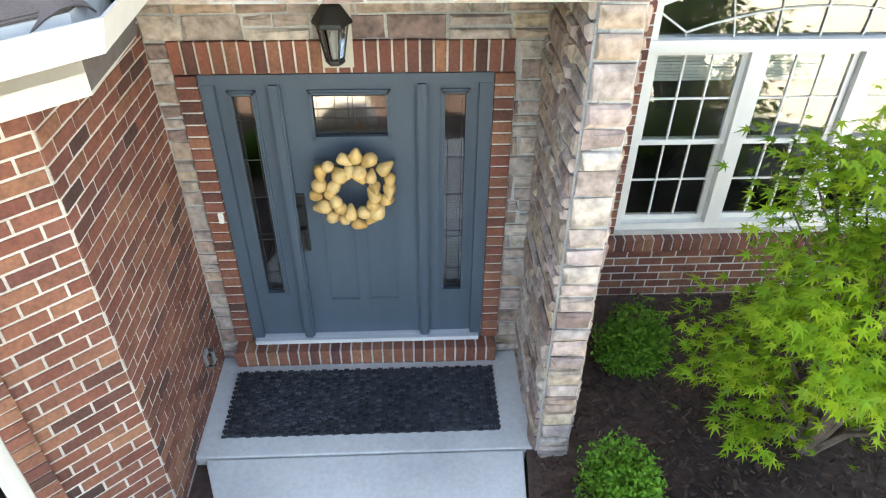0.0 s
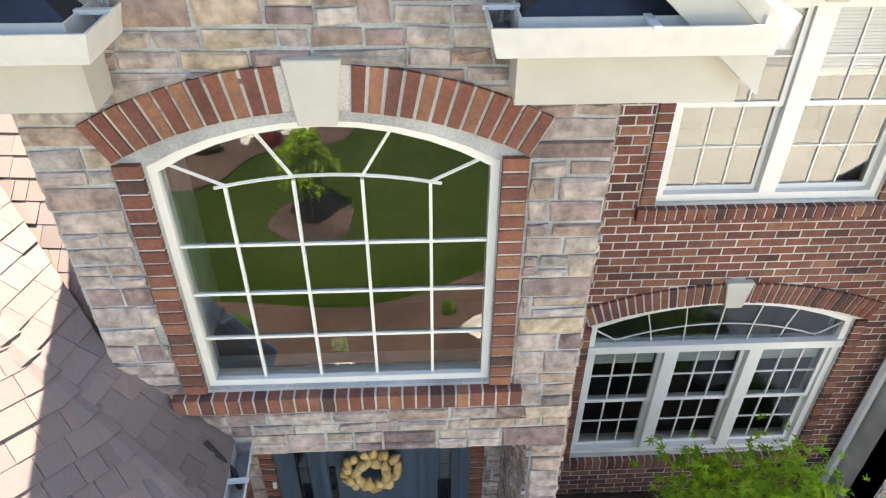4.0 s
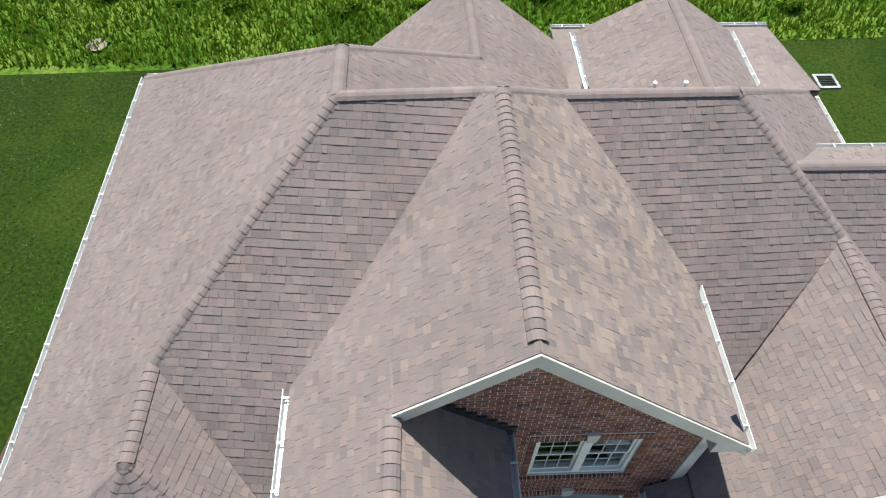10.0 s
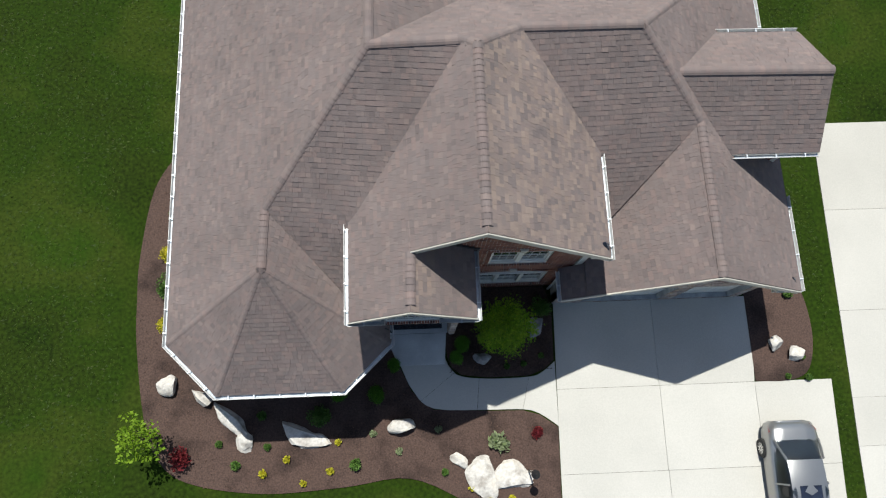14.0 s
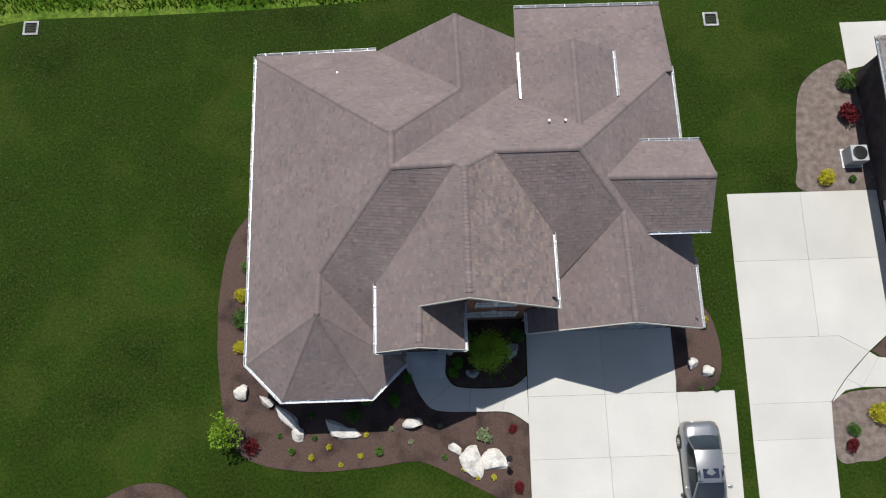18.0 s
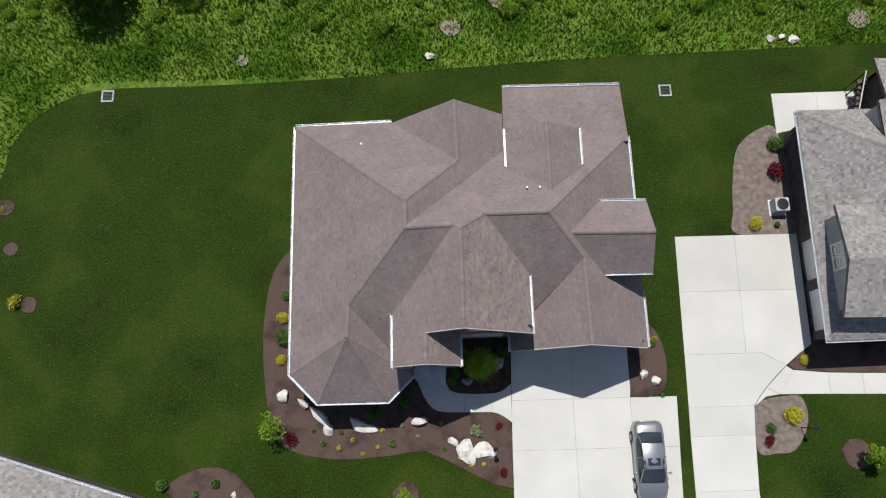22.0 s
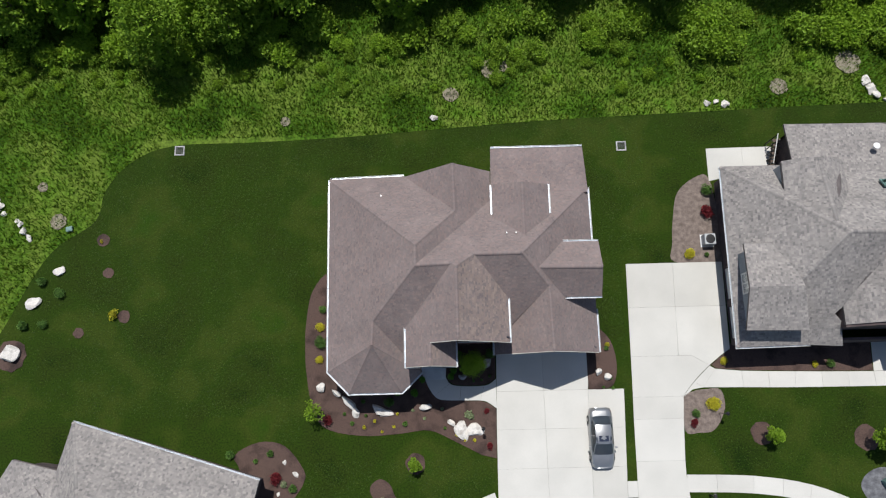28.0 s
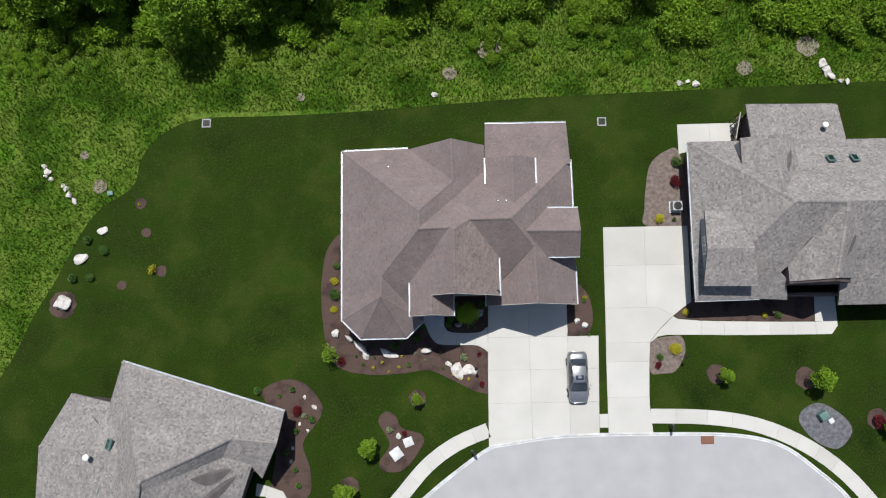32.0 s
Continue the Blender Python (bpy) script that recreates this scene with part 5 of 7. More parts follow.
quads += [[(19.77, 2.2), (20.5, 2.72), (21.3, 2.84), (20.63, 3.26), (20.1, 2.66)], [(34.3, 2.63), (35.64, 2.63), (36.2, 3.35), (36.19, 3.74), (34.26, 3.73)], [(34.26, 3.74), (36.19, 3.75), (36.18, 6.17), (34.38, 6.11)]]
slabs("neighbour_walk", "pale concrete walk along the front of the house next door", quads, 0.03, "walk")
slabs("patio", "pale concrete patio behind the house next door", [[(23.39, 19.0), (26.3, 19.6), (26.3, 21.78), (23.42, 21.75)], [(26.3, 19.6), (29.13, 20.31), (28.73, 21.8), (26.3, 21.78)]], 0.03, "patio")


def ribbon(name, label, line, half, steps):
    q = []
    for i in range(0, len(line) - steps, steps):
        def off(k, s):
            a, b = Vector(line[max(k - 1, 0)]), Vector(line[min(k + 1, len(line) - 1)])
            d = (b - a).normalized()
            return (line[k][0] - d.y * half * s, line[k][1] + d.x * half * s)
        ks = list(range(i, i + steps + 1))
        q.append([off(k, -1) for k in ks] + [off(k, 1) for k in ks[::-1]])
    slabs(name, label, q, 0.03, "pavement")


ribbon("pavement", "curved pale concrete pavement beside the road", smooth([(-8.5, -20), (-5.8, -15), (-4.0, -12.5), (-1.89, -10.09), (0.3, -7.69), (2.73, -6.01), (5.5, -4.9)], False, 4), 0.62, 2)
ribbon("pavement_east", "curved pale concrete pavement beside the road", smooth([(19.42, -4.01), (24.26, -4.21), (28.34, -4.91), (31.85, -6.36), (34.81, -8.38), (37.2, -10.93), (39.2, -14), (40.5, -18)], False, 4), 0.62, 2)
slabs("pavement_link", "short pale concrete pavement between two drives", [[(15.02, -4.9), (15.76, -4.9), (15.78, -3.75), (15.05, -3.75)]], 0.03, "pavement")

BED_S = [(-6.9, 12.4), (-7.6, 11.9), (-8.4, 10.49), (-8.75, 7.99), (-8.75, 6.5), (-8.68, 5.02), (-8.3, 2.57), (-7.8, 1.2), (-6.74, 0.36), (-4.3, -0.08), (-1.62, 0.01), (0.58, 0.2), (2.52, -0.65), (4.44, -1.65)]
bed_edge = smooth(BED_S, False, 5)
patch("flower_bed", bed_edge + [(5.55, -1.91), (5.66, 1.66), (5.05, 2.09), (4.5, 2.25), (3.39, 2.28), (1.47, 2.39), (0.74, 3.02), (0.36, 3.83), (0.14, 4.43), (0.07, 4.9), (-0.3, 5.2), (-1, 5.4), (-6.1, 5.4), (-6.1, 12.6)], -0.03, 0.045, "mulch", "dark bark-mulched flower bed along the house front", category="flower bed")
patch("island_bed", [(2.0, 4.95), (1.96, 4.5), (1.99, 4.12), (2.14, 3.79), (2.45, 3.52), (3.34, 3.4), (4.78, 3.41), (5.28, 3.59), (5.66, 3.9), (5.72, 5.85), (5.47, 6.5), (2.1, 6.55)], -0.03, 0.1, "mulch", "dark bark-mulched island bed beside the porch", category="flower bed")
patch("garage_bed", smooth([(12.64, 2.93), (13.8, 2.9), (14.6, 3.3), (14.9, 4.7), (14.6, 6.4), (13.7, 7.5), (12.66, 8.1)], False, 5), -0.03, 0.045, "mulch", "bark-mulched bed at the garage corner", category="flower bed")
patch("neighbour_side_bed", smooth([(20.04, 12.5), (20.0, 14.0), (20.21, 15.9), (20.78, 18.11), (22.3, 19.35), (23.41, 19.21), (23.86, 15.45), (23.8, 12.5)], True, 5), -0.03, 0.022, "gravel", "grey gravelly bed beside the neighbouring drive", category="flower bed")
patch("round_bed", smooth([(19.7, 2.05), (20.5, 2.58), (21.4, 2.7), (22.54, 2.65), (22.75, 1.3), (21.85, -0.24), (20.7, -0.45), (19.64, -0.3)], True, 5), -0.03, 0.022, "gravel", "gravel bed with a yellow shrub by the drive", category="flower bed")
patch("front_bed", [(22.05, 4.5), (22.4, 4.24), (24.3, 4.04), (28.32, 3.9), (34.22, 3.77), (34.3, 6.1), (23.62, 6.1), (23.55, 5.6), (22.8, 5.1)], -0.03, 0.022, "mulch", "dark mulched bed in front of the house next door", category="flower bed")
patch("gravel_island", smooth([(32.59, -3.68), (34.09, -3.23), (35.93, -4.37), (36.53, -5.66), (35.18, -7.04), (33.31, -6.34), (32.1, -4.76)][::-1], True, 5), -0.03, 0.022, "slate_gravel", "grey gravel bed round a green utility box", category="flower bed")
patch("corner_bed", smooth([(-13.88, -1.26), (-12.09, -0.35), (-10.14, -0.68), (-8.68, -2.47), (-8.75, -3.4), (-9.25, -4.21), (-10.26, -5.74), (-9.62, -7.84), (-9.85, -10.14), (-12.8, -10.1), (-12.5, -6), (-13.4, -2.4)], True, 4), -0.03, 0.04, "mulch", "brown mulched bed beside the neighbouring house", category="flower bed")
patch("utility_bed", smooth([(-3.21, -3.2), (-2.39, -3.55), (-1.82, -4.6), (-0.24, -5.11), (-0.11, -6.05), (-1.72, -8.01), (-3.4, -8.07), (-3.77, -7.27), (-2.9, -5.89), (-3.85, -3.99)], True, 5), -0.03, 0.04, "mulch", "mulched lawn bed with two utility covers", category="flower bed")


def disc(x, y, r, name="tree_ring", mat="mulch", label="round mulched ring in the lawn"):
    rr = random.Random(int(x * 91 + y * 57))
    patch(name, [(x + r * rr.uniform(0.88, 1.1) * math.cos(k * math.tau / 18), y + r * rr.uniform(0.92, 1.08) * math.sin(k * math.tau / 18)) for k in range(18)], -0.03, 0.035, mat, label, category="flower bed")


for x, y, r in ((-0.48, -2.17, 0.75), (-22.82, 9.27, 0.5), (-26.24, 8.1, 0.4), (-31.29, 6.47, 1.2), (-24.89, 15.39, 0.5), (-24.28, 12.74, 0.42), (-4.55, -6.0, 0.4), (-6.3, -9.3, 0.8), (25.3, -0.58, 0.85), (33.0, -1.1, 0.95), (38.82, -4.66, 0.9)):
    disc(x, y, r)

# bark chips lying loose on the beds
chips = Mesh()
cr = random.Random(5)


def inside(x, y, poly):
    return any(a <= x <= b for a, b in spans(poly, y))


for k in range(15000):
    x, y = cr.uniform(-9.5, 5.4), cr.uniform(-1.7, 11.5)
    if k % 3 == 0:
        x, y = cr.uniform(2.06, 5.6), cr.uniform(3.61, 6.4)
    z = 0.105 if (x > 2.0 and y > 3.6) else 0.05
    if z < 0.1 and (not inside(x, y, bed_edge + [(5.5, -1.85), (5.55, 1.6), (3.4, 2.2), (1.4, 2.3), (0.6, 3.0), (0.05, 4.2), (-6.2, 4.6), (-6.3, 12.3)])):
        continue
    m = Matrix.LocRotScale((x, y, z), Euler((cr.uniform(-0.5, 0.5), cr.uniform(-0.5, 0.5), cr.uniform(0, 6.3))), None)
    l, w = cr.uniform(0.015, 0.05), cr.uniform(0.005, 0.014)
    chips.add([m @ Vector(p) for p in ((-l, -w, 0), (l, -w * 0.6, 0), (l * 0.8, w, 0.006), (-l * 0.9, w * 0.8, 0.004))], [(0, 1, 2, 3)])
tagged(chips.put("bark_chips", "mulch_bits", kind="stuff"), "loose bark chips scattered over the beds", "mulch")

# ---- plants ----


def leaf_cloud(n, blobs, size, seed, flat=0.0, inner=0.55):
    """Folded leaves spread through blobs (x, y, z, rx, ry, rz), denser towards their skins."""
    q = np.random.RandomState(seed)
    blobs = np.array(blobs, float)
    weight = (blobs[:, 3] * blobs[:, 4] * blobs[:, 5]) ** 0.67
    pick = q.choice(len(blobs), n, p=weight / weight.sum())
    d = q.normal(size=(n, 3))
    d /= np.linalg.norm(d, axis=1)[:, None]
    rad = inner + (1 - inner) * q.rand(n) ** 0.6
    c = blobs[pick, :3] + d * rad[:, None] * blobs[pick, 3:] * (1 + 0.12 * q.normal(size=(n, 1)))
    a = q.normal(size=(n, 3)) + d * 0.6
    a[:, 2] *= 1 - flat
    a /= np.linalg.norm(a, axis=1)[:, None]
    b = np.cross(a, q.normal(size=(n, 3)))
    b /= np.linalg.norm(b, axis=1)[:, None]
    up = np.cross(a, b)
    s = (size * q.uniform(0.6, 1.3, n))[:, None]
    v = np.stack([c - a * s, c + b * s * 0.55 + up * s * 0.15, c + a * s, c - b * s * 0.55 + up * s * 0.15], 1).reshape(-1, 3)
    f = np.arange(n * 4).reshape(-1, 4)
    return v.tolist(), f.tolist()


def crown_blobs(seed, r, h, z0, n):
    q = random.Random(seed)
    out = []
    for k in range(n):
        t = k * 2.4
        z = z0 + h * (k + 0.5) / n
        w = r * math.sin(math.pi * (0.15 + 0.8 * (z - z0) / h)) * q.uniform(0.4, 0.75)
        s = r * q.uniform(0.3, 0.48)
        out.append((w * math.cos(t) + q.uniform(-0.1, 0.1) * r, w * math.sin(t), z, s, s, s * q.uniform(0.6, 0.85)))
    return out


def tree(name, label, seed, r, h, z0, leaves, size, mat, trunk=0.09, n=14, category="tree", group=""):
    ob = thing(name, label, category, group)
    blobs = crown_blobs(seed, r, h, z0, n)
    q = random.Random(seed)
    t = Mesh().tube([(0, 0, -0.1), (q.uniform(-0.05, 0.05), 0, z0 * 0.5), (q.uniform(-0.1, 0.1), q.uniform(-0.1, 0.1), z0 + h * 0.45), (0, 0, z0 + h * 0.8)], [trunk * 1.3, trunk, trunk * 0.6, trunk * 0.2], 8).put("trunk", "bark", ob)
    limbs = Mesh()
    for b in blobs[::2]:
        limbs.tube([(0, 0, max(0.2, z0 * 0.7 + 0.2 * b[2] * 0.5)), (b[0] * 0.5, b[1] * 0.5, b[2] * 0.85), (b[0], b[1], b[2])], [trunk * 0.5, trunk * 0.3, trunk * 0.12], 5)
    limbs.put("limbs", "bark", ob)
    Mesh().add(*leaf_cloud(leaves, blobs, size, seed)).put("crown", mat, ob)
    return ob


def bush(name, label, seed, r, h, leaves, size, mat, category="shrub", group="", n=7):
    ob = thing(name, label, category, group)
    q = random.Random(seed)
    blobs = [(q.uniform(-0.4, 0.4) * r, q.uniform(-0.4, 0.4) * r, h * q.uniform(0.35, 0.62), r * q.uniform(0.5, 0.7), r * q.uniform(0.5, 0.7), h * q.uniform(0.3, 0.42)) for _ in range(n)]
    stems = Mesh()
    for b in blobs:
        stems.tube([(b[0] * 0.2, b[1] * 0.2, -0.03), (b[0], b[1], b[2])], [0.02 * r + 0.004, 0.006 * r + 0.002], 5)
    stems.put("stems", "bark", ob)
    Mesh().add(*leaf_cloud(leaves, blobs, size, seed, inner=0.6)).put("foliage", mat, ob)
    return ob


def place(proto, spots, first=True):
    """The thing itself at its first spot and copies at the rest: (x, y, z, turn, scale)."""
    for i, (x, y, z, turn, s) in enumerate(spots):
        m = pose(x, y, z, 0, 0, turn)
        if i == 0 and first:
            proto.matrix_basis = m @ Matrix.Diagonal((s, s, s, 1))
        else:
            c = copy_thing(proto, m)
            c.scale = (s, s, s)


# the bright maple by the porch, with lobed leaves
maple = thing("maple_tree", "bright green Japanese maple in the island bed", "tree", at=(3.88, 4.9, 0.06))
mq = random.Random(21)
pads = []
for k in range(58):
    t, z = k * 2.4, 0.5 + 2.0 * ((k * 7) % 58) / 58
    w = (0.86 - 0.26 * abs(z - 1.3)) * mq.uniform(0.25, 1.0)
    pads.append((w * math.cos(t), w * math.sin(t), z, mq.uniform(0.22, 0.38)))
limbs = Mesh()
for k, (x, y, z, s) in enumerate(pads):
    limbs.tube([(0, 0, 0.0), (x * 0.25, y * 0.25, z * 0.45), (x * 0.7, y * 0.7, z * 0.85), (x, y, z - 0.03)], [0.035, 0.022, 0.01, 0.005], 5)
limbs.put("branch_frame", "bark", maple)
LOBES = [(0, 0)] + [((1.0, 0.32)[k % 2] * (1 - 0.12 * abs(k - 6)) * math.sin((k - 6) * 0.36), (1.0, 0.32)[k % 2] * (1 - 0.1 * abs(k - 6)) * math.cos((k - 6) * 0.36)) for k in range(0, 13)]
leafs = Mesh()
for x, y, z, s in pads:
    for k in range(86):
        d = Vector((mq.gauss(0, 0.5), mq.gauss(0, 0.5), mq.gauss(0, 0.22))) * s
        out = Vector((x, y, 0)).normalized() + Vector((mq.uniform(-0.8, 0.8), mq.uniform(-0.8, 0.8), -0.35))
        m = Matrix.Translation(Vector((x, y, z)) + d) @ Vector((out.x, out.y, out.z)).to_track_quat("Y", "Z").to_matrix().to_4x4() @ Euler((mq.uniform(-0.5, 0.5), mq.uniform(-0.6, 0.6), 0)).to_matrix().to_4x4()
        r = mq.uniform(0.065, 0.11)
        vs = [m @ Vector((a * r, b * r, -0.25 * r * abs(a))) for a, b in LOBES]
        leafs.add(vs, [(0, i + 1, i) for i in range(1, 13)])
leafs.put("crown", "maple", maple)

BOX = "clipped dark green boxwood ball in the mulch"
place(bush("boxwood", BOX, 31, 0.42, 0.62, 6500, 0.024, "boxwood", group="boxwoods", n=9), [(2.9, 5.75, 0.1, 0, 0.75), (2.52, 4.55, 0.1, 40, 0.72), (2.3, 4.1, 0.1, 90, 0.62), (-1.69, 3.09, 0.03, 20, 0.8), (0.16, 3.93, 0.03, 50, 0.6), (-0.46, 2.97, 0.03, 75, 0.75)])
def bedpos(cx, cy):
    return 0.39 + (cx - 625) / 97, 1.93 - (cy - 355) / 96
Y = [(417, 400), (252, 445), (175, 485), (303, 520), (388, 487), (843, 555), (900, 595), (970, 597)]
place(bush("golden_tuft", "small bright yellow tuft in the mulch", 32, 0.15, 0.2, 260, 0.04, "gold", group="golden tufts", n=4), [(*bedpos(*p), 0.03, i * 37, 0.85 + 0.1 * (i % 3)) for i, p in enumerate(Y)])
GQ = [(30, 390), (85, 460), (470, 475), (760, 508), (173, 308), (378, 315), (187, 403)]
place(bush("green_shrub", "low fresh green shrub in the mulch", 33, 0.22, 0.28, 500, 0.04, "shrub", group="low green shrubs", n=5), [(*bedpos(*p), 0.03, i * 53, 0.7 + 0.2 * (i % 3)) for i, p in enumerate(GQ)] + [(14.13, 5.95, 0.03, 10, 1.0), (14.35, 3.68, 0.03, 40, 0.6), (13.75, 3.02, 0.03, 70, 0.6), (14.45, 2.98, 0.03, 20, 0.7), (5.2, 4.08, 0.1, 0, 0.6), (4.57, 3.81, 0.1, 30, 0.6), (4.0, 3.73, 0.1, 60, 0.6), (-11.23, -1.14, 0.03, 5, 1.4), (-9.53, -3.65, 0.03, 15, 1.7), (-10.89, -4.65, 0.03, 65, 1.5), (-11.62, -6.43, 0.03, 95, 1.5), (-10.92, -7.8, 0.03, 25, 1.3), (-10.63, -9.1, 0.03, 35, 1.4), (-14.2, -1.2, 0, 45, 1.8), (-12.29, -1.71, 0.03, 85, 1.0), (-30.55, 8.78, 0, 15, 2.0), (-29.39, 12.09, 0, 75, 2.0), (22.51, 13.02, 0.03, 0, 1.0)])
place(bush("grey_shrub", "straggly grey-green shrub in the mulch", 34, 0.2, 0.25, 220, 0.035, "silverleaf", group="grey shrubs", n=4), [(*bedpos(530, 378), 0.03, 0, 0.8), (*bedpos(743, 372), 0.03, 30, 0.8), (*bedpos(613, 435), 0.03, 60, 0.8), (-10.14, -3.34, 0.03, 90, 1.5), (-2.86, -4.69, 0.03, 0, 1.8)])
place(bush("crimson_shrub", "crimson-leaved barberry in the mulch", 35, 0.3, 0.36, 900, 0.035, "crimson", group="crimson shrubs", n=6), [(4.92, 1.53, 0.03, 0, 0.8), (5.05, -0.99, 0.03, 40, 1.0), (22.8, 16.44, 0.03, 70, 2.0), (20.3, 0.3, 0.03, 15, 1.2), (-10.72, -2.89, 0.03, 25, 1.7), (-1.64, -4.99, 0.03, 60, 0.9), (38.72, -4.76, 0.03, 60, 2.2)])
place(bush("hosta", "pale variegated broad-leaved plant in the mulch", 36, 0.45, 0.4, 170, 0.11, "silverleaf", n=5), [(*bedpos(940, 428), 0.03, 0, 0.9)])
place(bush("yellow_shrub", "round yellow-leaved shrub beside the wall", 37, 0.5, 0.55, 1800, 0.04, "gold", group="yellow shrubs", n=8), [(-7.64, 8.15, 0.03, 0, 0.85), (-7.7, 5.65, 0.03, 40, 0.75), (21.75, 1.75, 0.03, 15, 1.25), (21.1, 13.1, 0.03, 60, 1.0), (22.9, 4.75, 0.03, 80, 0.7), (29.78, 4.33, 0.03, 100, 0.6), (14.23, 6.25, 0.03, 20, 0.45)])
place(bush("loose_shrub", "loose green shrub against the house", 38, 0.6, 0.8, 1500, 0.05, "shrub", group="loose shrubs", n=7), [(-7.59, 6.9, 0.03, 0, 0.9), (-7.43, 9.41, 0.03, 40, 0.6), (-2.4, 2.3, 0.03, 70, 0.7), (23.0, 18.2, 0.03, 15, 0.9), (5.29, 5.72, 0.1, 15, 0.7), (30.97, 4.38, 0.03, 15, 0.6), (-27.89, 11.19, 0, 15, 0.8), (-28.97, 8.8, 0, 60, 0.7), (20.49, 0.97, 0, 0, 0.6)])
place(tree("young_tree", "young yellow-green tree in the lawn", 41, 1.0, 1.6, 1.1, 1800, 0.09, "wood_b", 0.05, 9, group="young lawn trees"), [(-4.55, -6.0, 0, 0, 0.95), (-0.48, -2.17, 0, 50, 0.6), (-6.5, -9.5, 0, 90, 1.0), (33.5, -1.15, 0, 20, 1.1), (25.7, -0.65, 0, 70, 0.75), (39.32, -5.06, 0, 60, 0.9)])
place(tree("garden_tree", "small multi-stemmed yellow-green tree in the mulch", 42, 0.9, 1.5, 0.8, 700, 0.07, "wood_b", 0.04, 10), [(-7.8, 1.85, 0.03, 0, 1.0)])
place(bush("purple_shrub", "dark purple-leaved shrub beside the small tree", 43, 0.5, 0.6, 700, 0.05, "crimson", n=6), [(-6.93, 1.16, 0.03, 0, 0.9)])
place(bush("dry_sapling", "yellowing sapling in a mulched ring", 44, 0.45, 0.8, 260, 0.07, "gold", n=5, group="saplings"), [(-23.52, 9.47, 0, 0, 1.0), (-24.99, 15.29, 0, 40, 0.4)])

# ---- rocks ----


def boulder(name, label, seed, size, at, turn=0, tilt=0, mat="rock", group="pale boulders"):
    q = random.Random(seed)
    bm = bmesh.new()
    bmesh.ops.create_icosphere(bm, subdivisions=3, radius=1)
    cuts = [(Vector((q.gauss(0, 1), q.gauss(0, 1), q.gauss(0, 0.8))).normalized(), q.uniform(0.45, 0.85)) for _ in range(14)]
    for v in bm.verts:
        for n, d in cuts:
            k = v.co.dot(n) - d
            if k > 0:
                v.co -= n * k
        v.co += v.co.normalized() * noise.noise(v.co * 2.3 + Vector((seed, 0, 0))) * 0.08
        v.co = Vector((v.co.x * size[0] * 1.15, v.co.y * size[1] * 1.15, v.co.z * size[2]))
    me = bpy.data.meshes.new(name)
    bm.to_mesh(me)
    bm.free()
    me.materials.append(M[mat])
    ob = tagged(new(name, me), label, "boulder", group)
    ob.matrix_basis = pose(*at, tilt, 0, turn)
    return ob


ROCK = "pale limestone boulder lying in the mulch"
boulder("boulder", ROCK, 1, (0.45, 0.36, 0.36), (0.39, 1.93, 0.15), 10)
boulder("boulder", "flat pale limestone slab lying in the mulch", 2, (0.55, 0.85, 0.2), (*bedpos(875, 515), 0.1), 20)
boulder("boulder", "flat pale limestone slab lying in the mulch", 3, (0.85, 0.62, 0.2), (*bedpos(965, 525), 0.1), 5)
boulder("boulder", ROCK, 4, (0.4, 0.22, 0.2), (*bedpos(805, 472), 0.1), -45)
boulder("boulder", ROCK, 5, (0.4, 0.25, 0.16), (*bedpos(1020, 535), 0.08), 30)
boulder("boulder", "long pale limestone slab leaning by the bay", 6, (0.36, 0.95, 0.24), (*bedpos(75, 325), 0.12), 42)
boulder("boulder", ROCK, 7, (0.36, 0.42, 0.2), (*bedpos(113, 385), 0.1), 30)
boulder("boulder", "grey limestone slab lying in shade", 8, (0.85, 0.36, 0.25), (*bedpos(290, 370), 0.12), -20)
boulder("boulder", ROCK, 9, (0.6, 0.28, 0.2), (*bedpos(345, 398), 0.1), -5)
boulder("boulder", ROCK, 10, (0.4, 0.38, 0.32), (-7.44, 3.6, 0.15), 0)
boulder("boulder", "long pale limestone slab leaning by the bay", 11, (0.5, 0.25, 0.3), (-6.35, 3.09, 0.15), -40)
boulder("boulder", ROCK, 12, (0.38, 0.3, 0.3), (13.48, 4.18, 0.12), 20)
boulder("boulder", ROCK, 13, (0.35, 0.33, 0.28), (14.15, 3.78, 0.12), 70)
boulder("boulder", "grey boulder in the island bed", 14, (0.34, 0.26, 0.26), (3.2, 4.04, 0.18), 0, mat="dark_rock")
boulder("boulder", "grey boulder in the island bed", 15, (0.36, 0.44, 0.3), (5.09, 5.02, 0.2), -30, mat="dark_rock")
LR = "pale boulder at the edge of the lawn"
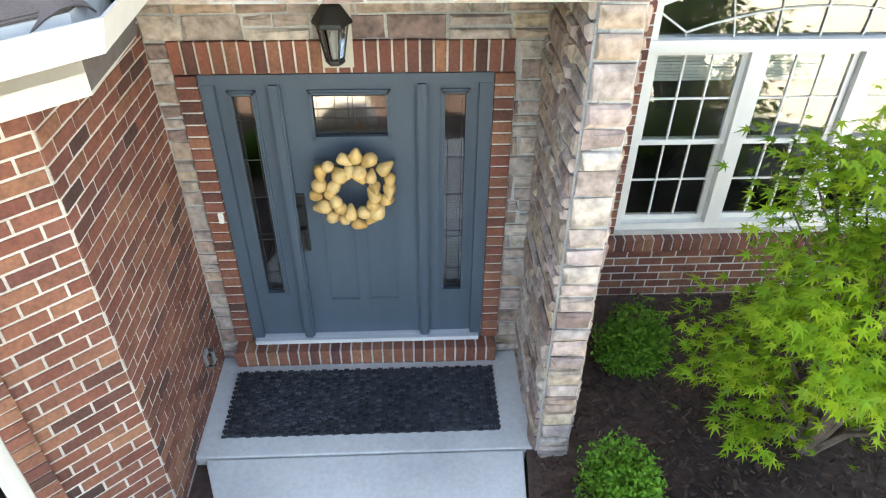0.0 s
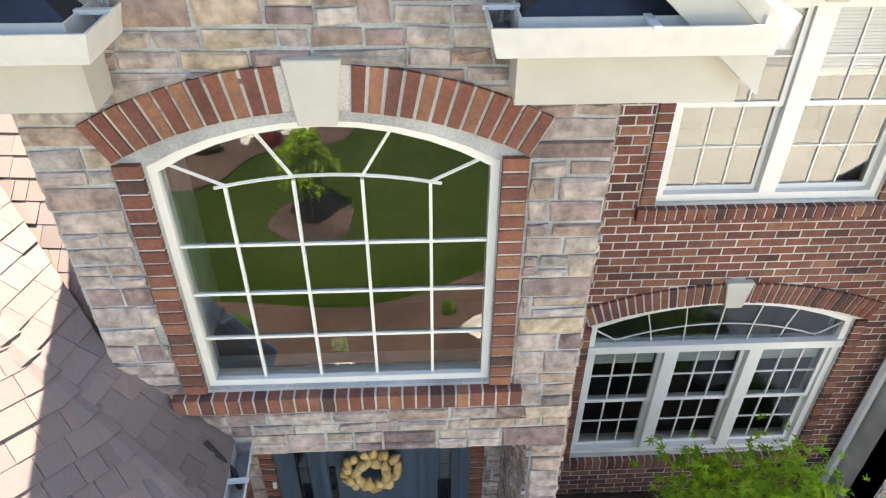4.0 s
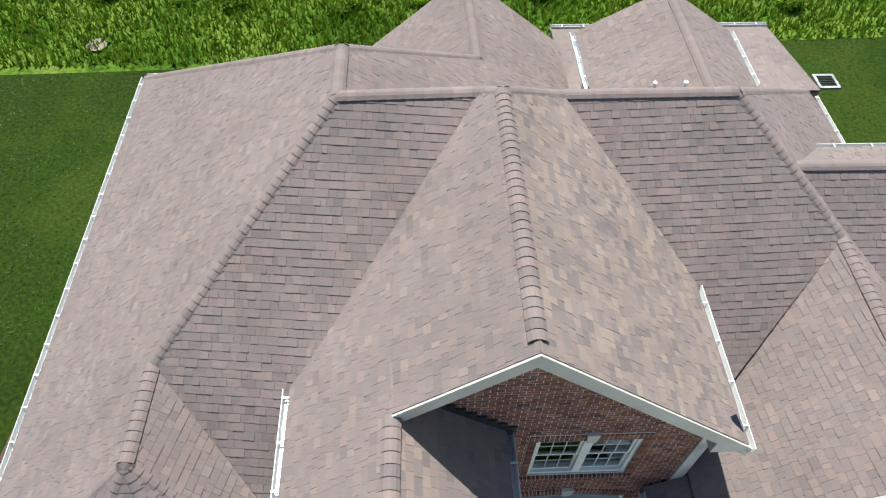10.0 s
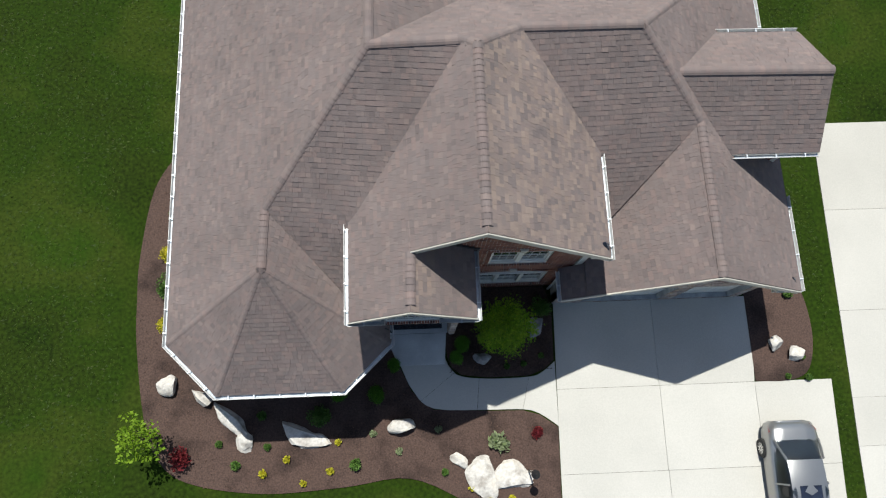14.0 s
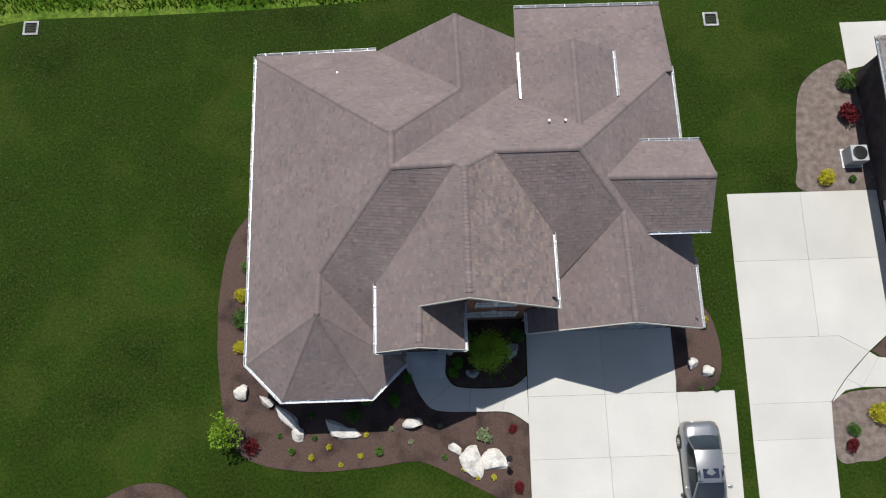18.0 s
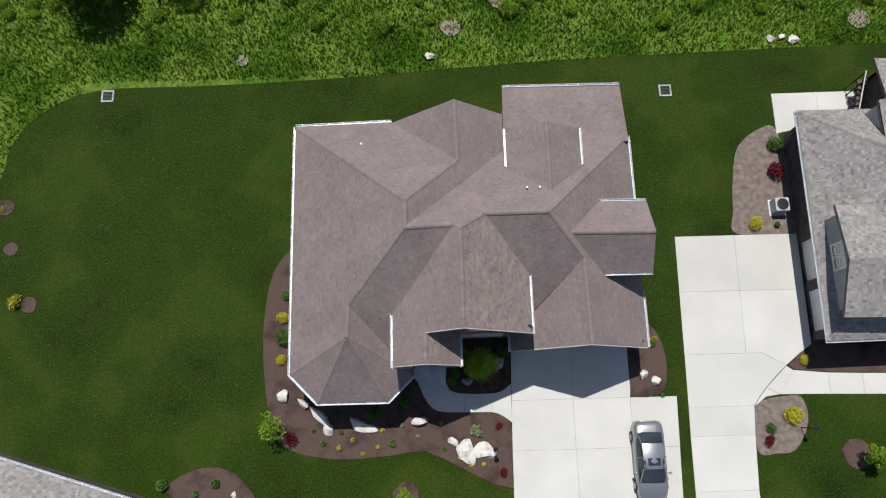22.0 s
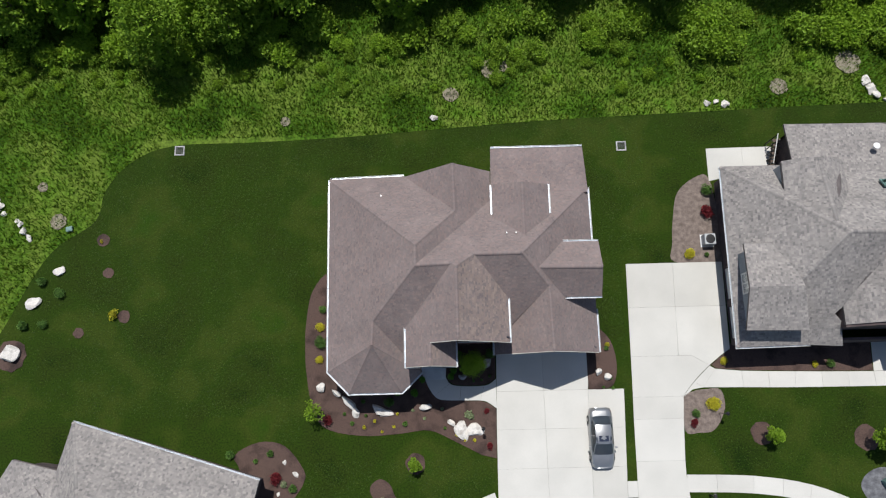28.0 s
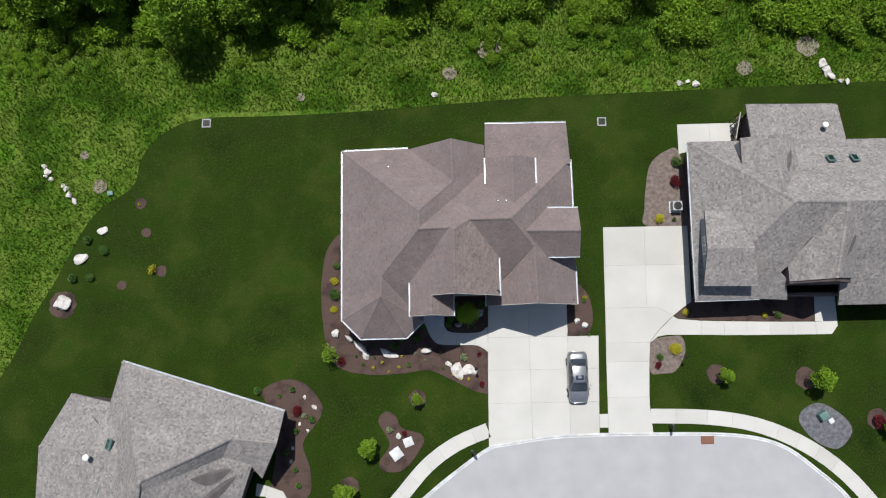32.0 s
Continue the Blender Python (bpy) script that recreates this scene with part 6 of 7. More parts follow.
for i, (x, y, s) in enumerate(((-28.2, 13.0, 0.5), (-29.87, 10.47, 0.6), (-31.39, 6.67, 1.0), (-33.68, 18.93, 0.35), (-33.28, 18.43, 0.4), (-32.98, 17.73, 0.3), (-31.59, 16.83, 0.3), (-31.29, 16.23, 0.4), (-30.79, 15.72, 0.35), (-33.48, 18.04, 0.25), (-31.89, 17.13, 0.22), (37.27, 27.25, 0.5), (37.57, 26.55, 0.6), (37.86, 26.05, 0.45), (38.74, 25.56, 0.35), (39.33, 25.47, 0.4), (23.94, 25.69, 0.35), (25.36, 25.57, 0.4), (24.71, 25.82, 0.3), (1.45, 24.93, 0.35), (-10.14, -1.83, 0.22), (-9.33, -2.67, 0.25), (-9.86, -4.63, 0.2), (-11.12, -6.04, 0.2), (-11.22, -7.11, 0.2), (-10.56, -4.05, 0.18), (-2.13, -5.19, 0.32))):
    boulder("boulder", LR, 30 + i, (s, s * 0.8, s * 0.55), (x, y, s * 0.2), i * 40)

# ---- things on the porch ----
wreath = thing("wreath", "round wreath of golden pears on the front door", "wreath", at=(0.905, 5.89, 2.16 + SUNK))
wq = random.Random(3)
twigs = Mesh()
for k in range(26):
    t0 = k * math.tau / 26
    twigs.tube([(0.19 * math.cos(t0), -0.035, 0.19 * math.sin(t0)), (0.2 * math.cos(t0 + 0.3), -0.06 - 0.02 * wq.random(), 0.2 * math.sin(t0 + 0.3)), (wq.uniform(0.13, 0.27) * math.cos(t0 + 0.5), -0.05, wq.uniform(0.13, 0.27) * math.sin(t0 + 0.5))], 0.006, 4)
twigs.put("twig_ring", "bark", wreath)
pear = Mesh().lathe([(0.008, -0.048), (0.03, -0.042), (0.041, -0.02), (0.04, 0.0), (0.03, 0.025), (0.019, 0.045), (0.013, 0.058), (0.004, 0.064)], sides=12).data("pear", "pear", True)
for ring, n, r in ((0, 17, 0.235), (1, 13, 0.155)):
    for k in range(n):
        t0 = (k + 0.5 * ring) * math.tau / n + wq.uniform(-0.08, 0.08)
        rr = r + wq.uniform(-0.03, 0.025)
        ob = new("pear", pear)
        ob.parent = wreath
        ob.matrix_local = pose(rr * math.cos(t0), -0.075 - 0.02 * ring - wq.uniform(0, 0.02), rr * math.sin(t0), wq.uniform(-50, 50), wq.uniform(0, 360), wq.uniform(0, 360)) @ Matrix.Diagonal((*[wq.uniform(0.9, 1.28)] * 3, 1))

mat_ = thing("door_mat", "black woven rubber door mat on the porch slab", "door mat", at=(0.905, 5.43, 0.122))
mat_.scale = (0.955, 1.0, 1.0)
base = Mesh()
links = Mesh()
for i in range(46):
    for j in range(14):
        x, y = -0.99 + i * 0.0435, -0.29 + j * 0.0435 + (0.02 if i % 2 else 0)
        links.box((x - 0.019, y - 0.008, 0.004), (x + 0.019, y + 0.008, 0.016 + 0.004 * ((i + j) % 2)))
        if (i + j) % 2:
            links.box((x - 0.007, y - 0.022, 0.004), (x + 0.007, y + 0.022, 0.014))
links.put("weave", "rubber", mat_, kind="stuff")
Mesh().box((-0.98, -0.29, 0), (0.98, 0.3, 0.006)).put("backing", "rubber", mat_)

lamp = thing("wall_lantern", "black iron wall lantern over the door", "lantern", at=(0.87, 5.89, 3.18 + SUNK))
lamp.scale = (0.88, 0.9, 0.88)
Mesh().box((-0.09, -0.015, -0.275), (0.1, 0.015, 0.22)).put("mounting_block", "cream", lamp)
cage = Mesh()
for k in range(6):
    t0 = k * math.tau / 6
    cage.tube([(0.055 * math.cos(t0), -0.16 + 0.055 * math.sin(t0), -0.16), (0.095 * math.cos(t0), -0.16 + 0.095 * math.sin(t0), 0.06)], 0.007, 4)
cage.lathe([(0.05, -0.19), (0.062, -0.175), (0.06, -0.155)], (0, -0.16, 0), 6)
cage.lathe([(0.1, 0.05), (0.125, 0.065), (0.12, 0.085), (0.06, 0.17), (0.02, 0.2), (0.02, 0.23), (0.0, 0.25)], (0, -0.16, 0), 6)
cage.tube([(0, 0.0, 0.1), (0, -0.06, 0.22), (0, -0.13, 0.25), (0, -0.16, 0.22)], 0.012, 6)
cage.put("cage", "black", lamp)
Mesh().lathe([(0.05, -0.155), (0.088, 0.05)], (0, -0.16, 0), 6).put("glass", "glass", lamp).visible_shadow = False
Mesh().lathe([(0.012, -0.15), (0.012, -0.05), (0.02, -0.02), (0.004, 0.03)], (0, -0.16, 0), 8).put("bulb", "white", lamp)
bell = thing("doorbell", "small white doorbell button beside the door", "doorbell", at=(0.03, 5.865, 1.94 + SUNK))
bevelled(Mesh().box((-0.016, -0.02, -0.04), (0.016, 0.004, 0.04)).put("body", "white", bell).data, 0.006)
Mesh().lathe([(0.009, 0), (0.007, 0.004)], (0, -0.02, 0.01), 10, Matrix.Rotation(radians(90), 4, "X")).put("button", "alu", bell)
sock = thing("outdoor_socket", "clear plastic socket cover on the brick wall", "socket", at=(-0.192, 5.55, 0.98 + SUNK))
bevelled(Mesh().box((0, -0.04, -0.065), (0.07, 0.04, 0.065)).put("cover", "textured_glass", sock).data, 0.012)
Mesh().box((0.0, -0.03, -0.05), (0.02, 0.03, 0.05)).put("plate", "alu", sock)

# ---- garden fittings ----


def path_light(x, y, label, turn=0):
    ob = thing("garden_lantern", label, "lantern", "garden lanterns", (x, y, 0.04))
    Mesh().tube([(0, 0, 0), (0, 0, 1.35)], 0.03, 8).put("post", "black", ob)
    Mesh().lathe([(0.05, 1.33), (0.07, 1.36), (0.1, 1.6), (0.15, 1.62), (0.03, 1.72), (0.0, 1.74)], sides=8).put("lamp_head", "black", ob)
    Mesh().tube([(0, 0, 1.15), (0.18, 0, 1.15)], 0.012, 5).put("ladder_bar", "black", ob)
    ob.rotation_euler.z = radians(turn)


path_light(*bedpos(1028, 512), "black lantern post beside the flat rocks")
path_light(22.28, 0.94, "black lantern post in the gravel bed", 40)


def drain(x, y):
    ob = thing("drain_box", "square concrete drain box with an iron grate in the lawn", "drain", "lawn drains", (x, y, 0))
    rim = Mesh()
    for lo, hi in (((-0.4, -0.4), (0.4, -0.3)), ((-0.4, 0.3), (0.4, 0.4)), ((-0.4, -0.3), (-0.3, 0.3)), ((0.3, -0.3), (0.4, 0.3))):
        rim.box((*lo, -0.04), (*hi, 0.06))
    rim.put("rim", "dark_rock", ob)
    gr = Mesh().box((-0.3, -0.3, -0.03), (0.3, 0.3, -0.01))
    for k in range(6):
        gr.box((-0.3, -0.28 + k * 0.1, -0.01), (0.3, -0.24 + k * 0.1, 0.03))
    gr.put("grate", "black", ob)


drain(-19.25, 22.69)
drain(16.6, 22.15)


def lid(x, y, name, label, mat, size, turn=0, cat="cover"):
    ob = thing(name, label, cat, at=(x, y, 0.03))
    bevelled(Mesh().box((-size[0] / 2, -size[1] / 2, 0), (size[0] / 2, size[1] / 2, size[2])).put("body", mat, ob).data, 0.03)
    bevelled(Mesh().box((-size[0] / 2 + 0.06, -size[1] / 2 + 0.06, size[2]), (size[0] / 2 - 0.06, size[1] / 2 - 0.06, size[2] + 0.03)).put("lid", mat, ob).data, 0.01)
    ob.rotation_euler.z = radians(turn)


lid(-2.33, -6.7, "utility_cover", "pale square utility cover in the mulch", "porch", (0.95, 0.95, 0.06), 35)
lid(-1.31, -5.74, "utility_cover", "pale round-cornered utility cover in the mulch", "porch", (0.8, 0.75, 0.06), 20)
lid(34.0, -4.23, "utility_box", "green utility box on gravel", "green_box", (0.75, 0.6, 0.6), 30)
lid(34.8, -4.72, "utility_cover", "pale utility cover on gravel", "porch", (0.45, 0.4, 0.12), 30)
lid(24.12, -6.1, "road_grate", "rust-brown iron grate in the road", "rust", (1.1, 0.65, 0.02), 0)
lid(-27.59, 16.33, "wellhead", "low green cover beside a bare patch", "green_box", (0.5, 0.4, 0.2), 10)


def mailbox(x, y, turn):
    ob = thing("mailbox", "black mailbox on a post at the kerb", "mailbox", "mailboxes", (x, y, 0))
    Mesh().box((-0.05, -0.05, 0), (0.05, 0.05, 1.05)).put("post", "black", ob)
    bevelled(Mesh().box((-0.1, -0.32, 1.05), (0.1, 0.24, 1.3)).put("box", "black", ob).data, 0.05)
    ob.rotation_euler.z = radians(turn)


mailbox(20.95, -4.85, 0)
mailbox(4.15, -6.55, 40)

# ---- parked car ----
car = thing("car", "silver-grey saloon parked nose to the street", "car", at=(13.235, -0.59, 0.03))
car.scale = (0.96, 0.98, 0.98)


def loft(rows_, name, mat, parent, smooth_=True, caps=True):
    n = len(rows_[0])
    m = Mesh()
    fs = [(i * n + k, i * n + k + 1, (i + 1) * n + k + 1, (i + 1) * n + k) for i in range(len(rows_) - 1) for k in range(n - 1)]
    if caps:
        fs += [tuple(range(n)), tuple(range(len(rows_) * n - 1, (len(rows_) - 1) * n - 1, -1))]
    m.add([p for r in rows_ for p in r], fs)
    return m.put(name, mat, parent, smooth=smooth_)


def body_ring(y, w, z0, zb, zt):
    h = [(w * 0.86, z0), (w * 0.98, z0 + 0.1), (w, zb - 0.18), (w * 0.96, zb), (w * 0.78, zt - 0.012), (w * 0.4, zt + 0.01)]
    return [(x, y, z) for x, z in h] + [(0, y, zt + 0.015)] + [(-x, y, z) for x, z in h[::-1]]


secs = [(2.2, 0.62, 0.4, 0.6, 0.68), (2.14, 0.78, 0.28, 0.72, 0.88), (1.9, 0.86, 0.22, 0.82, 0.97), (1.4, 0.9, 0.2, 0.86, 0.98), (0.5, 0.91, 0.2, 0.86, 0.95), (-0.6, 0.91, 0.2, 0.84, 0.93), (-1.1, 0.9, 0.2, 0.8, 0.9), (-1.7, 0.87, 0.22, 0.72, 0.82), (-2.05, 0.8, 0.28, 0.6, 0.7), (-2.2, 0.62, 0.36, 0.5, 0.56)]
loft([body_ring(*s) for s in secs], "body", "car", car)


def cabin_ring(y, w0, w1, z0, z1):
    return [(w0, y, z0), (w1 + 0.05, y, z0 + (z1 - z0) * 0.6), (w1, y, z1 - 0.04), (w1 * 0.8, y, z1), (0, y, z1 + 0.015), (-w1 * 0.8, y, z1), (-w1, y, z1 - 0.04), (-w1 - 0.05, y, z0 + (z1 - z0) * 0.6), (-w0, y, z0)]


loft([cabin_ring(1.62, 0.72, 0.6, 0.93, 0.96), cabin_ring(0.95, 0.82, 0.6, 0.92, 1.36), cabin_ring(0.0, 0.84, 0.62, 0.92, 1.44), cabin_ring(-0.35, 0.84, 0.6, 0.9, 1.4), cabin_ring(-1.2, 0.78, 0.62, 0.84, 0.9)], "glasshouse", "car_glass", car)
loft([[(x * 1.0, y, z) for x, z in ((0.6, 1.385 - d), (0.45, 1.425 - d), (0, 1.45 - d), (-0.45, 1.425 - d), (-0.6, 1.385 - d))] for y, d in ((0.98, 0.06), (0.6, 0.005), (0.0, -0.02), (-0.3, 0.01), (-0.42, 0.05))], "roof", "car", car, caps=False)
Mesh().box((-0.36, -0.22, 1.436), (0.36, 0.18, 1.458)).put("sunroof", "navy", car, "dark glass sunroof")
for s in (-1, 1):
    for p, q in (((0.99, 1.36), (1.6, 0.97)), ((-0.38, 1.38), (-1.15, 0.9))):
        Mesh().tube([(s * 0.62, p[0], p[1]), (s * 0.7, (p[0] + q[0]) / 2, (p[1] + q[1]) / 2 + 0.02), (s * 0.76, q[0], q[1])], 0.04, 6).put("pillar", "car", car)
    Mesh().tube([(s * 0.64, 0.2, 1.37), (s * 0.8, 0.22, 1.1), (s * 0.85, 0.22, 0.9)], 0.03, 6).put("pillar", "car", car)
    bevelled(Mesh().box((s * 0.98 - 0.09, -0.72, 0.93), (s * 0.98 + 0.09, -0.58, 1.05)).put("mirror", "car", car).data, 0.03)
    Mesh().add([(s * 0.45, 2.16, 0.72), (s * 0.78, 2.06, 0.74), (s * 0.84, 1.85, 0.86), (s * 0.6, 2.1, 0.9)], [(0, 1, 2, 3)]).put("tail_light", "red", car)
    Mesh().add([(s * 0.45, -2.14, 0.58), (s * 0.76, -1.98, 0.62), (s * 0.82, -1.72, 0.76), (s * 0.55, -2.02, 0.7)], [(0, 1, 2, 3)]).put("headlight", "glass", car)
    for y in (1.32, -1.36):
        w = Mesh().lathe([(0.2, -0.1), (0.31, -0.1), (0.325, -0.06), (0.325, 0.06), (0.31, 0.1), (0.2, 0.1)], (s * 0.83, y, 0.31), 24, Matrix.Rotation(radians(90), 4, "Y")).put("wheel", "tyre", car)
        rim = Mesh().lathe([(0.205, -0.03), (0.205, 0.07), (0.18, 0.085), (0.16, 0.06)], (s * 0.84, y, 0.31), 20, Matrix.Rotation(radians(90 * s), 4, "Y"))
        for k in range(10):
            t0 = k * math.tau / 10
            rim.box((-0.02, 0.03, 0.075), (0.02, 0.19, 0.095), Matrix.Translation((s * 0.84, y, 0.31)) @ Matrix.Rotation(radians(90 * s), 4, "Y") @ Matrix.Rotation(t0, 4, "Z"))
        rim.put("rim", "chrome", w)

# ---- the two neighbouring houses ----
nb = thing("neighbour_house", "grey-shingled dark brick house across the drive", "house", at=(0, 0, SUNK))
NP = {"row": 0.16, "mat": "grey_shingles"}
a, b, c, d = (23.15, 19.2, 3.5), (22.95, 5.6, 3.5), (30.5, 5.5, 3.5), (29.4, 12.88, 8.3)
e, f, gg = (33.8, 12.8, 8.3), (28.1, 5.65, 3.5), (26.94, 10.16, 6.5)
roof_plane(nb, [a, b, gg, d], 201, **NP)
roof_plane(nb, [b, f, gg], 202, **NP)
roof_plane(nb, [f, (29.45, 7.7, 4.9), d, gg], 203, **NP)
roof_plane(nb, [f, c, (29.95, 7.2, 4.7), (29.45, 7.7, 4.9)], 213, **NP)
roof_plane(nb, [(29.45, 7.7, 4.9), (31.5, 9.6, 6.0), e, d], 204, **NP)
roof_plane(nb, [a, d, e, (50, 12.8, 8.3), (50, 19.2, 3.5)], 205, **NP)
roof_plane(nb, [(28.4, 22.5, 3.5), (28.4, 18.2, 4.2), (36.5, 18.2, 4.2), (36.35, 22.4, 3.5)][::-1], 206, **NP)
roof_plane(nb, [(29.96, 6.88, 5.2), (32.6, 6.9, 7.4), (33.6, 12.75, 8.35), (29.95, 9.3, 5.2)], 207, **NP)
roof_plane(nb, [(32.6, 6.9, 7.4), (35.1, 7.1, 5.2), (36.5, 12.75, 6.4), (33.6, 12.75, 8.35)], 208, **NP)
roof_plane(nb, [(34.7, 5.0, 3.5), (50, 5.0, 3.5), (50, 12.8, 8.3), (33.4, 12.8, 8.3)], 209, **NP)
roof_plane(nb, [(26.8, 18.85, 5.5), (26.75, 16.3, 5.5), (29.0, 13.6, 7.7), (29.0, 18.9, 6.5)][::-1], 210, **NP)
roof_plane(nb, [(29.0, 18.9, 6.5), (29.0, 13.6, 7.7), (31.3, 16.3, 5.6), (31.3, 18.9, 5.4)][::-1], 214, **NP)
for p, q in ((a, d), (b, gg), (gg, d), (d, e), ((32.6, 6.9, 7.4), (33.6, 12.75, 8.35)), (f, gg), ((29.0, 18.9, 6.5), (29.0, 13.6, 7.7))):
    cap_row(nb, p, q, 220, False, "grey_shingles")
roof_plane(nb, [(22.95, 6.65, 5.3), (27.3, 6.55, 5.3), (26.75, 9.5, 6.6), (22.95, 9.5, 6.6)], 211, **NP)
roof_plane(nb, [(22.95, 9.5, 6.6), (26.75, 9.5, 6.6), (26.15, 12.78, 5.3), (23.45, 12.82, 5.3)], 212, **NP)
Face((28.3, 6.7), (35, 6.7)).panel([(1.7, 3), (6.7, 3), (6.7, 5.1), (4.3, 7.2), (1.7, 5.1)], [], 0.2, "wall", "navy_siding", nb)
Face((29.96, 9.3), (29.96, 6.9)).panel([(0, 3.5), (2.4, 3.5), (2.4, 5.1), (0, 5.1)], [], 0.2, "wall", "navy_siding", nb)
Face((26.9, 18.6), (26.9, 16.2)).panel([(0, 3.5), (2.4, 3.5), (2.4, 5.4), (0, 5.4)], [], 0.2, "wall", "grey_siding", nb)
Face((31.2, 18.7), (26.9, 18.7)).panel([(0, 3.5), (4.3, 3.5), (4.3, 5.3), (2.2, 6.3), (0, 5.3)], [], 0.2, "wall", "grey_siding", nb)
dface = Face((23.55, 12.3), (23.55, 7.2))
dw = dface.panel([(0, 3.6), (5.1, 3.6), (5.1, 5.3), (2.8, 6.5), (0, 5.3)], [], 0.2, "dormer_wall", "grey_siding", nb, "grey sided dormer front")
win = casing(dface, 1.5, 4.2, 1.5, 1.2, nb)
win.matrix_local = dface.matrix(1.5, 4.2, 0.12)
sash(win, 0.68, 1.08, 2, 4, 0.06, 0.06, 0.04)
sash(win, 0.68, 1.08, 2, 4, 0.76, 0.06, 0.04)
for p, q in (((23.9, 5.9), (49, 5.9)), ((49, 18.8), (23.75, 18.8)), ((28.9, 22.0), (28.9, 18.8)), ((36.2, 22.0), (28.9, 22.0))):
    Face(p, q).panel([(0, 0), (25.1 if p[1] in (5.9, 18.8) and abs(p[0] - q[0]) > 20 else Face(p, q).w, 0), (Face(p, q).w, 3.4), (0, 3.4)], [], 0.2, "wall", "navy_siding", nb)
wside = Face((23.75, 18.8), (23.75, 5.9))
gds = [[(7.0, 0.6), (9.4, 0.6), (9.4, 3.07), (7.0, 3.07)], [(10.0, 0.6), (12.4, 0.6), (12.4, 3.07), (10.0, 3.07)]]
wside.panel([(0, 0), (12.9, 0), (12.9, 3.4), (0, 3.4)], gds, 0.25, "wall", "navy_siding", nb, "dark brick side wall with garage doors")
for g0 in gds:
    o = Mesh()
    for k in range(4):
        o.box((0, 0.12, k * 0.62), (2.4, 0.16, k * 0.62 + 0.6))
    go = o.put("garage_door", "white", nb)
    go.matrix_local = wside.matrix(g0[0][0], 0.6)
gutter(nb, [a, b, (28.2, 5.68, 3.5)])
for x, y, z in ((34.2, 17.0, 5.4), (36.2, 17.0, 5.4)):
    sk = Mesh().box((-0.3, -0.42, 0), (0.3, 0.42, 0.12)).put("skylight", "green_box", nb, "dark green framed skylight")
    sk.matrix_local = pose(x, y, z, -39, 0, 0)
    Mesh().box((-0.22, -0.34, 0.1), (0.22, 0.34, 0.13)).put("pane", "glass", sk)
tv = Mesh().lathe([(0.16, 0), (0.16, 0.25), (0.26, 0.27), (0.24, 0.36), (0.05, 0.42)], (34.6, 20.2, 4.2), 14).put("roof_vent", "white", nb, "white round roof vent")
deckf = thing("deck_stairs", "dark wooden deck stair behind the house next door", "stairs")
for k in range(7):
    Mesh().box((28.2, 20.0 + k * 0.28, 0.2 + k * 0.18), (29.5, 20.26 + k * 0.28, 0.25 + k * 0.18)).put("tread", "bark", deckf)
for x in (28.2, 29.5):
    Mesh().tube([(x, 20.0, 1.1), (x, 22.0, 2.4)], 0.04, 6).put("handrail", "white", deckf)
    for k in range(5):
        Mesh().box((x - 0.03, 20.1 + k * 0.45, 0.0), (x + 0.03, 20.16 + k * 0.45, 1.2 + k * 0.29)).put("post", "black", deckf)
ac = thing("air_conditioner", "pale grey outdoor air conditioner beside the wall", "air conditioner", at=(22.7, 14.1, 0.03))
bevelled(Mesh().box((-0.42, -0.42, 0), (0.42, 0.42, 0.8)).put("cabinet", "grey_siding", ac).data, 0.04)
Mesh().lathe([(0.36, 0.8), (0.36, 0.83), (0.3, 0.84)], sides=20).put("fan_guard", "black", ac)
Mesh().box((-0.5, -0.5, -0.02), (0.5, 0.5, 0.03)).put("pad", "porch", ac)

sw = thing("corner_house", "grey-shingled house standing askew to the street", "house", at=(0, 0, SUNK))
a, b, e, d, k = (-24.44, 1.54, 3.6), (-11.16, -2.71, 3.6), (-20.6, -7.1, 8.6), (-14.9, -4.55, 5.6), (-11.35, -5.03, 5.35)
roof_plane(sw, [a, e, d, k, b][::-1], 231, **NP)
roof_plane(sw, [a, (-25.3, -1.8, 3.6), (-25.4, -5.2, 3.9), (-25.4, -11.6, 4.0), (-21.4, -12.4, 7.6), e], 232, **NP)
roof_plane(sw, [e, (-20.6, -7.87, 8.2), (-15.66, -6.04, 4.8), d], 233, **NP)
roof_plane(sw, [d, (-15.66, -6.04, 4.8), (-13.7, -6.8, 4.1), (-12.88, -7.94, 3.6), k], 237, **NP)
roof_plane(sw, [(-20.6, -7.87, 8.2), (-21.4, -12.4, 7.6), (-15.2, -11.6, 3.5), (-13.55, -6.75, 4.12), (-15.66, -6.04, 4.85)], 234, **NP)
roof_plane(sw, [(-24.6, -1.9, 3.62), (-28.46, -0.92, 3.6), (-30.87, -5.11, 3.6), (-23.6, -5.45, 5.4)], 235, **NP)
roof_plane(sw, [(-23.6, -5.45, 5.4), (-30.87, -5.11, 3.6), (-30.86, -11.6, 3.6), (-23.6, -11.5, 5.4)], 236, **NP)
for p, q in ((a, e), (e, d), (e, (-21.4, -12.4, 7.6)), ((-30.87, -5.11, 3.6), (-23.6, -5.45, 5.4))):
    cap_row(sw, p, q, 240, False, "grey_shingles")
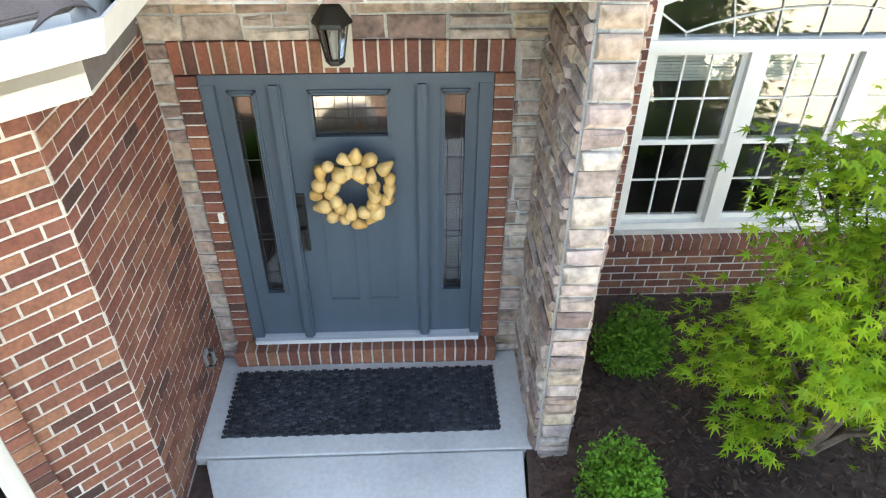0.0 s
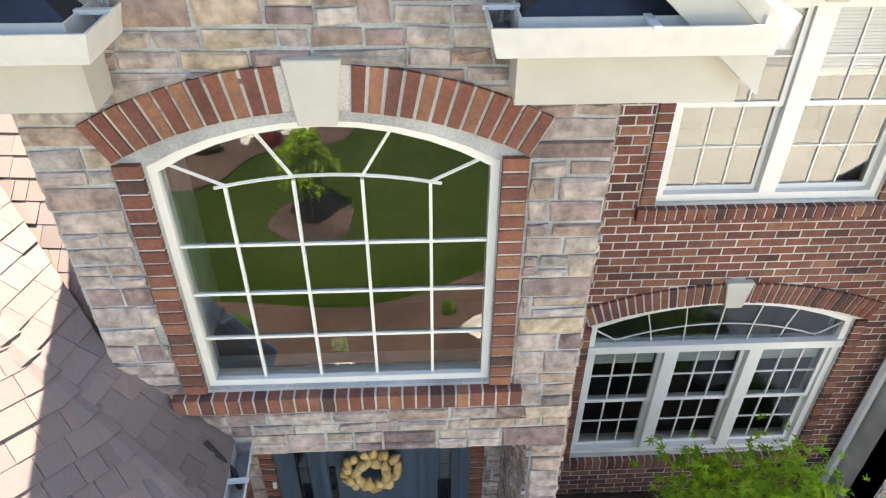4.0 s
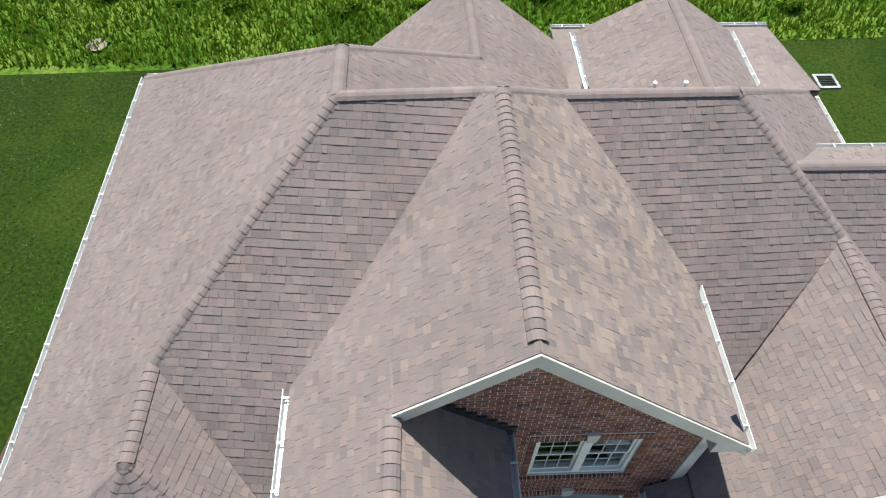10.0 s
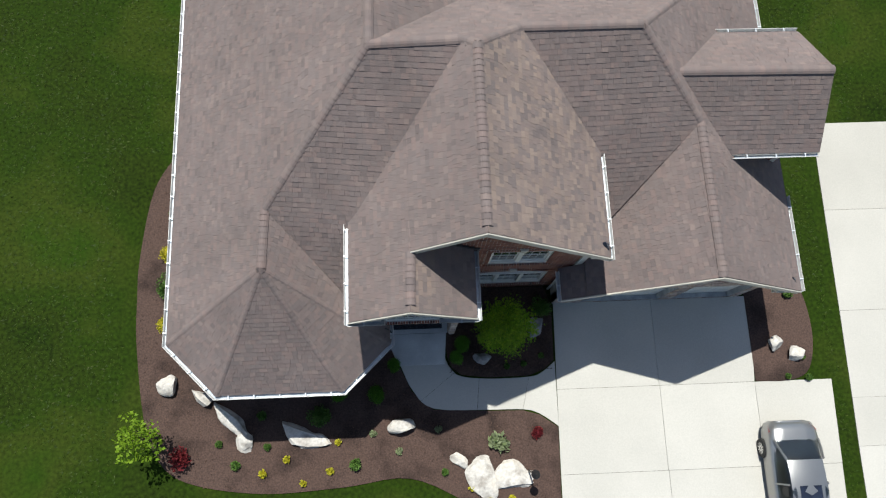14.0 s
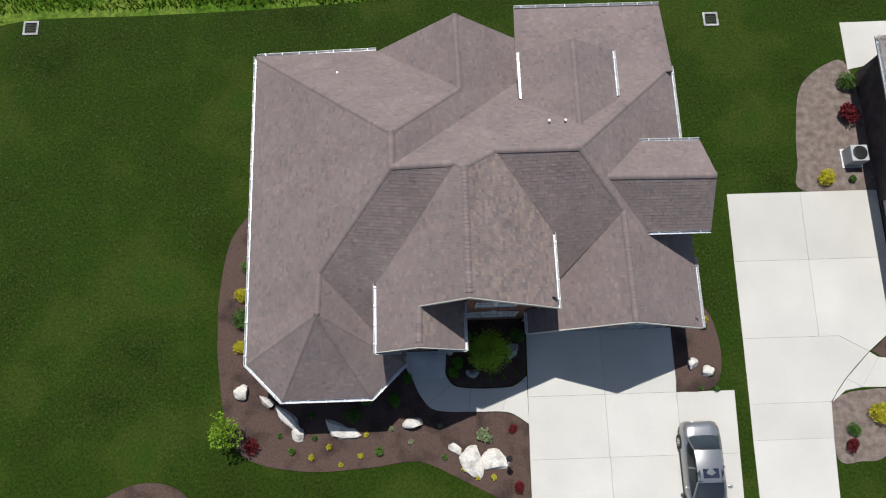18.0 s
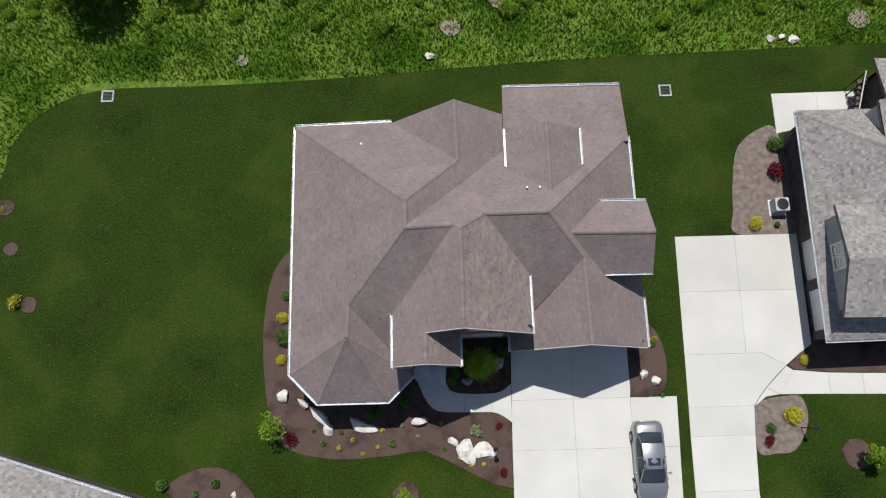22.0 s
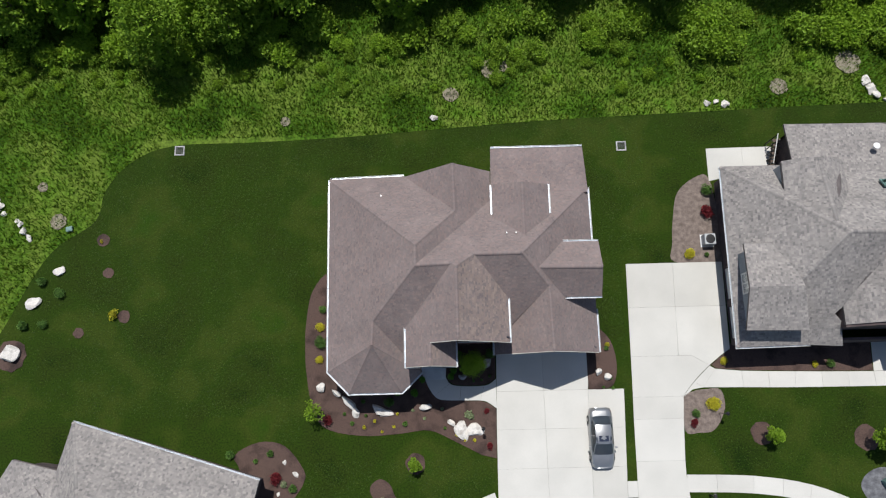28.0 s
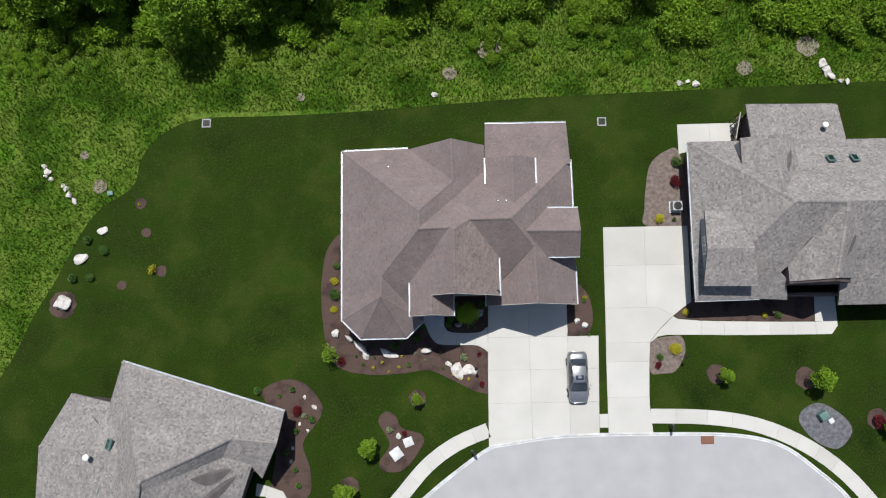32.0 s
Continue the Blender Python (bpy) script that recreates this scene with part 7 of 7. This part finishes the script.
for p, q in (((-24.0, 1.0), (-11.7, -2.9)), ((-11.7, -2.9), (-13.1, -7.4)), ((-28.1, -1.4), (-24.6, -1.9)), ((-30.4, -5.3), (-28.1, -1.4)), ((-14.2, -7.4), (-15.6, -11.4)), ((-30.4, -11.5), (-30.4, -5.3)), ((-13.1, -7.4), (-14.2, -7.4))):
    fc = Face(q, p)
    fc.panel([(0, 0), (fc.w, 0), (fc.w, 3.5), (0, 3.5)], [], 0.2, "wall", "navy_siding", sw)
win = casing(Face((-12.85, -6.2), (-11.9, -3.5)), 0.7, 1.0, 1.2, 1.5, sw)
sash(win, 1.08, 0.7, 3, 2, 0.06, 0.74, 0.02)
sash(win, 1.08, 0.7, 3, 2, 0.06, 0.06, 0.04)
gutter(sw, [b, a])
for x, y, z in ((-24.46, -4.83, 5.15), (-25.3, -8.2, 4.75)):
    sk = Mesh().box((-0.28, -0.42, 0), (0.28, 0.42, 0.16)).put("skylight", "green_box", sw, "dark green framed skylight")
    sk.matrix_local = pose(x, y, z, 0, -38, -15)
    Mesh().box((-0.2, -0.34, 0.13), (0.2, 0.34, 0.17)).put("pane", "glass", sk)
Mesh().lathe([(0.16, 0), (0.16, 0.25), (0.26, 0.27), (0.24, 0.36), (0.05, 0.42)], (-26.1, -5.75, 5.2), 14).put("roof_vent", "white", sw, "white round roof vent")
slabs("corner_walk", "pale concrete walk beside the corner house", [[(-14.2, -9.9), (-13.4, -9.95), (-13.2, -9.1), (-14.1, -8.88)], [(-13.4, -9.95), (-12.95, -10.4), (-12.75, -11.6), (-11.5, -11.6), (-11.4, -10.4), (-11.9, -9.55), (-13.2, -9.1)]], 0.05, "walk")

# ---- meadow edge and woodland ----
tq = random.Random(77)
protos = [tree("woodland_tree", "leafy tree at the edge of the wood", 51 + k, (2.6, 3.2, 2.2)[k], (5.5, 6.5, 4.6)[k], (1.2, 1.4, 1.0)[k], 3600, 0.17, ("wood_a", "wood_b", "wood_b")[k], 0.16, 18, group="woodland trees") for k in range(3)]
spots = [[], [], []]
for k in range(66):
    x = -52 + 106 * k / 66 + tq.uniform(-1, 1)
    y = 35.2 + tq.uniform(-1.5, 3.5) + (3 if x > 5 else 0) - (2.5 if -22 < x < -14 else 0)
    spots[tq.randrange(3)].append((x, y, -0.1, tq.uniform(0, 360), tq.uniform(0.6, 1.25)))
for p, s in zip(protos, spots):
    place(p, s)
bprotos = [bush("meadow_bush", "wild green bush in the rough meadow", 61 + k, 1.0, 1.1, 1100, 0.1, ("wood_b", "wood_a")[k], group="meadow bushes", n=8) for k in range(2)]
spots = [[], []]
for k in range(280):
    x = tq.uniform(-48, 52)
    y = tq.uniform(27, 34)
    if tq.random() < 0.12:
        x, y = tq.uniform(-52, -37), tq.uniform(5, 28)
    if y < 29.5 and x > -36 and tq.random() < 0.4:
        continue
    spots[tq.randrange(2)].append((x, y, -0.05, tq.uniform(0, 360), tq.uniform(0.5, 1.8) * (1 if y > 30.5 else 0.42)))
for p, s in zip(bprotos, spots):
    place(p, s)
blobs = []
for k in range(420):
    x, y = tq.uniform(-95, 100), tq.uniform(39, 95)
    s, h = tq.uniform(1.8, 3.6), tq.uniform(4, 8)
    for j in range(4):
        blobs.append((x + tq.uniform(-1, 1) * s * 0.6, y + tq.uniform(-1, 1) * s * 0.6, h * tq.uniform(0.35, 0.85), s * 0.6, s * 0.6, s * 0.55))
tagged(Mesh().add(*leaf_cloud(150000, blobs, 0.3, 71)).put("woodland", "wood_a", kind="stuff"), "dense green woodland behind the meadow", "woodland")
# tufts of long grass
gq = np.random.RandomState(9)
n = 165000
x = gq.uniform(-55, 60, n)
y = gq.uniform(23.7, 38, n)
west = gq.rand(n) < 0.36
x[west], y[west] = gq.uniform(-58, -21, west.sum()), gq.uniform(-8, 23.7, west.sum())
edge_ = np.array(smooth(LAWN, False, 2) + [(75, 29), (75, -70), (-60, -70)])
keep = np.ones(n, bool)
for (xa, ya), (xb, yb) in zip(edge_, np.roll(edge_, -1, 0)):
    if ya != yb:
        keep ^= ((ya > y) != (yb > y)) & (x < (xb - xa) * (y - ya) / (yb - ya) + xa)
x, y = x[keep], y[keep]
n = len(x)
hgt, ang = gq.uniform(0.1, 0.42, n), gq.uniform(0, math.tau, n)
wd = gq.uniform(0.02, 0.07, n)
lx, ly = gq.normal(0, 0.12, n), gq.normal(0, 0.12, n)
v = np.stack([np.stack([x - wd * np.cos(ang), y - wd * np.sin(ang), np.full(n, -0.06)], 1), np.stack([x + wd * np.cos(ang), y + wd * np.sin(ang), np.full(n, -0.06)], 1), np.stack([x + lx, y + ly, hgt], 1)], 1).reshape(-1, 3)
tagged(Mesh().add(v.tolist(), np.arange(n * 3).reshape(-1, 3).tolist()).put("long_grass", "blade", kind="stuff"), "long uncut grass beyond the lawn", "grass")

# bare earth scars in the meadow
for i, (x, y, r) in enumerate(((2.9, 27.0, 0.8), (6.3, 29.2, 1.1), (7.4, 29.4, 0.6), (-10.7, 25.0, 0.5), (-30.1, 19.9, 0.5), (-28.6, 17.0, 0.8), (30, 27.0, 0.9), (36, 29.0, 1.3))):
    disc(x, y, r * 0.8, "bare_earth", "dry_earth", "bare earth patch in the meadow grass")

# short blades catching light all over the lawn
n = 230000
x, y = gq.uniform(-38, 40, n), gq.uniform(-14, 28, n)
near = gq.rand(n) < 0.45
x[near], y[near] = gq.uniform(-26, 18, near.sum()), gq.uniform(-6, 25, near.sum())
blocked = [(-6.6, 3, 12.9, 21), (5.45, -6.4, 15.25, 6.2), (15.65, -5.5, 19.8, 12.5), (19, 2.5, 36.2, 12.5), (-9.1, -1.9, 5.6, 5.2), (-9.6, 5, -6, 12), (12.5, 2.9, 14.7, 8.2), (19.4, 12, 50, 20), (23.3, 19, 38, 21.8), (19.6, -0.4, 22.7, 2.8), (-14, -10.2, -8.6, -0.4), (-31.5, -14, -11, 1.6), (-3.8, -8.0, -0.2, -3.5)]
ok = np.ones(n, bool)
for x0, y0, x1, y1 in blocked:
    ok &= ~((x > x0) & (x < x1) & (y > y0) & (y < y1))
ok &= ~((y < -3.2 - np.maximum(0, np.abs(x - 17) - 11) * 0.62) & (x > -9))
lawn_x = np.array([p[0] for p in LAWN])
lawn_y = np.array([p[1] for p in LAWN])
ok &= (y < np.interp(x, lawn_x[5:], lawn_y[5:]) - 0.1) & (x > -38)
ok &= ~((x < -27) & (y > np.interp(x, lawn_x[1:7], lawn_y[1:7])))
x, y = x[ok], y[ok]
n = len(x)
ang, wd, hg = gq.uniform(0, math.tau, n), gq.uniform(0.015, 0.045, n), gq.uniform(0.012, 0.03, n)
lx, ly = gq.normal(0, 0.06, n), gq.normal(0, 0.06, n)
v = np.stack([np.stack([x - wd * np.cos(ang), y - wd * np.sin(ang), np.full(n, -0.005)], 1), np.stack([x + wd * np.cos(ang), y + wd * np.sin(ang), np.full(n, -0.005)], 1), np.stack([x + lx, y + ly, hg], 1)], 1).reshape(-1, 3)
tagged(Mesh().add(v.tolist(), np.arange(n * 3).reshape(-1, 3).tolist()).put("lawn_grass", "turf", kind="stuff"), "short mown grass blades of the lawn", "grass")
